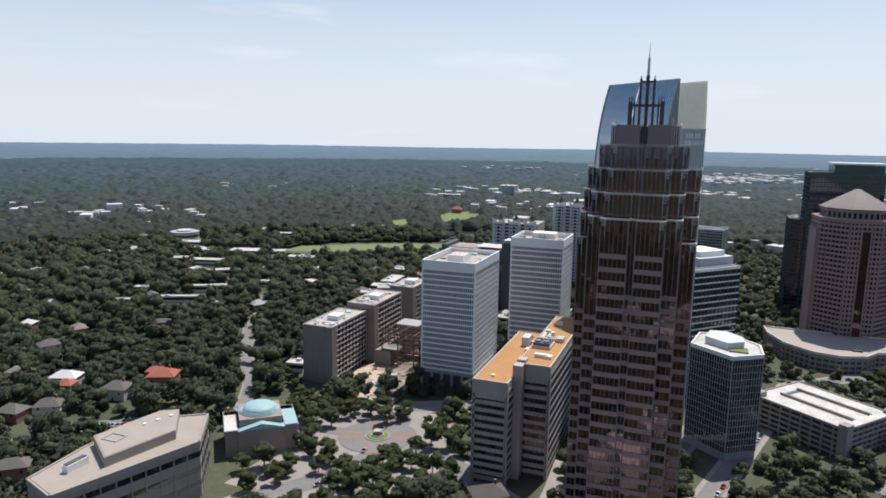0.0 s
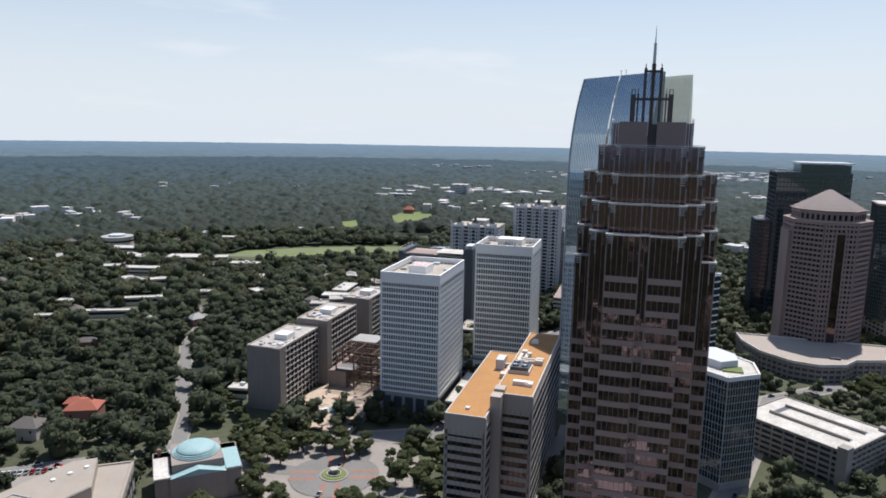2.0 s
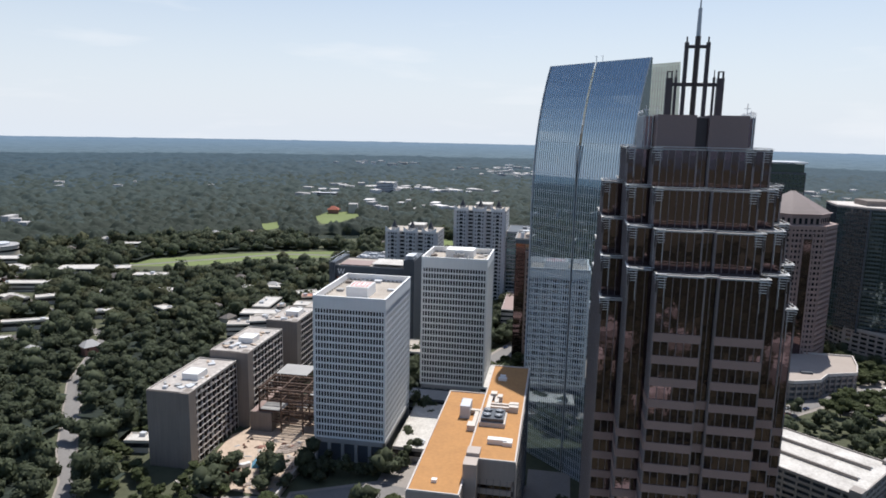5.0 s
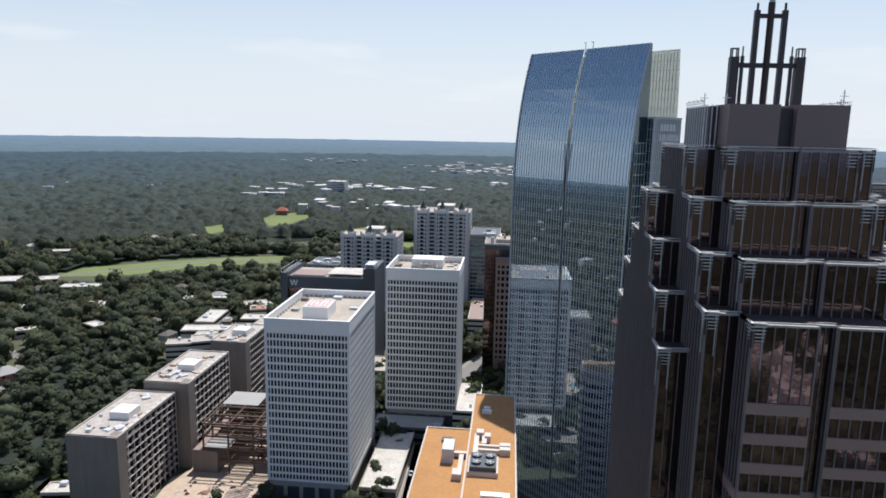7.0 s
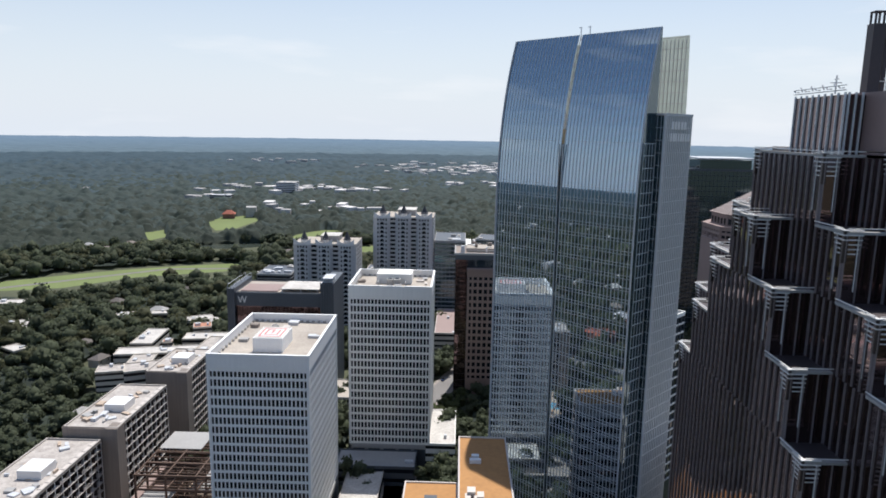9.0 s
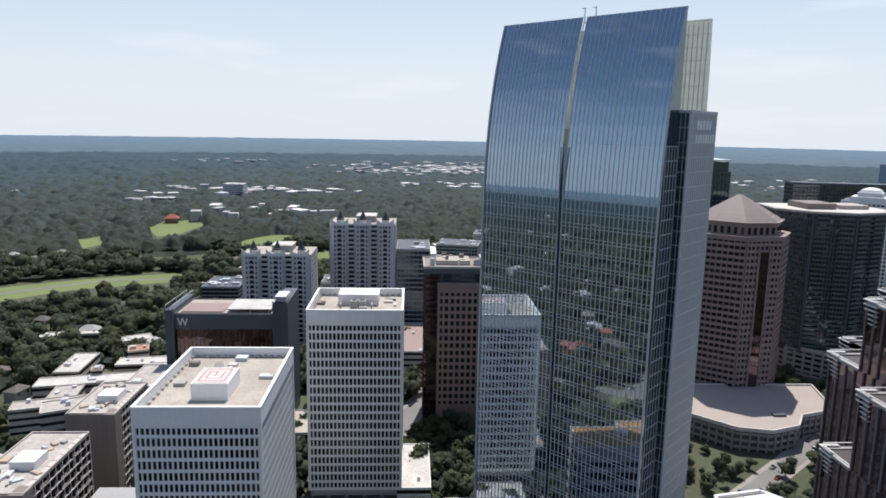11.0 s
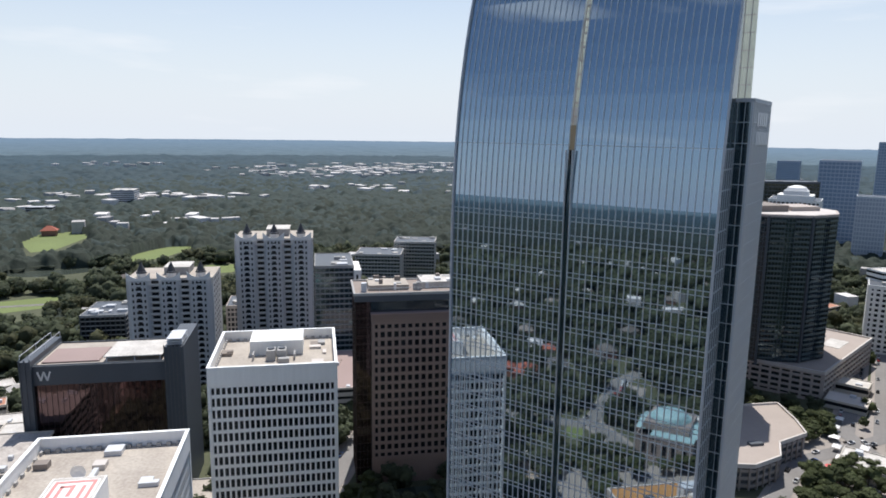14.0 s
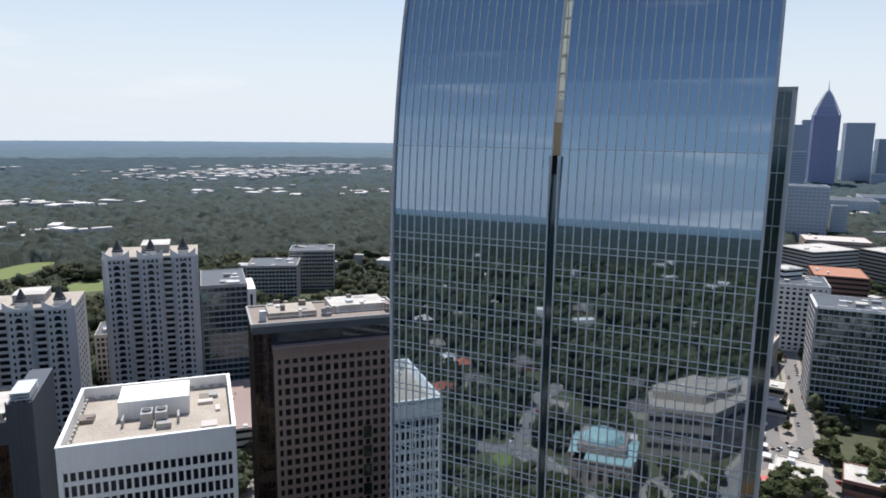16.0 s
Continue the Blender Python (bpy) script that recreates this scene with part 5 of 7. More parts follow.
slab("apartment_block", -243, 765, 0, 30, 40, 36, "dark balconied apartment block with white roof clutter", "apartment block", GREYD, GLASSW, 9, 12, 8, 0.4, 0.7, sm=GREYC, roof=ROOFW, units=14)
slab("apartment_block", -150, 745, 0, 14, 30, 45, "tan apartment block between towers", "apartment block", TAN, GLASSW, 5, 9, 10, 0.8, 1.2, roof=ROOFW)


# ---- striped tower, fin-glass building, parking deck ----
slab("striped_tower", 13, 455, 47, 40, 36, 88, "dark glass office tower with white floor stripes", "office tower", GREYD, GLASSD, 12, 11, 19, 0.15, 0.8, sm=WHITE2, roof=ROOFW, join=False)
pt = thing("rooftop_tier", 7, 472, 88, 47, "stepped white plant tier on the striped tower", "plant room")
part("lower_tier", Geo().box(-14, 16, -6, 22, -0.8, 4.5), GREYL, pt)
part("upper_tier", Geo().box(-10, 12, -2, 18, 4.5, 8), WHITE2, pt)


FINM = mat("grey aluminium fin", (0.42, 0.43, 0.44), 0.5, var=0.08)


def fin_glass():
    th = thing("fin_glass_building", 17.5, 372, GZ, 0, "glass office block with close pale fins and white roof", "office building")
    P = [(-17, -6), (2.6, -22.5), (17, -12.5), (16.5, 4), (2, 20), (-13, 17)]
    zt = 63 - GZ
    part("core", Geo().prism([(x * 0.97, y * 0.97) for x, y in P], 0, zt - 1.2), GLASSD, th)
    for i in range(6):
        p0, p1 = P[i], P[(i + 1) % 6]
        ln = math.hypot(p1[0] - p0[0], p1[1] - p0[1])
        facade(th, p0, p1, 4, zt - 2, max(3, round(ln / 1.5)), 14, FINM, GLASSD, 0.12, 0.2, 0.3, panes=45 if i < 2 else 0, tilt=0.5, pier="fin", band="transom", seed=i, join=i > 2)
        fr, L = axis(p0, p1)
        part("roof_fascia", Geo().box(0, L, -0.35, 0.5, zt - 2, zt), STEELW, th, at=fr)
        part("base_wall", Geo().box(0, L, -0.1, 0.4, 0, 4), GREYC, th, at=fr)
    part("roof", Geo().prism([(x * 0.97, y * 0.97) for x, y in P], zt - 1.2, zt - 0.9), GRAVEL, th)
    part("roof_terrace", Geo().prism([(x * 0.93, y * 0.93) for x, y in P], zt - 0.9, zt - 0.4, [(x * 0.9, y * 0.9) for x, y in P]), ROOFW, th)
    part("penthouse", Geo().prism([(x * 0.55 - 1, y * 0.55 + 1) for x, y in P], zt - 0.9, zt + 3.4), GREYL, th)
    part("roof_garden", Geo().box(1, 10, -14, -6, zt - 0.4, zt + 0.3), GRASS, th)


fin_glass()


TERR = mat("tan terrace paving", (0.37, 0.31, 0.27), 0.9, var=0.1, scale=0.1, fine=1.2)
DECKC = mat("weathered deck concrete", (0.31, 0.275, 0.25), 0.85, var=0.14, streak=1.0)


def parking_deck():
    th = thing("parking_deck", 76.5, 372, GZ, 50, "pale concrete parking deck with ramped white roof", "parking deck")
    S, T, zt = 44, 55, 25.5 - GZ
    part("core", Geo().box(2, S - 2, 2, T - 2, 0, zt - 1), GREYD, th)
    n = 6
    for k, (p0, p1) in enumerate(ring(0.3, S - 0.3, 0.3, T - 0.3)):
        fr, L = axis(p0, p1)
        me_f = Geo().box(0, L + 0.3, -0.3, 0.3, 0, 1.3).mesh("deck_band", DECKC)
        for j in range(n):
            part("deck_band", me_f, DECKC, th, at=fr @ Matrix.Translation((-0.15, 0, (j + 1) * zt / n - 1.3)))
        me = Geo().box(-0.4, 0.4, -0.36, 0.4, 0, zt - 0.5).mesh("column", DECKC)
        for i in range(10):
            part("column", me, DECKC, th, at=fr @ Matrix.Translation((0.5 + (L - 1) * i / 9, 0, 0)))
    part("roof_deck", Geo().box(0.6, S - 0.6, 0.6, T - 0.6, zt - 1.2, zt - 0.6), ROOFW, th, "sun-bleached white top deck")
    for x in (15, 30):
        part("ramp_wall", Geo().box(x - 0.35, x + 0.35, 6, T - 8, zt - 0.6, zt + 0.9), DECKC, th)
        # no opening in the deck: a thin dark sheet stands for the shaded well
        part("ramp_well", Geo().box(x + 0.4, x + 3.4, 6, T - 8, zt - 0.59, zt - 0.5), GREYD, th)
    part("ramp_well", Geo().box(18, 30, T - 11, T - 8, zt - 0.59, zt - 0.49), GREYD, th)
    part("stair_tower", Geo().box(-0.8, 4.6, -0.8, 4.0, 0, zt + 1.8), DECKC, th)
    part("stair_tower", Geo().box(-0.8, 5.6, T - 6, T + 0.8, 0, zt + 2.2), DECKC, th)
    part("stair_tower", Geo().box(S - 3, S + 0.6, -0.6, 5, 0, zt + 1.2), DECKC, th)


parking_deck()


# ---- pyramid-topped tower on its round deck ----
def pyramid_tower():
    th = thing("pyramid_tower", 113.5, 612, GZ, 8, "pink-beige stone tower with stepped pyramid roof", "apartment tower")
    z1, z2, z3 = 109 - GZ, 115 - GZ, 131.5 - GZ
    octo = lambda r, k=0.42: [(r, -r * k), (r, r * k), (r * k, r), (-r * k, r), (-r, r * k), (-r, -r * k), (-r * k, -r), (r * k, -r)]
    R = 27.0
    part("core", Geo().prism(octo(R - 0.5), 0, z1), GREYD, th)
    P = octo(R)
    for i in range(8):
        p0, p1 = P[i], P[(i + 1) % 8]
        ln = math.hypot(p1[0] - p0[0], p1[1] - p0[1])
        diag = i % 2 == 1
        facade(th, p0, p1, 0, z1, 8 if not diag else 7, 27, PINK, GLASSW, 0.9 if not diag else 0.5, 1.7, 0.8, tilt=0.2, seed=i, join=p0[1] + p1[1] > 4)
        if not diag:
            fr, L = axis(p0, p1)
            part("centre_strip", Geo().box(L / 2 - 3.0, L / 2 + 3.0, -1.2, 0.2, 4, z1 - 8), GLASSB, th, "dark glazed centre strip", at=fr)
            for q in (L / 2 - 3.4, L / 2 + 3.4):
                part("centre_pier", Geo().box(q - 0.5, q + 0.5, -1.5, 0.2, 0, z1 - 5), PINK, th, at=fr)
    part("cornice", Geo().prism(octo(R + 1.2), z1, z1 + 1.0), PINK, th)
    part("attic", Geo().prism(octo(R - 4), z1 + 1, z2 + 2), PINK, th)
    me = Geo().box(-0.9, 0.9, -0.1, 0.1, 0, 4).mesh("attic_window", GLASSW)
    for i in range(8):
        p0, p1 = octo(R - 4)[i], octo(R - 4)[(i + 1) % 8]
        fr, L = axis(p0, p1)
        for j in range(5):
            part("attic_window", me, GLASSW, th, at=fr @ Matrix.Translation((L * (j + 0.5) / 5, -0.1, z1 + 1.6)))
    part("eaves", Geo().prism(octo(R - 2.6), z2 + 2, z2 + 2.6), PINK, th)
    for k in range(6):
        ra, rb = (R - 4) * (1 - k / 6.4), (R - 4) * (1 - (k + 1) / 6.4)
        za = z2 + 2.6 + (z3 - z2 - 2.6) * k / 6
        part("roof_step", Geo().prism(octo(ra), za, za + (z3 - z2 - 2.6) / 6, octo(rb * 1.03)), PINKR, th)
    for sx in (-1, 1):
        part("side_wing", Geo().box(*sorted((sx * 20, sx * 29.5)), -9, 9, 0, z1 - 8), PINK, th)
    dk = thing("round_deck", 100, 555, GZ, 0, "rounded stone parking terrace with pale paved top", "parking deck")
    base = [(-46, 32), (-44.5, 13), (-35.5, -11), (-18.5, -28), (-2, -32), (15, -26), (24, -13), (44, -6), (50, 10), (55, 31)]
    cir = lambda r: [(x * r, 5 + (y - 5) * r) for x, y in base]
    part("core", Geo().prism(cir(0.97), 0, 11.4), GREYD, dk)
    part("paved_top", Geo().prism(cir(0.99), 11.4, 12.0), TERR, dk, "tan terrace paving")
    for z in (1.4, 5.0, 8.6):
        part("deck_band", Geo().prism(cir(0.995), z, z + 1.4), DECKC, dk)
    for i in range(10):
        (x0, y0), (x1, y1) = cir(1)[i], cir(1)[(i + 1) % 10]
        fr, L = axis((x0, y0), (x1, y1))
        part("parapet", Geo().box(-0.2, L + 0.2, -0.4, 0.4, 11.0, 13.0), TANL, dk, at=fr)
        n = max(2, int(L / 4))
        me = Geo().box(-0.4, 0.4, -0.3, 0.5, 0, 11).mesh("deck_column", DECKC)
        for k in range(n):
            part("deck_column", me, DECKC, dk, at=fr @ Matrix.Translation((L * (k + 0.5) / n, 0, 0)))
    part("planter", Geo().box(8, 15, -14, -11, 12.0, 13.2), GREYD, dk)


pyramid_tower()
slab("dark_glass_tower", 122, 708, 0, 60, 40, 140, "dark teal glass tower with stepped crown", "skyscraper", GREYD, GLASST, 20, 14, 32, 0.12, 0.5, roof=GREYC)
cr = thing("tower_crown", 131, 710, 139.1, 0, "glazed crown with thin white roof plate", "plant room")
part("glass_box", Geo().box(-20, 20, 0, 32, 0, 8), GLASST, cr)
part("roof_plate", Geo().box(-22, 22, -2, 34, 8.6, 9.6), GREYL, cr)
for x in (-19, 0, 19):
    part("plate_post", Geo().box(x - 0.3, x + 0.3, -0.6, 0, 8, 8.6), GREYL, cr)
slab("dark_glass_tower", 92, 712, 0, 26, 30, 96, "dark blue glass slab beside a teal tower", "skyscraper", GREYD, GLASSD, 9, 10, 22, 0.12, 0.5, roof=GREYC)


def balcony_tower():
    th = thing("balcony_tower", 198, 655, GZ, 0, "dark teal glass apartment tower with banded balconies", "apartment tower")
    P, zt = [(-38, 1), (-22, -18), (2, -26), (24, -20), (38, -2), (34, 34), (-34, 34)], 119 - GZ
    grow = lambda k: [(x * k, y * k) for x, y in P]
    part("core", Geo().prism(grow(0.98), 16, zt - 1), GLASST, th)
    for k in range(7):
        p0, p1 = P[k], P[(k + 1) % 7]
        fr, L = axis(p0, p1)
        facade(th, p0, p1, 18, zt - 1.5, max(4, round(L / 2)), 30, GREYD, GLASST, 0.14, 0.45, 0.25, tilt=0.6, sm=BALC, pier="mullion", seed=k, join=True)
        if 0 < k < 3:
            me = Geo().box(0, L * 0.34, -1.6, 0, 0, 0.3).box(0, L * 0.34, -1.65, -1.55, 0.3, 1.3).mesh("balcony", BALC)
            for j in range(29):
                for q in (0.05, 0.6):
                    part("balcony", me, BALC, th, at=fr @ Matrix.Translation((q * L, 0, 20.5 + j * 3.08)))
            part("corner_pier", Geo().box(-0.7, 0.7, -0.9, 0.3, 16, zt - 1), GREYD, th, at=fr)
    part("roof", Geo().prism(grow(1.02), zt - 1.4, zt), TAN, th)
    part("roof_gravel", Geo().prism(grow(0.97), zt, zt + 0.15), TANL, th)
    part("penthouse", Geo().box(-20, 0, -6, 18, zt, zt + 4), BROWNC, th)
    part("penthouse", Geo().box(4, 24, -4, 14, zt, zt + 2.8), TAN, th)
    pd = thing("parking_podium", 203, 610, GZ, 0, "tan stone parking podium with open decks", "parking deck")
    Q = [(0, 0), (84, 57), (50, 112), (-44, 84), (-32, 34)]
    part("core", Geo().prism([(1, 1.5), (82, 57), (49, 110), (-42.5, 83), (-31, 35)], 0, 17.6), GREYD, pd)
    for k in range(5):
        p0, p1 = Q[k], Q[(k + 1) % 5]
        fr, L = axis(p0, p1)
        facade(pd, p0, p1, 0, 18, max(6, round(L / 6)), 5, TAN, GLASSD, 1.3, 1.5, 0.6, seed=k, join=k in (1, 2))
        part("parapet", Geo().box(-0.3, L + 0.3, -0.8, 0.2, 17.6, 19.4), TANL, pd, at=fr)
    part("podium_top", Geo().prism([(0.4, 0.8), (83, 57), (49.5, 111), (-43.4, 83.5), (-31.4, 34.5)], 18, 18.5), TERR, pd)
    part("pool_deck", Geo().prism([(44, 40), (62, 52), (56, 62), (38, 50)], 18.5, 18.7), ROOFW, pd)


BALC = mat("pale teal balcony glass", (0.09, 0.115, 0.12), 0.25, var=0.12)
balcony_tower()
# street-side blocks to the far right
rb = slab("white_block", 318, 680, -42, 38, 40, 59, "white office block with deep windows", "office building", WHITE2, GLASSW, 9, 12, 13, 1.9, 1.7, roof=ROOFW, units=12)
low_block("roof_pavilion", 322, 340, 700, 716, 66, "white stepped roof pavilion", WHITE2, ROOFW, z0=58)
th = slab("condo_block", 259, 573, -42, 62, 34, 71, "glass apartment block with white slab edges", "apartment block", GREYL, GLASST, 22, 10, 16, 0.16, 0.55, dp=0.9, sm=STEELW, roof=ROOFW, units=12, tilt=0.6, join=False)
low_block("brown_block", 372, 410, 690, 735, 58, "brick court block with terracotta roof", BRICK, TERRA, rz=-42)
low_block("red_roof_hall", 330, 352, 770, 790, 20, "low hall with terracotta roof among trees", STUCCO, TERRA, rz=20)
low_block("pale_block", 480, 540, 815, 860, 52, "pale striped mid-rise office block", TANL, ROOFW)
low_block("pale_block", 560, 610, 790, 830, 50, "pale flat-roofed office block", LIME, ROOFW)
low_block("street_shop", 150, 172, 520, 540, 14, "low white-roofed street shop", STUCCO, ROOFW, rz=40)
low_block("street_shop", 176, 196, 502, 524, 15, "low flat-roofed street shop", BRICK, ROOFW, rz=40)
low_block("street_shop", 205, 222, 590, 612, 13, "low street shop with tan roof", STUCCO, TANL, rz=40)
low_block("street_shop", 130, 160, 410, 450, 16, "white-roofed low building with dark court", WHITE2, ROOFW, rz=45)
low_block("street_shop", 225, 240, 612, 640, 14, "low white-roofed street shop", STUCCO, ROOFW, rz=40)
low_block("street_shop", 150, 170, 470, 492, 14, "low street shop with pale roof", STUCCO, ROOFW, rz=40)


# ---- city skyline far away ----
def sky_tower(x, y, top, w, m, glass, label, rz=45, nz=24, d=None):
    zb = ground_z(x, y) - 1
    a, h = radians(rz), (d or w) / 2
    x, y = x + h * math.sin(a), y - h * math.cos(a)
    return slab("skyline_tower", x, y, rz, w, d or w, top, label, "skyscraper", m, glass, 10, 10, nz, 0.9, 1.5, zbase=zb, units=0, roof=GREYC, tilt=0.0)


# distance haze is put into these wall and glass colours
SK1 = mat("granite in violet haze", (0.36, 0.37, 0.55), 0.8, var=0.08)
SK2 = mat("stone in pale haze", (0.55, 0.585, 0.63), 0.8, var=0.08)
SKG = mat("glass in pale haze", (0.34, 0.40, 0.48), 0.3, var=0.1)
SK3 = mat("panel in blue haze", (0.40, 0.46, 0.55), 0.5, var=0.1)
SK4 = mat("tower glass in blue haze", (0.20, 0.27, 0.37), 0.3, var=0.1)
SKV = mat("tower glass in violet haze", (0.22, 0.24, 0.38), 0.4, var=0.1)
sky_tower(1477, 1703, 222, 62, SK1, SKV, "haze-violet tower with a pyramid lattice spire", rz=-42, nz=40)
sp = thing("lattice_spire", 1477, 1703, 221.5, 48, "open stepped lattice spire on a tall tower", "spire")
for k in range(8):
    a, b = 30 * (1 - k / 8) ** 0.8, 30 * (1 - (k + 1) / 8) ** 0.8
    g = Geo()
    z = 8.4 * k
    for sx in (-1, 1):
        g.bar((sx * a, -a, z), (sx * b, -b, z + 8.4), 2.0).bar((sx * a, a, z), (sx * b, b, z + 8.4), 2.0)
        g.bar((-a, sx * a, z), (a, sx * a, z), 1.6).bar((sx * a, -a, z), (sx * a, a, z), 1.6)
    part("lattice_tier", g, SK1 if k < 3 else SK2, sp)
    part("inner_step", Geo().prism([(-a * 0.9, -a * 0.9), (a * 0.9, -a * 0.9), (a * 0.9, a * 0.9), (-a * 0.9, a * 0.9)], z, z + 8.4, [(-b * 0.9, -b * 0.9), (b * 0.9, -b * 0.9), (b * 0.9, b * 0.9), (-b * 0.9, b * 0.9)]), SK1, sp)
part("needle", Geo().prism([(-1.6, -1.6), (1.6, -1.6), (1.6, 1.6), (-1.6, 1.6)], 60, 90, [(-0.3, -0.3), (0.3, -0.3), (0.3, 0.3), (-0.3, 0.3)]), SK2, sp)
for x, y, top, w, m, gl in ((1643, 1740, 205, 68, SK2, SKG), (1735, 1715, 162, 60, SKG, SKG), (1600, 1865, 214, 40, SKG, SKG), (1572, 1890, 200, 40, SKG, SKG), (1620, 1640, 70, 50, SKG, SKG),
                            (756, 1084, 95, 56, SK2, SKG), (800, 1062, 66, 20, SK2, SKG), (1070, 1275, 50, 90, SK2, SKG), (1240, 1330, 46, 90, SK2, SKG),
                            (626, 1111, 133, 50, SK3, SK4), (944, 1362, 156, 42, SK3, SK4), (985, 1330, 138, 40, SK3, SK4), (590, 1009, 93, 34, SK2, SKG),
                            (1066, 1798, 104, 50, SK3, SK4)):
    sky_tower(x, y, top, w, m, gl, "downtown tower coloured pale blue by haze" if top > 120 else "grey mid-rise city block paled by haze", rz=-42, nz=max(6, int(top / 6)))
dp = slab("domed_tower", 366, 862, -42, 46, 40, 104, "white office tower with stepped top and small dome", "office tower", WHITE2, GLASSD, 12, 10, 24, 1.2, 1.4, roof=ROOFW, units=0)
part("upper_tier", Geo().box(-16, 16, 6, 34, 95, 100), WHITE2, dp, "stepped white crown")
part("lantern", Geo().box(-11, 11, 10, 30, 100, 104), GREYL, dp)
part("dome", Geo().prism([(-10, 11), (10, 11), (10, 29), (-10, 29)], 104, 107, [(-8, 13), (8, 13), (8, 27), (-8, 27)]).prism([(-8, 13), (8, 13), (8, 27), (-8, 27)], 107, 109, [(-3, 18), (3, 18), (3, 22), (-3, 22)]), STEELW, dp, "pale curved roof cap")
slab("dark_slab_tower", 425, 985, -12, 120, 30, 113, "long dark glass slab with a pale roof edge", "office tower", GREYD, GLASSD, 30, 8, 22, 0.3, 0.8, roof=ROOFW, par=1.6, units=4)
low_block("parking_deck", 600, 672, 900, 950, 43, "long brown parking deck with pale bands", BRICK, TANL, band=TANL, rz=-40)
low_block("parking_deck", 690, 760, 850, 900, 42, "long brown parking deck with pale bands", BRICK, TANL, band=TANL, rz=-40)


# ---- museum, church, houses ----

KEEP = []   # discs and boxes that stay free of trees


TAN2 = mat("beige roof gravel", (0.35, 0.30, 0.255), 0.95, var=0.14, scale=0.12, fine=1.4)


def museum():
    th = thing("museum", -218, 204, GZ, 0, "pale angular museum with ribbon windows and beige roof", "museum")
    P = [(1, -39), (20.5, 19), (4, 44.5), (-14, 32), (-21, -2), (-18, -33)]
    zt = 25.5
    part("wall", Geo().prism(P, 0, zt), DECKC, th)
    for z in (5, 12, 19):
        part("window_band", Geo().prism([(x * 1.004, y * 1.004) for x, y in P[:3]] + [(x * 0.99, y * 0.99) for x, y in P[3:]], z, z + 2.6), GLASSD, th)
    for i in range(6):
        p0, p1 = P[i], P[(i + 1) % 6]
        fr, L = axis(p0, p1)
        part("roof_edge", Geo().box(-0.2, L + 0.2, -0.35, 0.6, zt - 1.6, zt + 0.7), TAN2, th, at=fr)
        me = Geo().box(-0.25, 0.25, -0.3, 0.1, 0, zt - 1.6).mesh("pier", DECKC)
        n = max(2, int(L / 6))
        for k in range(1, n):
            part("pier", me, DECKC, th, at=fr @ Matrix.Translation((L * k / n, 0, 0)))
    part("roof", Geo().prism([(x * 0.97, y * 0.97) for x, y in P], zt, zt + 0.3), TAN2, th, "beige gravel roof")
    part("raised_roof", Geo().prism([(2, -14.5), (9.5, 17), (-5.5, 36), (-12.5, 31), (-18.6, -1)], zt + 0.3, zt + 4.5), TAN2, th)
    part("raised_roof_top", Geo().prism([(1.7, -13.6), (9.0, 16.8), (-5.6, 35.2), (-12.0, 30.4), (-17.9, -0.8)], zt + 4.5, zt + 4.7), TAN2, th)
    for x, y in ((-3, 28), (-5, 22), (-7, 16)):
        part("rooflight", Geo().prism([(x + 0.9 * math.cos(a), y + 0.9 * math.sin(a)) for a in [math.tau * i / 10 for i in range(10)]], zt + 4.7, zt + 5.3), STEELW, th)
    part("roof_frame", Geo().box(-12, -5, -2.6, -2, zt + 4.7, zt + 5.1).box(-12, -5, 3.4, 4, zt + 4.7, zt + 5.1).box(-12.5, -12, -2.6, 4, zt + 4.7, zt + 5.1).box(-5, -4.5, -2.6, 4, zt + 4.7, zt + 5.1), GREYC, th)
    part("air_handler", Geo().box(-10, -7, -24, -14, zt + 0.3, zt + 3.4), STEELW, th)
    part("air_handler_fan", Geo().box(-9.6, -7.4, -23.6, -14.4, zt + 3.4, zt + 3.8), GREYD, th)


museum()


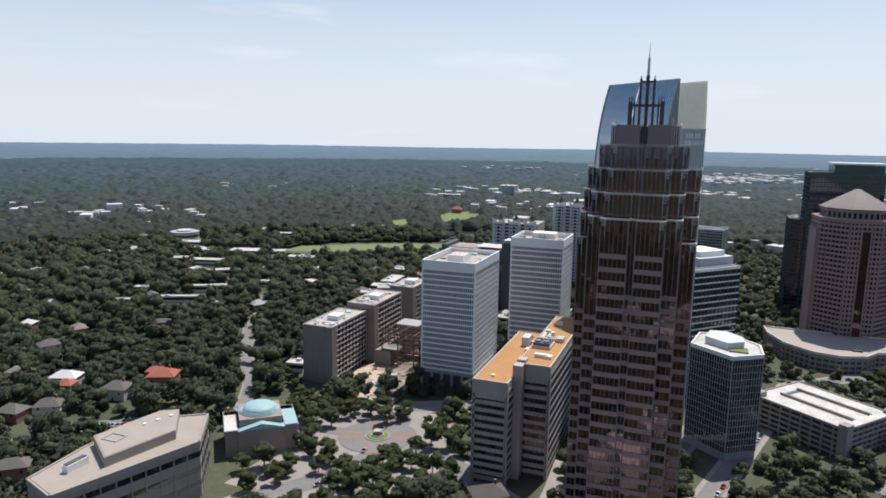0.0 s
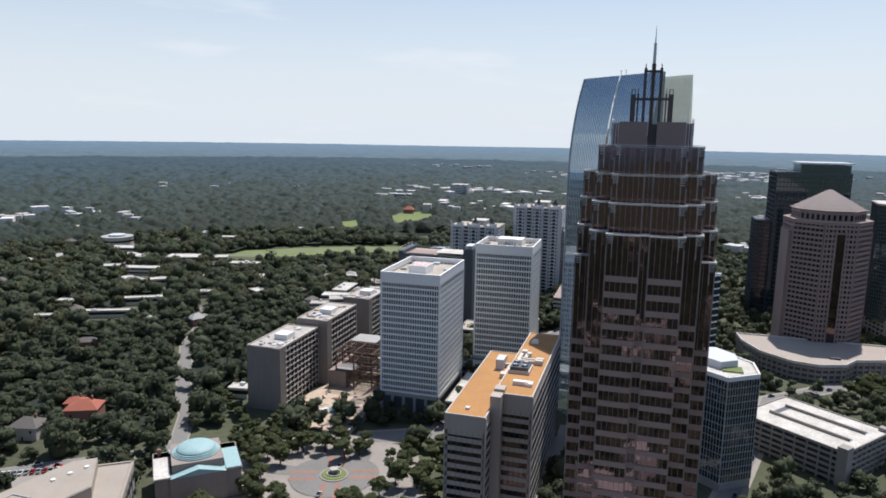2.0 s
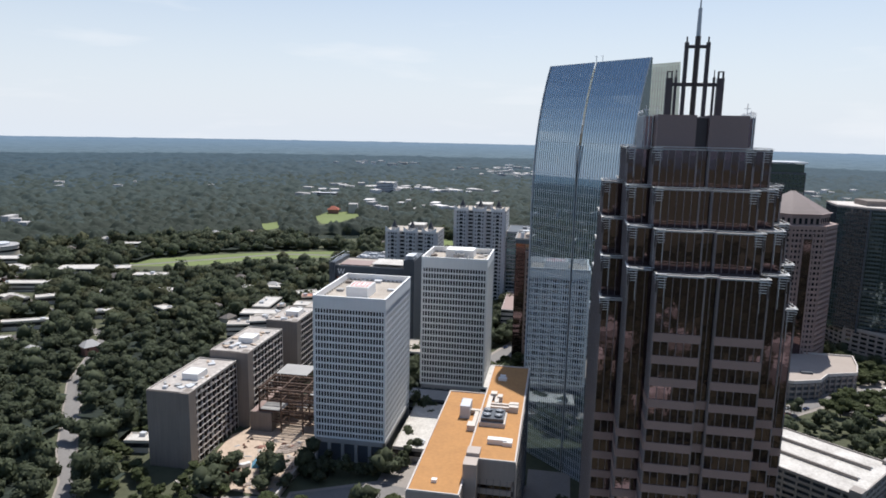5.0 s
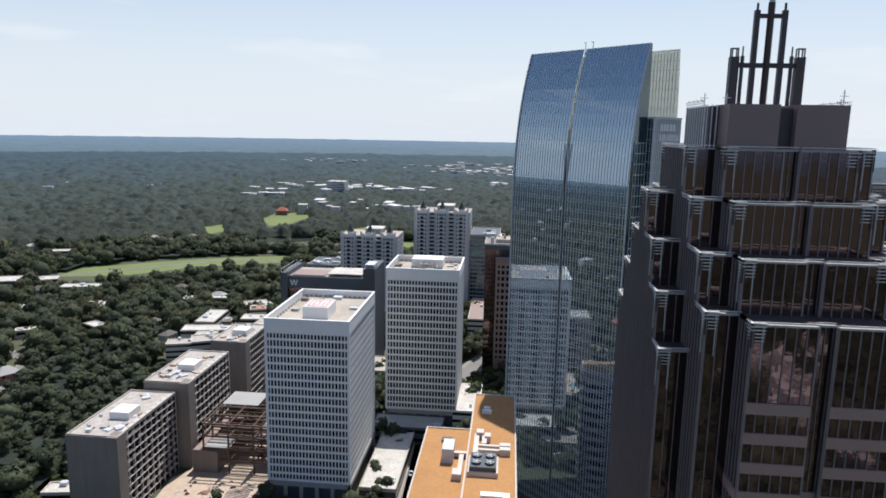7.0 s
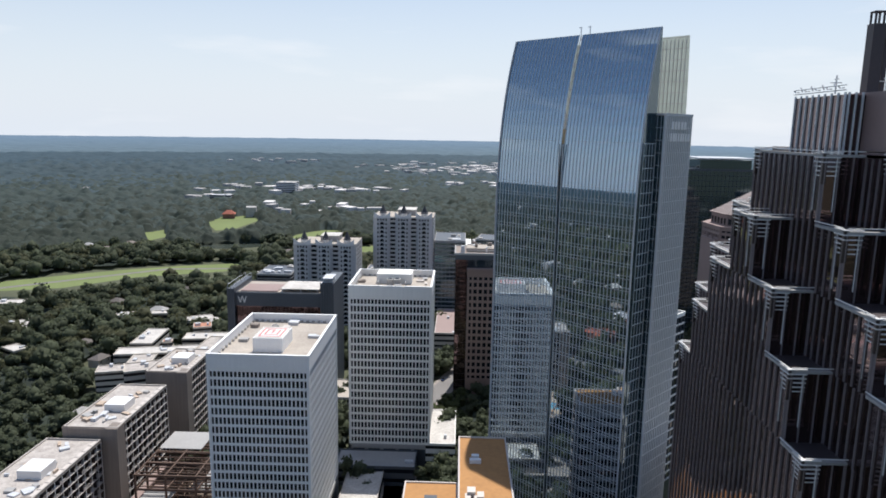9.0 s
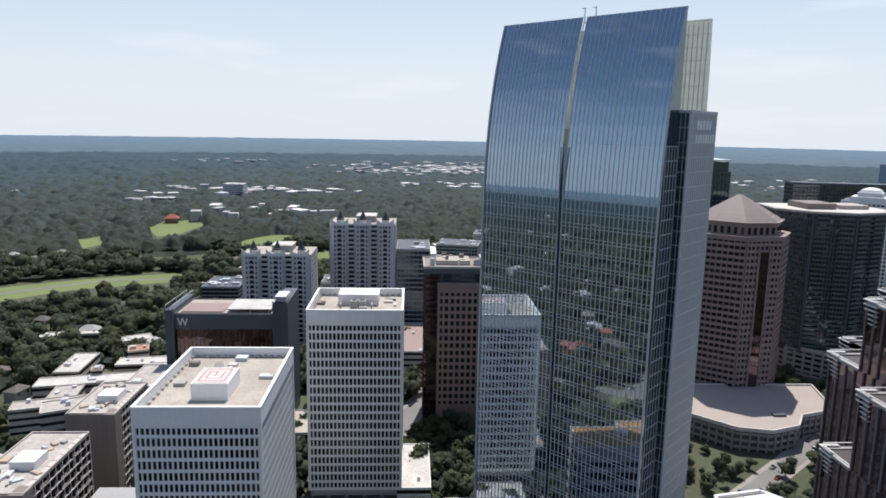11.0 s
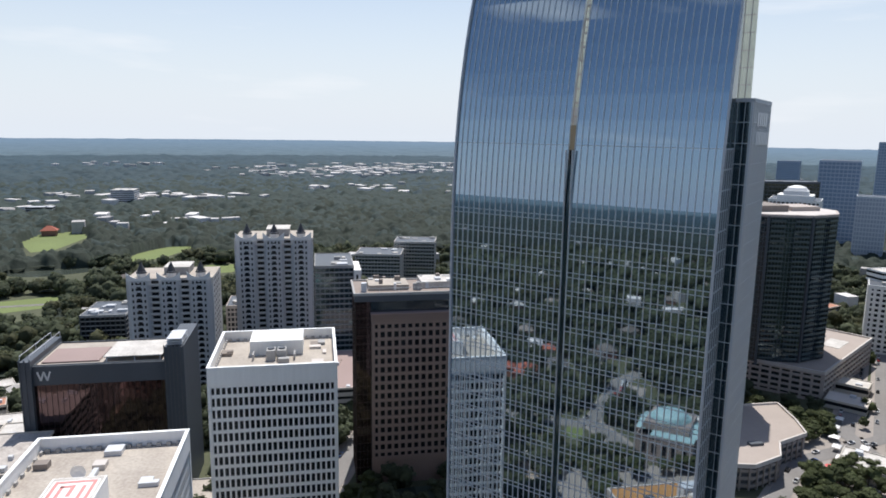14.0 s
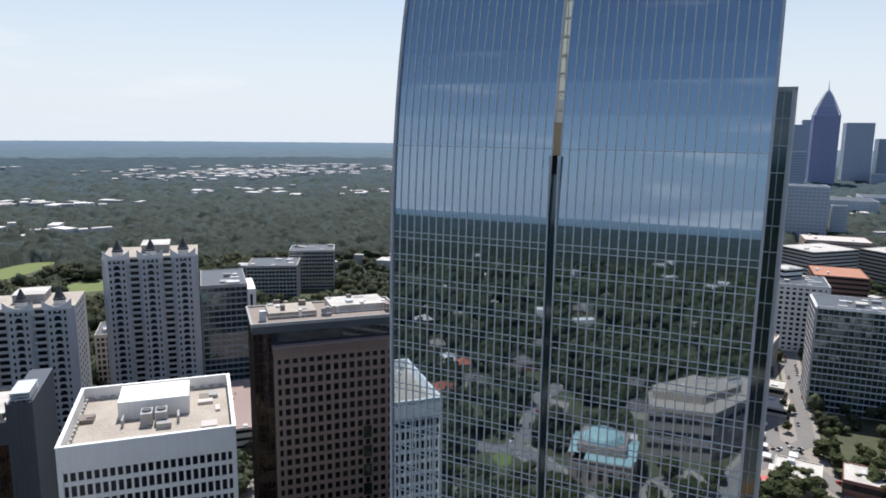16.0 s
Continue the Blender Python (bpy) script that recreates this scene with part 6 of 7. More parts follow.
def domed_church():
    th = thing("domed_church", -206, 278, GZ, 40, "limestone domed church with pale green copper roofs", "church")
    part("nave", Geo().box(-15, 15, -11, 11, 0, 17), CHURCH, th)
    part("nave_ledge", Geo().box(-15.4, 15.4, -11.4, 11.4, 16.2, 17.0), CHURCH, th)
    part("upper_block", Geo().box(-9, 9, -8.5, 10, 17, 22), CHURCH, th)
    part("side_roof", Geo().box(9.6, 15.2, -11.2, 6, 17.02, 17.6), COPPER, th)
    part("side_roof", Geo().box(-15.2, -9.6, -11.2, 6, 17.02, 17.5), ROOFW, th)
    cir = lambda r, n=28: [(r * math.cos(math.tau * i / n), 1 + r * math.sin(math.tau * i / n)) for i in range(n)]
    for k in range(3):
        part("dome_step", Geo().prism(cir(8.6 - 0.5 * k), 22 + 0.6 * k, 22.6 + 0.6 * k), COPPER, th)
    g = Geo()
    for k in range(6):
        a, b = k / 6 * 1.5708, (k + 1) / 6 * 1.5708
        g.prism(cir(7.2 * math.cos(a)), 23.8 + 3.4 * math.sin(a), 23.8 + 3.4 * math.sin(b), cir(max(0.05, 7.2 * math.cos(b))))
    part("dome", g, COPPER, th, "pale verdigris copper dome")
    part("pediment", Geo().prism([(-9.5, -12.4), (9.5, -12.4), (9.5, -8), (-9.5, -8)], 17.0, 20.4, [(-0.2, -12.4), (0.2, -12.4), (0.2, -8), (-0.2, -8)]), COPPER, th)
    part("pediment", Geo().prism([(-9.5, 9), (9.5, 9), (9.5, 13), (-9.5, 13)], 17.0, 20.4, [(-0.2, 9), (0.2, 9), (0.2, 13), (-0.2, 13)]), COPPER, th)
    part("front_wall", Geo().box(-9.7, 9.7, -12.2, -11, 0, 17), CHURCH, th)
    me = Geo().box(-0.6, 0.6, -0.6, 0.6, 0, 16.2).mesh("column", CHURCH)
    for i in range(6):
        part("column", me, CHURCH, th, at=Matrix.Translation((-8 + 3.2 * i, 12.6, 0)))
    part("portico_floor", Geo().box(-10, 10, 11, 14, 0, 0.9), CHURCH, th)
    part("portico_beam", Geo().box(-10, 10, 11, 13.4, 16.2, 17), CHURCH, th)
    me = Geo().box(-0.9, 0.9, -0.1, 0.1, 0, 6).mesh("window", GLASSW)
    for i in range(5):
        for sx in (-1, 1):
            part("window", me, GLASSW, th, at=Matrix.Translation((sx * 15.05, -8 + 4 * i, 6)) @ Matrix.Rotation(1.5708, 4, "Z"))
    part("chimney", Geo().box(-13.6, -12.4, 8, 9.4, 17, 21), BRICK, th)


    th.scale = (1.18, 1.18, 0.8)


CHURCH = mat("pinkish weathered stone", (0.29, 0.235, 0.21), 0.85, var=0.14, streak=1.0)
domed_church()


def house(x, y, rz, w, d, h, wall, roof, label, hip=0.35):
    z = ground_z(x, y)
    th = thing("house", x, y, z, rz, label, "house", "houses among trees")
    part("wall", Geo().box(-w / 2, w / 2, -d / 2, d / 2, 0, h), wall, th)
    e, r = 0.6, d * 0.32
    part("roof", Geo().prism([(-w / 2 - e, -d / 2 - e), (w / 2 + e, -d / 2 - e), (w / 2 + e, d / 2 + e), (-w / 2 - e, d / 2 + e)], h, h + r,
                             [(-w / 2 + w * hip, -0.1), (w / 2 - w * hip, -0.1), (w / 2 - w * hip, 0.1), (-w / 2 + w * hip, 0.1)]), roof, th)
    if hip < 0.36 and x > -345 and y < 340:
        part("chimney", Geo().box(w * 0.2, w * 0.2 + 1, 0.6, 1.6, h, h + r + 1.2), BRICK, th)
    me = Geo().box(-0.55, 0.55, -0.06, 0.06, 0, 1.5).mesh("window", GLASSW)
    for k in (-0.3, 0.3):
        for s in (-1,):
            for zz in ((4.0,) if h > 5 else (1.0,)):
                part("window", me, GLASSW, th, at=Matrix.Translation((k * w, s * (d / 2 + 0.02), zz)))
    if x > -345 and y < 340:
        part("door", Geo().box(-0.5, 0.5, -d / 2 - 0.06, -d / 2 + 0.06, 0, 2.1), BRONZE, th)
    KEEP.append(("c", x, y, max(w, d) * 0.52))
    return th


house(-366, 298, 20, 17, 11, 7, STUCCO, mat("white metal roof", (0.66, 0.62, 0.6), 0.7), "white-roofed house with red annexe")
house(-357, 290, 20, 10, 9, 6, STUCCO, REDROOF, "small red tile roofed house")
house(-311, 322, 25, 17, 13, 8, BRICK, REDROOF, "large brick house with red tile roof")
house(-325, 330, 25, 10, 8, 6, BRICK, REDROOF, "low red tile roofed outbuilding")
house(-322, 296, 15, 15, 12, 7, STUCCO, SLATE, "shingle-roofed house among trees")
house(-338, 263, 30, 14, 11, 6, STUCCO, SLATE, "grey shingle-roofed house among trees")
house(-349, 249, 10, 14, 11, 6, BRICK, SLATE, "grey shingle-roofed house among trees")
house(-288, 203, 40, 14, 10, 7, BRICK, SLATE, "brown shingle-roofed house near the museum")
house(-258, 222, 40, 12, 10, 6, STUCCO, SLATE, "brown shingle-roofed house near the museum")
house(-77, 262, 35, 15, 11, 8, STUCCO, SLATE, "steep slate-roofed old house beside an office block")
house(-63, 252, 35, 9, 8, 8, BRICK, SLATE, "brick coach house with slate roof")
solid("parking_lot", flat([(-300, 262), (-276, 280), (-262, 268), (-286, 250)], 0.15), PAVE, "pale concrete parking lot between houses", "pavement", "structure")
KEEP.append(("c", -281, 265, 15))
for q in [a for a in KEEP if a[0] == "c"]:
    un = math.hypot(-30 - q[1], 110 - q[2])
    for s in (8, 15, 22):
        KEEP.append(("c", q[1] + (-30 - q[1]) / un * s, q[2] + (110 - q[2]) / un * s, q[3] * 0.75))
hr = random.Random(21)
for k in range(98):
    for _ in range(30):
        a, r = hr.uniform(1.75, 3.6), hr.uniform(330, 900)
        x, y = -60 + r * math.cos(a), 250 + r * math.sin(a)
        if x < -262 and all((x - q[1]) ** 2 + (y - q[2]) ** 2 > 34 ** 2 for q in KEEP if q[0] == "c") and not (-620 < x < -290 and 790 < y < 960):
            break
    pale = hr.random() < 0.5
    if hr.random() < 0.6:
        un = math.hypot(-60 - x, 140 - y)
        KEEP += [("c", x + (-60 - x) / un * s, y + (140 - y) / un * s, 7) for s in (10, 19, 28)]
    house(x, y, hr.uniform(0, 180), hr.uniform(10, 17), hr.uniform(8, 12), hr.choice((3.4, 6.2, 6.6)), hr.choice((STUCCO, BRICK, STUCCO)),
          ROOFW if pale else hr.choice((SLATE, SLATE, BROWNC, GREYC)), "pale-roofed house half hidden by trees" if pale else "shingle-roofed house half hidden by trees")
for x, y, w, d, top, rz in ((-662, 759, 44, 22, 16, 20), (-617, 721, 40, 12, 15, -25), (-548, 728, 46, 24, 17, 20), (-517, 742, 26, 18, 16, 30), (-551, 656, 44, 14, 16, 15),
                            (-598, 655, 22, 14, 15, 30), (-525, 607, 30, 13, 15, -20), (-500, 616, 16, 12, 15, 40), (-517, 515, 16, 9, 14, 15), (-457, 545, 36, 8, 15, 30),
                            (-457, 498, 42, 7, 14, 25), (-490, 470, 26, 7, 14, 25), (-463, 720, 34, 14, 16, 15), (-415, 666, 15, 11, 15, 30), (-853, 885, 46, 14, 17, 10),
                            (-872, 985, 30, 12, 17, 10), (-597, 885, 30, 14, 16, 20), (-342, 698, 22, 11, 15, 20), (-318, 704, 18, 9, 15, 10), (-250, 380, 12, 9, 14, 10), (-283, 690, 22, 14, 15, 30), (-380, 610, 16, 10, 14, -30), (-420, 590, 18, 9, 14, 30)):
    low_block("pale_roofed_hall", x - w / 2, x + w / 2, y - d / 2, y + d / 2, top, "low hall with sunlit white roof among trees", STUCCO, ROOFW, rz=rz)
    KEEP.append(("c", x, y, max(w, d) * 0.55))
    ux, uy = -60 - x, 150 - y
    un = math.hypot(ux, uy)
    for q in (13,):
        KEEP.append(("c", x + ux / un * q, y + uy / un * q, max(w, d) * 0.42))
rt = thing("rotunda", -713, 797, GZ, 0, "round drum hall with flat pale roof", "hall")
rc = lambda r: [(r * math.cos(math.tau * i / 28), r * math.sin(math.tau * i / 28)) for i in range(28)]
part("drum", Geo().prism(rc(20), 0, 13), STUCCO, rt)
part("window_band", Geo().prism(rc(20.1), 7, 9.5), GLASSW, rt)
part("roof", Geo().prism(rc(20.6), 13, 14.2), GREYC, rt)
part("roof_drum", Geo().prism(rc(11), 14.2, 16.5), GREYL, rt)
KEEP.append(("c", -713, 797, 26))
KEEP.append(("c", -688, 773, 22))
# courtyard housing with pale and terracotta roofs
for x0, x1, y0, y1, top, roof, rz in ((-292, -240, 574, 588, 25, ROOFW, 12), (-262, -228, 606, 620, 25, ROOFW, 8), (-292, -278, 592, 626, 25, ROOFW, 5),
                                      (-240, -226, 578, 606, 26, ROOFW, 5), (-262, -250, 622, 634, 28, TERRA, 20), (-232, -222, 622, 634, 28, TERRA, 20), (-222, -200, 516, 552, 44, ROOFD, 0), (-250, -222, 500, 514, 42, ROOFD, 25),
                                      (-286, -250, 540, 552, 26, ROOFD, 18), (-276, -262, 552, 572, 25, ROOFD, 10), (-256, -246, 548, 572, 24, ROOFD, 10), (-246, -226, 556, 568, 25, ROOFW, 14),
                                      (-246, -240, 538, 546, 27, TERRA, 15), (-268, -262, 588, 594, 28, TERRA, 15)):
    low_block("courtyard_housing", x0, x1, y0, y1, top, "cream courtyard housing with flat roof" if roof is ROOFW else "cream stair block with terracotta roof", STUCCO, roof, rz=rz)
KEEP += [("b", -292, -218, 536, 640), ("b", -255, -196, 495, 555)]

# far pale roofs, too many and too small to part
# clusters with cy below 300 lie unseen, added for the glass to mirror
fg = Geo()
fr_ = random.Random(4)
for cx, cy, rad, n, big in ((-446, 1674, 110, 26, 1.6), (-364, 1356, 90, 22, 1.6), (-331, 1665, 90, 18, 1.5), (-177, 2375, 160, 50, 1.6), (-68, 2209, 150, 50, 1.6), (-756, 2539, 120, 18, 1.8),
                            (-554, 1478, 60, 8, 1.3), (-875, 985, 60, 8, 1.2), (-1135, 921, 140, 26, 1.5), (123, 2332, 220, 40, 2.0), (149, 1822, 160, 36, 1.6), (33, 2291, 160, 40, 1.6),
                            (253, 2405, 200, 50, 1.7), (-538, 1626, 90, 16, 1.6), (-374, 1702, 80, 12, 1.7), (47, 1060, 70, 22, 1.0), (859, 1888, 260, 60, 1.6), (575, 1399, 200, 60, 1.2),
                            (121, 2500, 260, 60, 2.0), (415, 2557, 200, 40, 2.0), (1015, 1325, 220, 70, 1.2), (803, 1009, 140, 40, 1.0), (-963, 1470, 200, 8, 1.0), (-20, 130, 60, 26, 0.9), (-60, -120, 120, 40, 1.3),
                            (300, 900, 160, 40, 0.9), (560, 700, 160, 40, 0.9), (-1000, 500, 250, 26, 0.9), (-900, 200, 300, 40, 0.9), (-300, -300, 400, 70, 1.0), (200, 0, 250, 40, 1.0), (-600, -100, 300, 50, 1.0)):
    for k in range(int(n * (0.65 if cy > 300 else 0.35))):
        a, r = fr_.uniform(0, math.tau), rad * math.sqrt(fr_.random())
        x, y = cx + r * math.cos(a) * 1.6, cy + r * math.sin(a) * 0.7
        w, d, h = fr_.uniform(3, 11) * big, fr_.uniform(3, 7) * big, fr_.uniform(9, 14) + 2 * big
        z, t = ground_z(x, y), fr_.uniform(0, 3.14)
        c, s = math.cos(t), math.sin(t)
        fg.prism([(x + u * c - v * s, y + u * s + v * c) for u, v in ((-w, -d), (w, -d), (w, d), (-w, d))], z, z + h)
        KEEP.append(("c", x, y, max(w, d) * 0.8))
solid("far_buildings", fg, FARW, "scatter of far pale-roofed low buildings in woods", "buildings", "stuff")
low_block("far_block", -466, -426, 1600, 1640, 50, "far white slab office block above trees", GREYL, ROOFW, z0=20)
wh = low_block("far_hall", -560, -520, 1470, 1490, 34, "far grey hall roof by the park", GREYC, GREYL, z0=18)
rp = thing("pavilion", -462, 1290, 15, 10, "far red-roofed park pavilion", "pavilion")
part("wall", Geo().box(-9, 9, -6, 6, 0, 7), BRICK, rp)
part("roof", Geo().prism([(-11, -8), (11, -8), (11, 8), (-11, 8)], 7, 13, [(-3, -0.5), (3, -0.5), (3, 0.5), (-3, 0.5)]), REDROOF, rp)


# ---- parked cars ----
def car_proto(k):
    th = thing("car", 0, 0, 0, 0, ("white", "silver", "black", "red", "blue")[k] + " parked car on the street", "car", "parked cars")
    part("body", Geo().prism([(-2.2, -0.88), (2.2, -0.88), (2.2, 0.88), (-2.2, 0.88)], 0.35, 0.95, [(-2.1, -0.85), (2.1, -0.85), (2.1, 0.85), (-2.1, 0.85)]), CARS[k], th)
    part("cabin", Geo().prism([(-1.5, -0.8), (1.0, -0.8), (1.0, 0.8), (-1.5, 0.8)], 0.95, 1.45, [(-1.1, -0.68), (0.4, -0.68), (0.4, 0.68), (-1.1, 0.68)]), GLASSW, th)
    part("axle", Geo().box(-1.66, -1.02, -0.92, 0.92, 0, 0.62).box(1.02, 1.66, -0.92, 0.92, 0, 0.62), RUBBER, th)
    return th


cr_ = random.Random(6)
protos = []
spots = []
for pts, w in (ROADS[0], ROADS[1], ROADS[3], ROADS[6], ROADS[8], ROADS[5]):
    for (ax, ay), (bx, by) in zip(pts, pts[1:]):
        L = math.hypot(bx - ax, by - ay)
        for k in range(int(L / 9)):
            if cr_.random() < (0.6 if pts is ROADS[6][0] or pts is ROADS[8][0] else 0.16) and L < 220:
                t = (k + 0.5) * 9 / L
                s = cr_.choice((-1, 1)) * (w / 2 - 1.6)
                spots.append((ax + (bx - ax) * t + s * (by - ay) / L, ay + (by - ay) * t - s * (bx - ax) / L, math.degrees(math.atan2(by - ay, bx - ax))))
for k in range(14):
    spots.append((-298 + 2.6 * k * 0.85, 259 + 2.6 * k * 0.5, 120))
for i, (x, y, rz) in enumerate(spots):
    k = cr_.choice((0, 0, 1, 1, 2, 3, 4))
    m = pose(x, y, ground_z(x, y) + 0.34, 0, 0, rz)
    have = [p for p in protos if p[0] == k]
    if have:
        copy_thing(have[0][1], m)
    else:
        p = car_proto(k)
        p.matrix_basis = m
        protos.append((k, p))


def stall(x, y, rz, w, d):
    th = thing("street_stall", x, y, ground_z(x, y) + 0.3, rz, "white canopy stall beside the street", "stall", "street stalls")
    part("canopy", Geo().prism([(-w, -d), (w, -d), (w, d), (-w, d)], 2.5, 3.4, [(-w * 0.2, -d * 0.2), (w * 0.2, -d * 0.2), (w * 0.2, d * 0.2), (-w * 0.2, d * 0.2)]), STEELW, th)
    for sx in (-1, 1):
        for sy in (-1, 1):
            part("pole", Geo().box(sx * (w - 0.1) - 0.05, sx * (w - 0.1) + 0.05, sy * (d - 0.1) - 0.05, sy * (d - 0.1) + 0.05, 0, 2.5), GREYL, th)


for x, y, rz, w, d in ((158, 541, 40, 3, 2), (165, 552, 40, 2.5, 2), (172, 562, 40, 2.5, 2.5), (150, 528, 30, 3, 2), (182, 573, 40, 2, 2), (163, 531, 50, 2.5, 2), (178, 548, 40, 3, 2), (192, 582, 40, 2.5, 2)):
    stall(x, y, rz, w, d)
pa = thing("parasol", 146, 533, GZ + 0.3, 0, "large red parasol over a pavement table", "parasol")
oct_ = [(2.8 * math.cos(math.tau * i / 8), 2.8 * math.sin(math.tau * i / 8)) for i in range(8)]
part("canopy", Geo().prism(oct_, 2.6, 3.7, [(x * 0.05, y * 0.05) for x, y in oct_]), REDP, pa)
part("pole", Geo().box(-0.05, 0.05, -0.05, 0.05, 0, 2.7), GREYL, pa)
solid("court", flat([(118, 505), (165, 498), (205, 560), (215, 592), (190, 596), (150, 560)], 0.08), PAVE, "pale paved court with market stalls", "pavement", "structure")
KEEP.append(("c", 165, 548, 14))


# ---- trees ----
KEEP += [("b", -41, 1, 218, 292), ("b", -165, -124, 384, 445), ("b", -130, -86, 462, 512), ("b", -93, -56, 274, 386),
         ("b", -238, -204, 362, 516), ("b", -204, -160, 378, 450), ("b", -216, -138, 550, 595), ("b", -80, -18, 556, 606),
         ("b", -205, -152, 670, 712), ("b", -148, -94, 697, 740), ("b", -98, -68, 708, 762), ("b", -60, 30, 936, 1010),
         ("c", 114, 612, 36), ("b", 56, 150, 530, 590), ("c", 96, 530, 12), ("b", 88, 156, 694, 745), ("c", 212, 655, 52), ("c", 22, 462, 30),
         ("c", 17, 370, 26), ("c", 67, 408, 36), ("c", -218, 190, 30), ("c", -220, 222, 30), ("c", -209, 275, 22), ("c", -153, 308, 28), ("c", -20, 400, 36), ("c", -48, 415, 30)]
for pts, w in ROADS:
    for (ax, ay), (bx, by) in zip(pts, pts[1:]):
        n = max(1, int(math.hypot(bx - ax, by - ay) / 6))
        for i in range(n + 1):
            KEEP.append(("c", ax + (bx - ax) * i / n, ay + (by - ay) * i / n, w / 2 + (1.5 if w > 9 else -1.0)))
for p in LAWNS:
    cx, cy = sum(q[0] for q in p) / len(p), sum(q[1] for q in p) / len(p)
    for q in p:
        for k in (0.25, 0.6, 0.9):
            KEEP.append(("c", cx + (q[0] - cx) * k, cy + (q[1] - cy) * k, 4))


def ico(sub, seed, amp, squash=0.8, freq=1.3):
    bm = bmesh.new()
    bmesh.ops.create_icosphere(bm, subdivisions=sub, radius=1.0)
    off = Vector((seed * 7.3, seed * 3.1, seed * 1.7))
    vs = []
    for v in bm.verts:
        k = 1 + amp * noise.noise(v.co * freq + off) + amp * 0.6 * noise.noise(v.co * freq * 2.7 + off)
        vs.append((v.co.x * k, v.co.y * k, v.co.z * k * squash))
    fs = [[v.index for v in f.verts] for f in bm.faces]
    bm.free()
    return np.array(vs), np.array(fs)


def scatter(name, spots, kinds, m, label):
    """Many crowns as one mesh. spots: x, y, z, radius, height factor, turn, kind."""
    V, Fc, base = [], [], 0
    for x, y, z, r, h, a, k in spots:
        vs, fs = kinds[k % len(kinds)]
        c, s = math.cos(a), math.sin(a)
        V.append(np.stack([x + r * (vs[:, 0] * c - vs[:, 1] * s), y + r * (vs[:, 0] * s + vs[:, 1] * c), z + r * h * vs[:, 2]], 1))
        Fc.append(fs + base)
        base += len(vs)
    V, Fc = np.concatenate(V), np.concatenate(Fc)
    me = bpy.data.meshes.new(name)
    me.vertices.add(len(V))
    me.vertices.foreach_set("co", V.ravel())
    me.loops.add(Fc.size)
    me.loops.foreach_set("vertex_index", Fc.ravel().astype(np.int32))
    me.polygons.add(len(Fc))
    me.polygons.foreach_set("loop_start", np.arange(0, Fc.size, 3, dtype=np.int32))
    me.polygons.foreach_set("loop_total", np.full(len(Fc), 3, dtype=np.int32))
    me.polygons.foreach_set("use_smooth", np.ones(len(Fc), dtype=bool))
    me.materials.append(m)
    me.update(calc_edges=True)
    me.validate()
    return tagged(new(name, me), label, "trees", "", "stuff")


# cells make the look-up of what stays free quick
CELL = {}
for a in KEEP:
    if a[0] == "b":
        x0, x1, y0, y1 = a[1:]
    else:
        x0, x1, y0, y1 = a[1] - a[3], a[1] + a[3], a[2] - a[3], a[2] + a[3]
    for i in range(int((x0 - 8) // 40), int((x1 + 8) // 40) + 1):
        for j in range(int((y0 - 8) // 40), int((y1 + 8) // 40) + 1):
            CELL.setdefault((i, j), []).append(a)


BOX = [(p, min(q[0] for q in p), max(q[0] for q in p), min(q[1] for q in p), max(q[1] for q in p)) for p in LAWNS + [blob(-375, 1050, 50, 20, 0.2, seed=15)]]


def inside(p, x, y):
    c = False
    for (x0, y0), (x1, y1) in zip(p, p[1:] + p[:1]):
        if (y0 > y) != (y1 > y) and x < (x1 - x0) * (y - y0) / (y1 - y0) + x0:
            c = not c
    return c


def clear(x, y, m=0.0):
    # a lawn, and the strip in front of it that would hide it
    ux, uy = x + 60, y - 150
    d = math.hypot(ux, uy)
    for p, x0, x1, y0, y1 in BOX:
        if x0 - 90 < x < x1 + 90 and y0 - 100 < y < y1 + 10:
            for k in (0.0, 0.02, 0.04, 0.06, 0.075):
                if inside(p, x + ux * k, y + uy * k):
                    return False
    for a in CELL.get((int(x // 40), int(y // 40)), ()):
        if a[0] == "b":
            if a[1] - m < x < a[2] + m and a[3] - m < y < a[4] + m:
                return False
        elif (x - a[1]) ** 2 + (y - a[2]) ** 2 < (a[3] + m) ** 2:
            return False
    return True


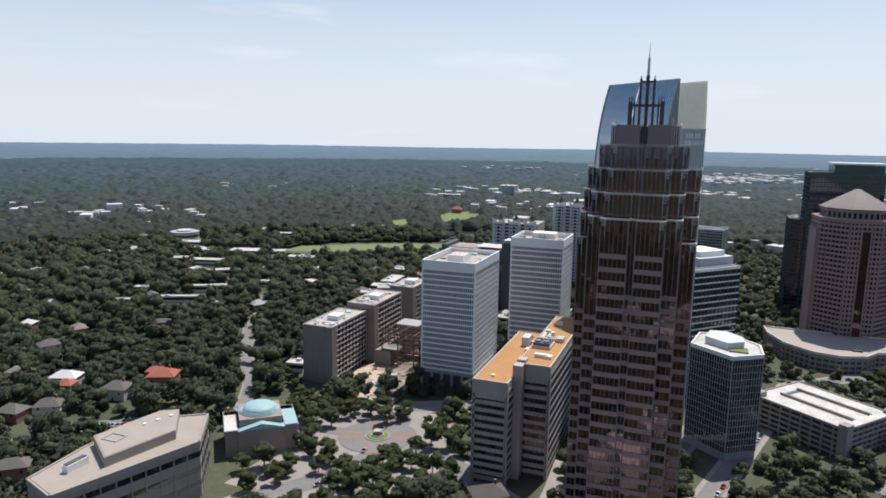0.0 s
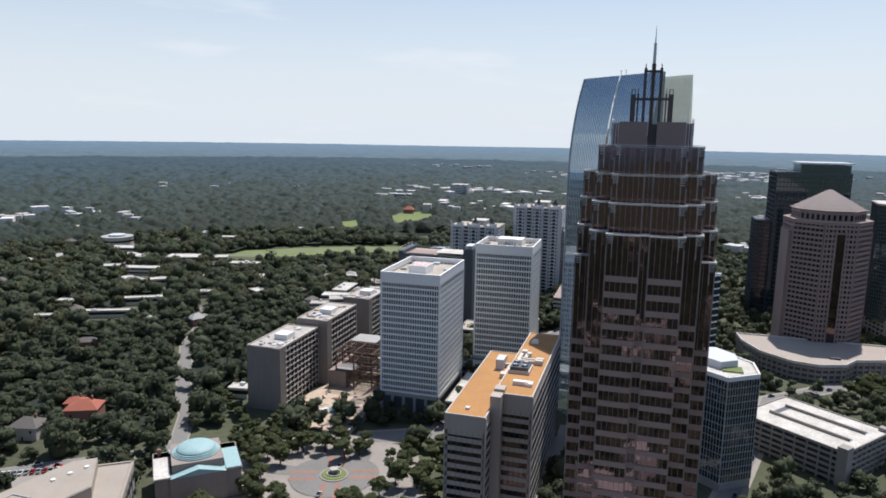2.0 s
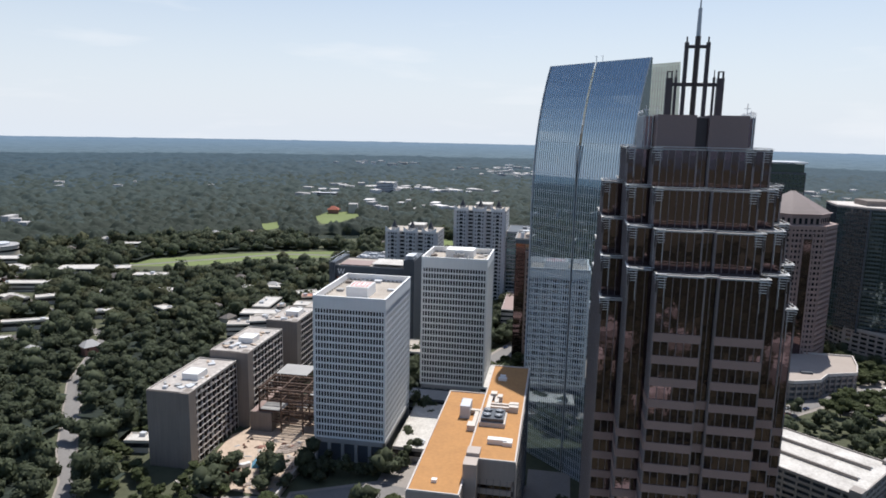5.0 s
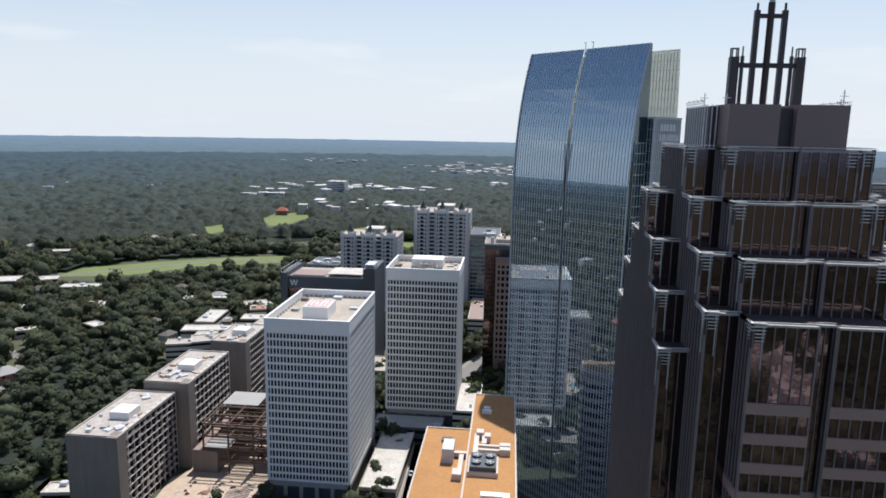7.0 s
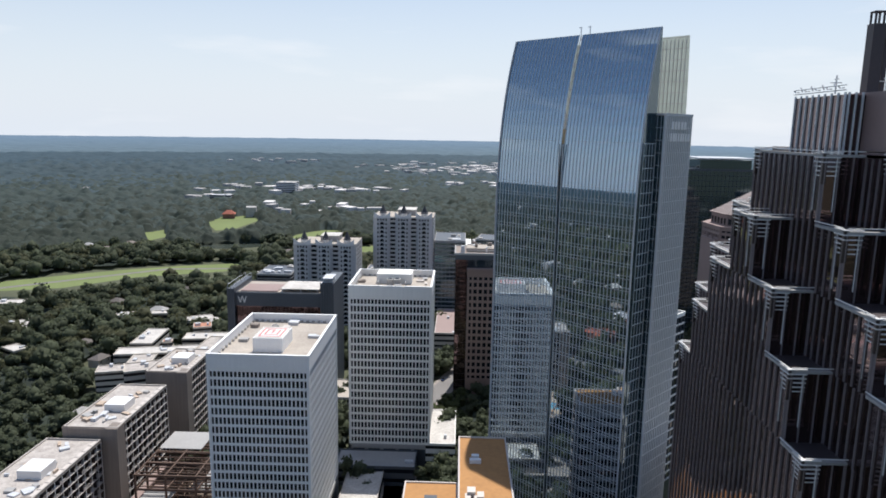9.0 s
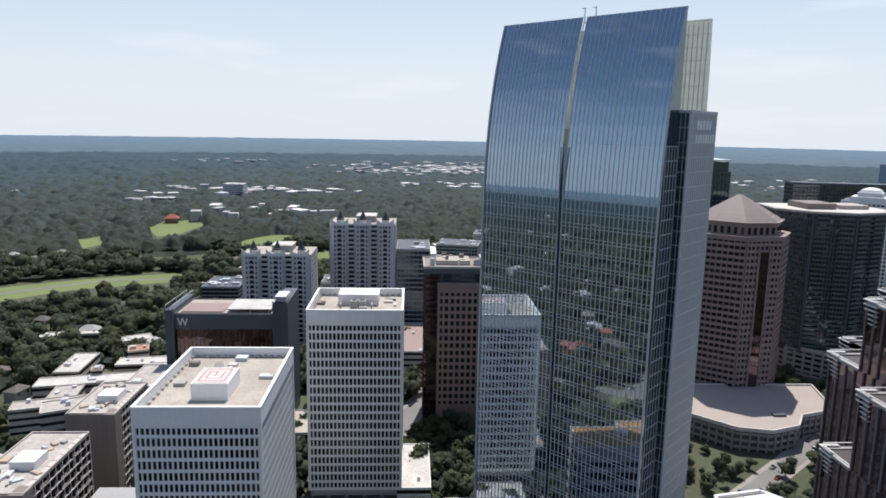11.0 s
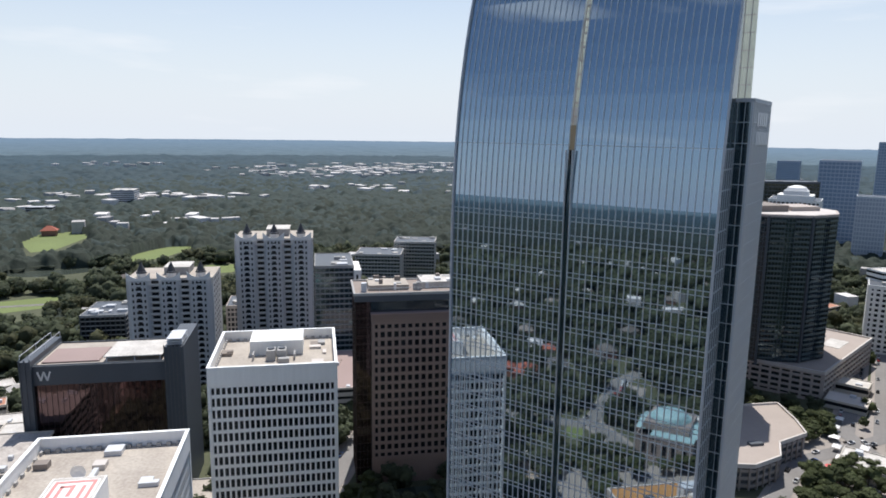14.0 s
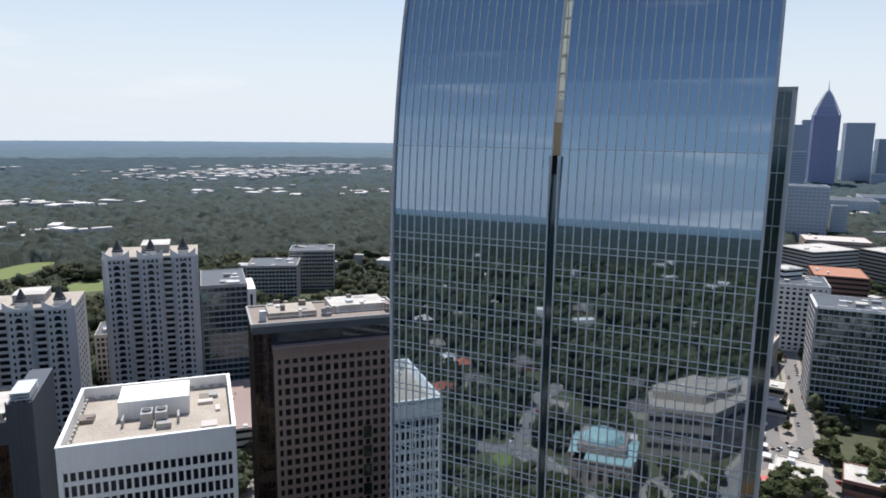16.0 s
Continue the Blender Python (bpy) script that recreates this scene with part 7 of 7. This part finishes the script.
def clumped(n, sub, seed, spread, size, sprays=0, leaf=0.2):
    """A crown template: a few ragged clumps heaped into one crown, with many loose leaf sprays round them."""
    r = random.Random(seed)
    V, Fc, base, balls = [], [], 0, []
    for k in range(n):
        vs, fs = ico(sub, seed * 31 + k, 0.75, 0.85, 1.6)
        a, q, h = r.uniform(0, 6.28), spread * math.sqrt(r.random()), r.uniform(-0.55, 0.75)
        q *= math.sqrt(max(0.1, 1 - h * h * 0.8))
        s = size * r.uniform(0.7, 1.25)
        c = np.array((q * math.cos(a), q * math.sin(a), h))
        balls.append((c, s))
        V.append(vs * s + c)
        Fc.append(fs + base)
        base += len(vs)
    for k in range(sprays):
        c, s = r.choice(balls)
        d = Vector((r.gauss(0, 1), r.gauss(0, 1), r.gauss(0.25, 1))).normalized()
        o = Vector(c) + Vector((d.x, d.y, d.z * 0.85)) * s * r.uniform(0.9, 1.2)
        up = (d + Vector((r.gauss(0, 0.45), r.gauss(0, 0.45), r.gauss(0.3, 0.45)))).normalized()
        u = up.orthogonal().normalized()
        w = up.cross(u)
        t, z = r.uniform(0, 6.28), leaf * r.uniform(0.7, 1.4)
        u, w = (u * math.cos(t) + w * math.sin(t)) * z, (w * math.cos(t) - u * math.sin(t)) * z * 0.75
        V.append(np.array([o - u * 0.6, o - w * 0.6, o + u * 0.6, o + w * 0.6]))
        Fc.append(np.array([(base, base + 1, base + 2), (base, base + 2, base + 3)]))
        base += 4
    return np.concatenate(V), np.concatenate(Fc)


rng = random.Random(11)
mid_kinds = [clumped(2, 1, s, 0.5, 0.76, 100, 0.30) for s in range(8)]
pair_kinds = [clumped(1, 1, s + 500, 0.1, 0.92, 20, 0.40) for s in range(8)]
trio_kinds = [clumped(1, 1, s + 600, 0.1, 0.90, 70, 0.34) for s in range(8)]
near_kinds = [clumped(5, 1, s + 200, 0.70, 0.52, 230, 0.20) for s in range(8)]
mid, outer, back, olive, close = [], [], [], [], []
NEAR = [(-218, -126, 226, 345, 44), (-186, -122, 318, 334, 16), (-126, -96, 280, 350, 20), (-140, -118, 244, 284, 8), (-186, -160, 232, 300, 4), (-240, -205, 330, 358, 10), (-262, -236, 350, 395, 12),
        (110, 160, 490, 540, 16), (150, 190, 545, 590, 14), (-70, -40, 225, 262, 8), (-118, -104, 300, 370, 6), (-92, -70, 515, 560, 8), (160, 240, 470, 560, 8), (140, 180, 560, 606, 10), (120, 200, 505, 545, 22)]


def tree_proto(k, r=4.2):
    q = random.Random(90 + k)
    th = thing("street_tree", 0, 0, 0, 0, "green broadleaf street tree with uneven crown", "tree", "street trees")
    g = Geo()
    hx = [(math.cos(math.tau * i / 7), math.sin(math.tau * i / 7)) for i in range(7)]
    g.prism([(0.3 * x, 0.3 * y) for x, y in hx], 0, 3.2, [(0.2 * x, 0.2 * y) for x, y in hx])
    for i in range(5):
        a = math.tau * i / 5 + q.uniform(-0.4, 0.4)
        g.bar((0, 0, 2.6 + 0.2 * i), (2.4 * math.cos(a), 2.4 * math.sin(a), 5.2 + q.uniform(0, 1.5)), 0.16)
    part("trunk", g, BARK, th)
    vs, fs = clumped(10, 1, 900 + k, 0.78, 0.48, 420, 0.15)
    c = Geo()
    c.v = [(r * x, r * y, 5.0 + 3.7 * z) for x, y, z in vs.tolist()]
    c.f = [tuple(f) for f in fs.tolist()]
    part("crown", c, LEAFN, th)
    return th


first, tspots = {}, []
for x0, x1, y0, y1, n in NEAR:
    for _ in range(n):
        for _ in range(25):
            x, y = rng.uniform(x0, x1), rng.uniform(y0, y1)
            if clear(x, y, 2.2) and all((x - a) ** 2 + (y - b) ** 2 > 20 for a, b in tspots[-40:]):
                tspots.append((x, y))
                break
COURT = [(x + 3 * math.sin(y), y + 3 * math.sin(x)) for x in range(122, 330, 9) for y in range(440, 690, 10)
         if abs((y - 560) - 1.0 * (x - 215)) > 16 or (x + y) % 4 == 0]
SET = [(-193, 304), (-182, 309), (-178, 325), (-168, 329), (-155, 324), (-149, 337), (-173, 275), (-161, 261), (-183, 286), (-188, 256), (-181, 235), (-174, 245), (-149, 263),
       (-141, 262), (-137, 249), (-130, 257), (-127, 270), (-122, 282), (-111, 269), (-122, 308), (-116, 258), (-110, 280), (-125, 295), (-150, 331), (-161, 333), (-207, 358)]
tspots = [p for p in tspots if all((p[0] - a) ** 2 + (p[1] - b) ** 2 > 30 for a, b in SET)] + SET
for x, y in tspots:
    k = rng.randrange(5)
    s = rng.uniform(0.95, 1.35) if (x, y) in SET else rng.uniform(0.6, 0.95) if (y > 318 and x < -96) else rng.uniform(0.75, 1.2)
    if k not in first:
        first[k] = tree_proto(k)
        first[k].matrix_basis = pose(x, y, ground_z(x, y), 0, 0, rng.uniform(0, 360))
    else:
        t = copy_thing(first[k], pose(x, y, ground_z(x, y), 0, 0, rng.uniform(0, 360)))
        t.scale = (s, s, s * rng.uniform(0.9, 1.15))


def in_near(x, y):
    return any(a < x < b and c < y < d for a, b, c, d, _ in NEAR)




def in_view(x, y):
    """The side of the place towards which the walk looks."""
    a = math.degrees(math.atan2(y - 150, x + 60))
    return 20 < a % 360 < 172


def mirrored(x, y):
    """The side that the glass tower mirrors."""
    return 172 <= math.degrees(math.atan2(y - 150, x + 60)) % 360 < 262


step = 9.0
for i in range(-120, 120):
    for j in range(-120, 120):
        x, y = -60 + (i + rng.uniform(0, 1)) * step, 250 + (j + rng.uniform(0, 1)) * step
        r = math.hypot(x + 60, y - 250)
        if r > 880 or not clear(x, y, 3.0) or in_near(x, y) or inside(SQUARE, x, y):
            continue
        town = x > -40 and y < 1100
        if rng.random() < ((0.12 if y < 480 else 0.22) if town else 0.06) + 0.22 * (noise.noise((x * 0.012, y * 0.012, 3.0)) > 0.3):
            continue
        seen = in_view(x, y)
        if not seen and not mirrored(x, y) and rng.random() < 0.3:
            continue
        s = rng.choice((rng.uniform(3.2, 5.0), rng.uniform(4.6, 6.6), rng.uniform(6.0, 8.6))) * (0.75 if town else 1.0)
        z = ground_z(x, y)
        (close if r < 430 and seen else back if not seen else olive if rng.random() < 0.2 else mid if r < 640 else outer).append((x, y, z + s * 0.8 + rng.uniform(0, 3), s, rng.uniform(0.8, 1.25), rng.uniform(0, 6.28), rng.randrange(8)))
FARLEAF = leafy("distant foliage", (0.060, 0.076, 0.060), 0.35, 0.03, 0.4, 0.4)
# low growth between the crowns, one raised sheet that closes their shadowed gaps
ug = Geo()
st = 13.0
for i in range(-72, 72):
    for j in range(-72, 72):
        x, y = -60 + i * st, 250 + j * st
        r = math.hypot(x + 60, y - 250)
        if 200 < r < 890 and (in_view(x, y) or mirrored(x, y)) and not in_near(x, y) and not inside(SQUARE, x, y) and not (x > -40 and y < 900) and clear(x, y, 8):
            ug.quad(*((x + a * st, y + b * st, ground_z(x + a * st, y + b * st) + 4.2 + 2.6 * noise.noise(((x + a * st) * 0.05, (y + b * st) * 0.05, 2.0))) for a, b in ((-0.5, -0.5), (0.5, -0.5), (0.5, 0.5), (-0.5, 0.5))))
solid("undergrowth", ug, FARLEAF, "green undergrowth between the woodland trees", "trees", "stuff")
scatter("near_woodland", close, near_kinds, LEAF, "dense dark green broadleaf trees round the towers")
scatter("court_trees", [(x, y, ground_z(x, y) + 4.4, rng.uniform(3.2, 5.2), rng.uniform(0.85, 1.1), rng.uniform(0, 6.28), rng.randrange(8)) for x, y in COURT if clear(x, y, 1.5) and rng.random() < 0.55],
        near_kinds, LEAFN, "green broadleaf trees between the eastern streets")
scatter("woodland", mid, mid_kinds, LEAF, "dense dark green broadleaf woodland round the houses")
scatter("woodland", outer, trio_kinds, LEAF, "dense dark green broadleaf woodland beyond the houses")
scatter("woodland", back, pair_kinds, LEAF, "dense dark green broadleaf woodland behind the museum")
scatter("olive_woodland", olive, mid_kinds, OLIVE, "yellow-olive trees scattered through the woodland")
# aerial haze is put into these leaf colours, bluer with each step
HAZELEAF = leafy("far foliage in thin haze", (0.080, 0.107, 0.098), 0.3, 0.015, 0.2, 0.3)
HAZELEAFB = leafy("far foliage in blue haze", (0.088, 0.130, 0.148), 0.28, 0.01, 0.15, 0.3)
HAZELEAFR = leafy("far foliage in pale haze", (0.090, 0.142, 0.176), 0.22, 0.008, 0.1, 0.2)
HAZE = mat("wooded distance with haze", (0.074, 0.112, 0.132), 1.0, var=0.4, scale=0.012, fine=0.05)
# haze is mixed into the base colour, bluer towards the horizon
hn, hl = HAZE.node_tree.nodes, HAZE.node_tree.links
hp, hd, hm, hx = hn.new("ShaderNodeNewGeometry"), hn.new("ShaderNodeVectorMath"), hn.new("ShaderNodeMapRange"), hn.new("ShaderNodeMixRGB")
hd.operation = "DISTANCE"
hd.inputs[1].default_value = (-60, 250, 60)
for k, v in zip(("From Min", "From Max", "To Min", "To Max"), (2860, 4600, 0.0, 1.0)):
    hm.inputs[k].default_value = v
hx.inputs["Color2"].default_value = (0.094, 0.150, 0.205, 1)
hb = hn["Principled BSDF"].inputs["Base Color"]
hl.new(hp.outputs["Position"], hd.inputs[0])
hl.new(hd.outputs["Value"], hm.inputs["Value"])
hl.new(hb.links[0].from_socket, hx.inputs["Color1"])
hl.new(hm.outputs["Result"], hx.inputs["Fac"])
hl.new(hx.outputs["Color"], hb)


def grain(i, j, k):
    """A steady random number for a cell of the plan."""
    h = np.sin(i * 127.1 + j * 311.7 + k * 74.7) * 43758.5453
    return h - np.floor(h)


def canopy(ra, rb, a0, a1, fine):
    """Far woods as one closed roof of domed crowns over a polar grid; gaps where halls, lawns and streets lie."""
    R = [ra]
    while R[-1] < rb:
        R.append(R[-1] + max(4.0, R[-1] * fine))
    R, A = np.array(R), np.radians(np.arange(a0, a1, math.degrees(fine)))
    rr, aa = np.meshgrid(R, A, indexing="ij")
    x, y = -60 + rr * np.cos(aa), 250 + rr * np.sin(aa)
    h, who = np.full(x.shape, 2.0), np.zeros(x.shape)
    for lo, hi, c in ((0, 1250, 12.0), (1250, 1800, 15.0), (1800, 9000, 21.0)):
        best, tag = np.full(x.shape, 2.0), np.zeros(x.shape)
        for di in (-1, 0, 1):
            for dj in (-1, 0, 1):
                ci, cj = np.floor(x / c) + di, np.floor(y / c) + dj
                px, py = (ci + 0.15 + 0.7 * grain(ci, cj, 1)) * c, (cj + 0.15 + 0.7 * grain(ci, cj, 2)) * c
                top = (8.0 + 9.0 * grain(ci, cj, 3)) * np.where(grain(ci, cj, 4) < 0.10, 0.4, 1.0)
                d2 = ((x - px) ** 2 + (y - py) ** 2) / (c * (0.62 + 0.3 * grain(ci, cj, 5))) ** 2
                v = top * np.sqrt(np.maximum(0.0, 1 - d2))
                tag = np.where(v > best, grain(ci, cj, 6), tag)
                best = np.maximum(best, v)
        use = (rr >= lo) & (rr < hi)
        h, who = np.where(use, best, h), np.where(use, tag, who)
    h = h * (1 - 0.45 * np.clip((rr - 2200) / 700, 0, 1))
    h = h + 2.2 * (grain(np.round(x), np.round(y), 7) - 0.5) * (h > 3)
    nr, na = x.shape
    V = np.empty((nr, na, 3))
    for i in range(nr):
        for j in range(na):
            u, v = float(x[i, j]), float(y[i, j])
            up = h[i, j] + 5.0 * noise.noise((u * 0.012, v * 0.012, 4.0)) if clear(u, v, 3.0) else -2.0
            V[i, j] = u, v, ground_z(u, v) + up
    k = np.arange(nr * na).reshape(nr, na)
    F = np.stack([k[:-1, :-1], k[1:, :-1], k[1:, 1:], k[:-1, 1:]], -1).reshape(-1, 4)
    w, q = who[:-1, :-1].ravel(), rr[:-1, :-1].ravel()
    # crowns farther out take the foliage with more haze in its colour
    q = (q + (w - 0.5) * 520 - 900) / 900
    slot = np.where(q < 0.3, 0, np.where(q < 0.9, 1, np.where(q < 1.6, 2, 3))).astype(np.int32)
    me = bpy.data.meshes.new("far_woodland")
    me.vertices.add(nr * na)
    me.vertices.foreach_set("co", V.ravel())
    me.loops.add(F.size)
    me.loops.foreach_set("vertex_index", F.ravel().astype(np.int32))
    me.polygons.add(len(F))
    me.polygons.foreach_set("loop_start", np.arange(0, F.size, 4, dtype=np.int32))
    me.polygons.foreach_set("loop_total", np.full(len(F), 4, dtype=np.int32))
    for m in (FARLEAF, HAZELEAF, HAZELEAFB, HAZELEAFR):
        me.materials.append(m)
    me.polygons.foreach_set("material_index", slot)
    me.polygons.foreach_set("use_smooth", np.ones(len(F), dtype=bool))
    me.update(calc_edges=True)
    me.validate()
    return tagged(new("far_woodland", me), "unbroken green broadleaf woodland, haze put into its far colours", "trees", "", "stuff")


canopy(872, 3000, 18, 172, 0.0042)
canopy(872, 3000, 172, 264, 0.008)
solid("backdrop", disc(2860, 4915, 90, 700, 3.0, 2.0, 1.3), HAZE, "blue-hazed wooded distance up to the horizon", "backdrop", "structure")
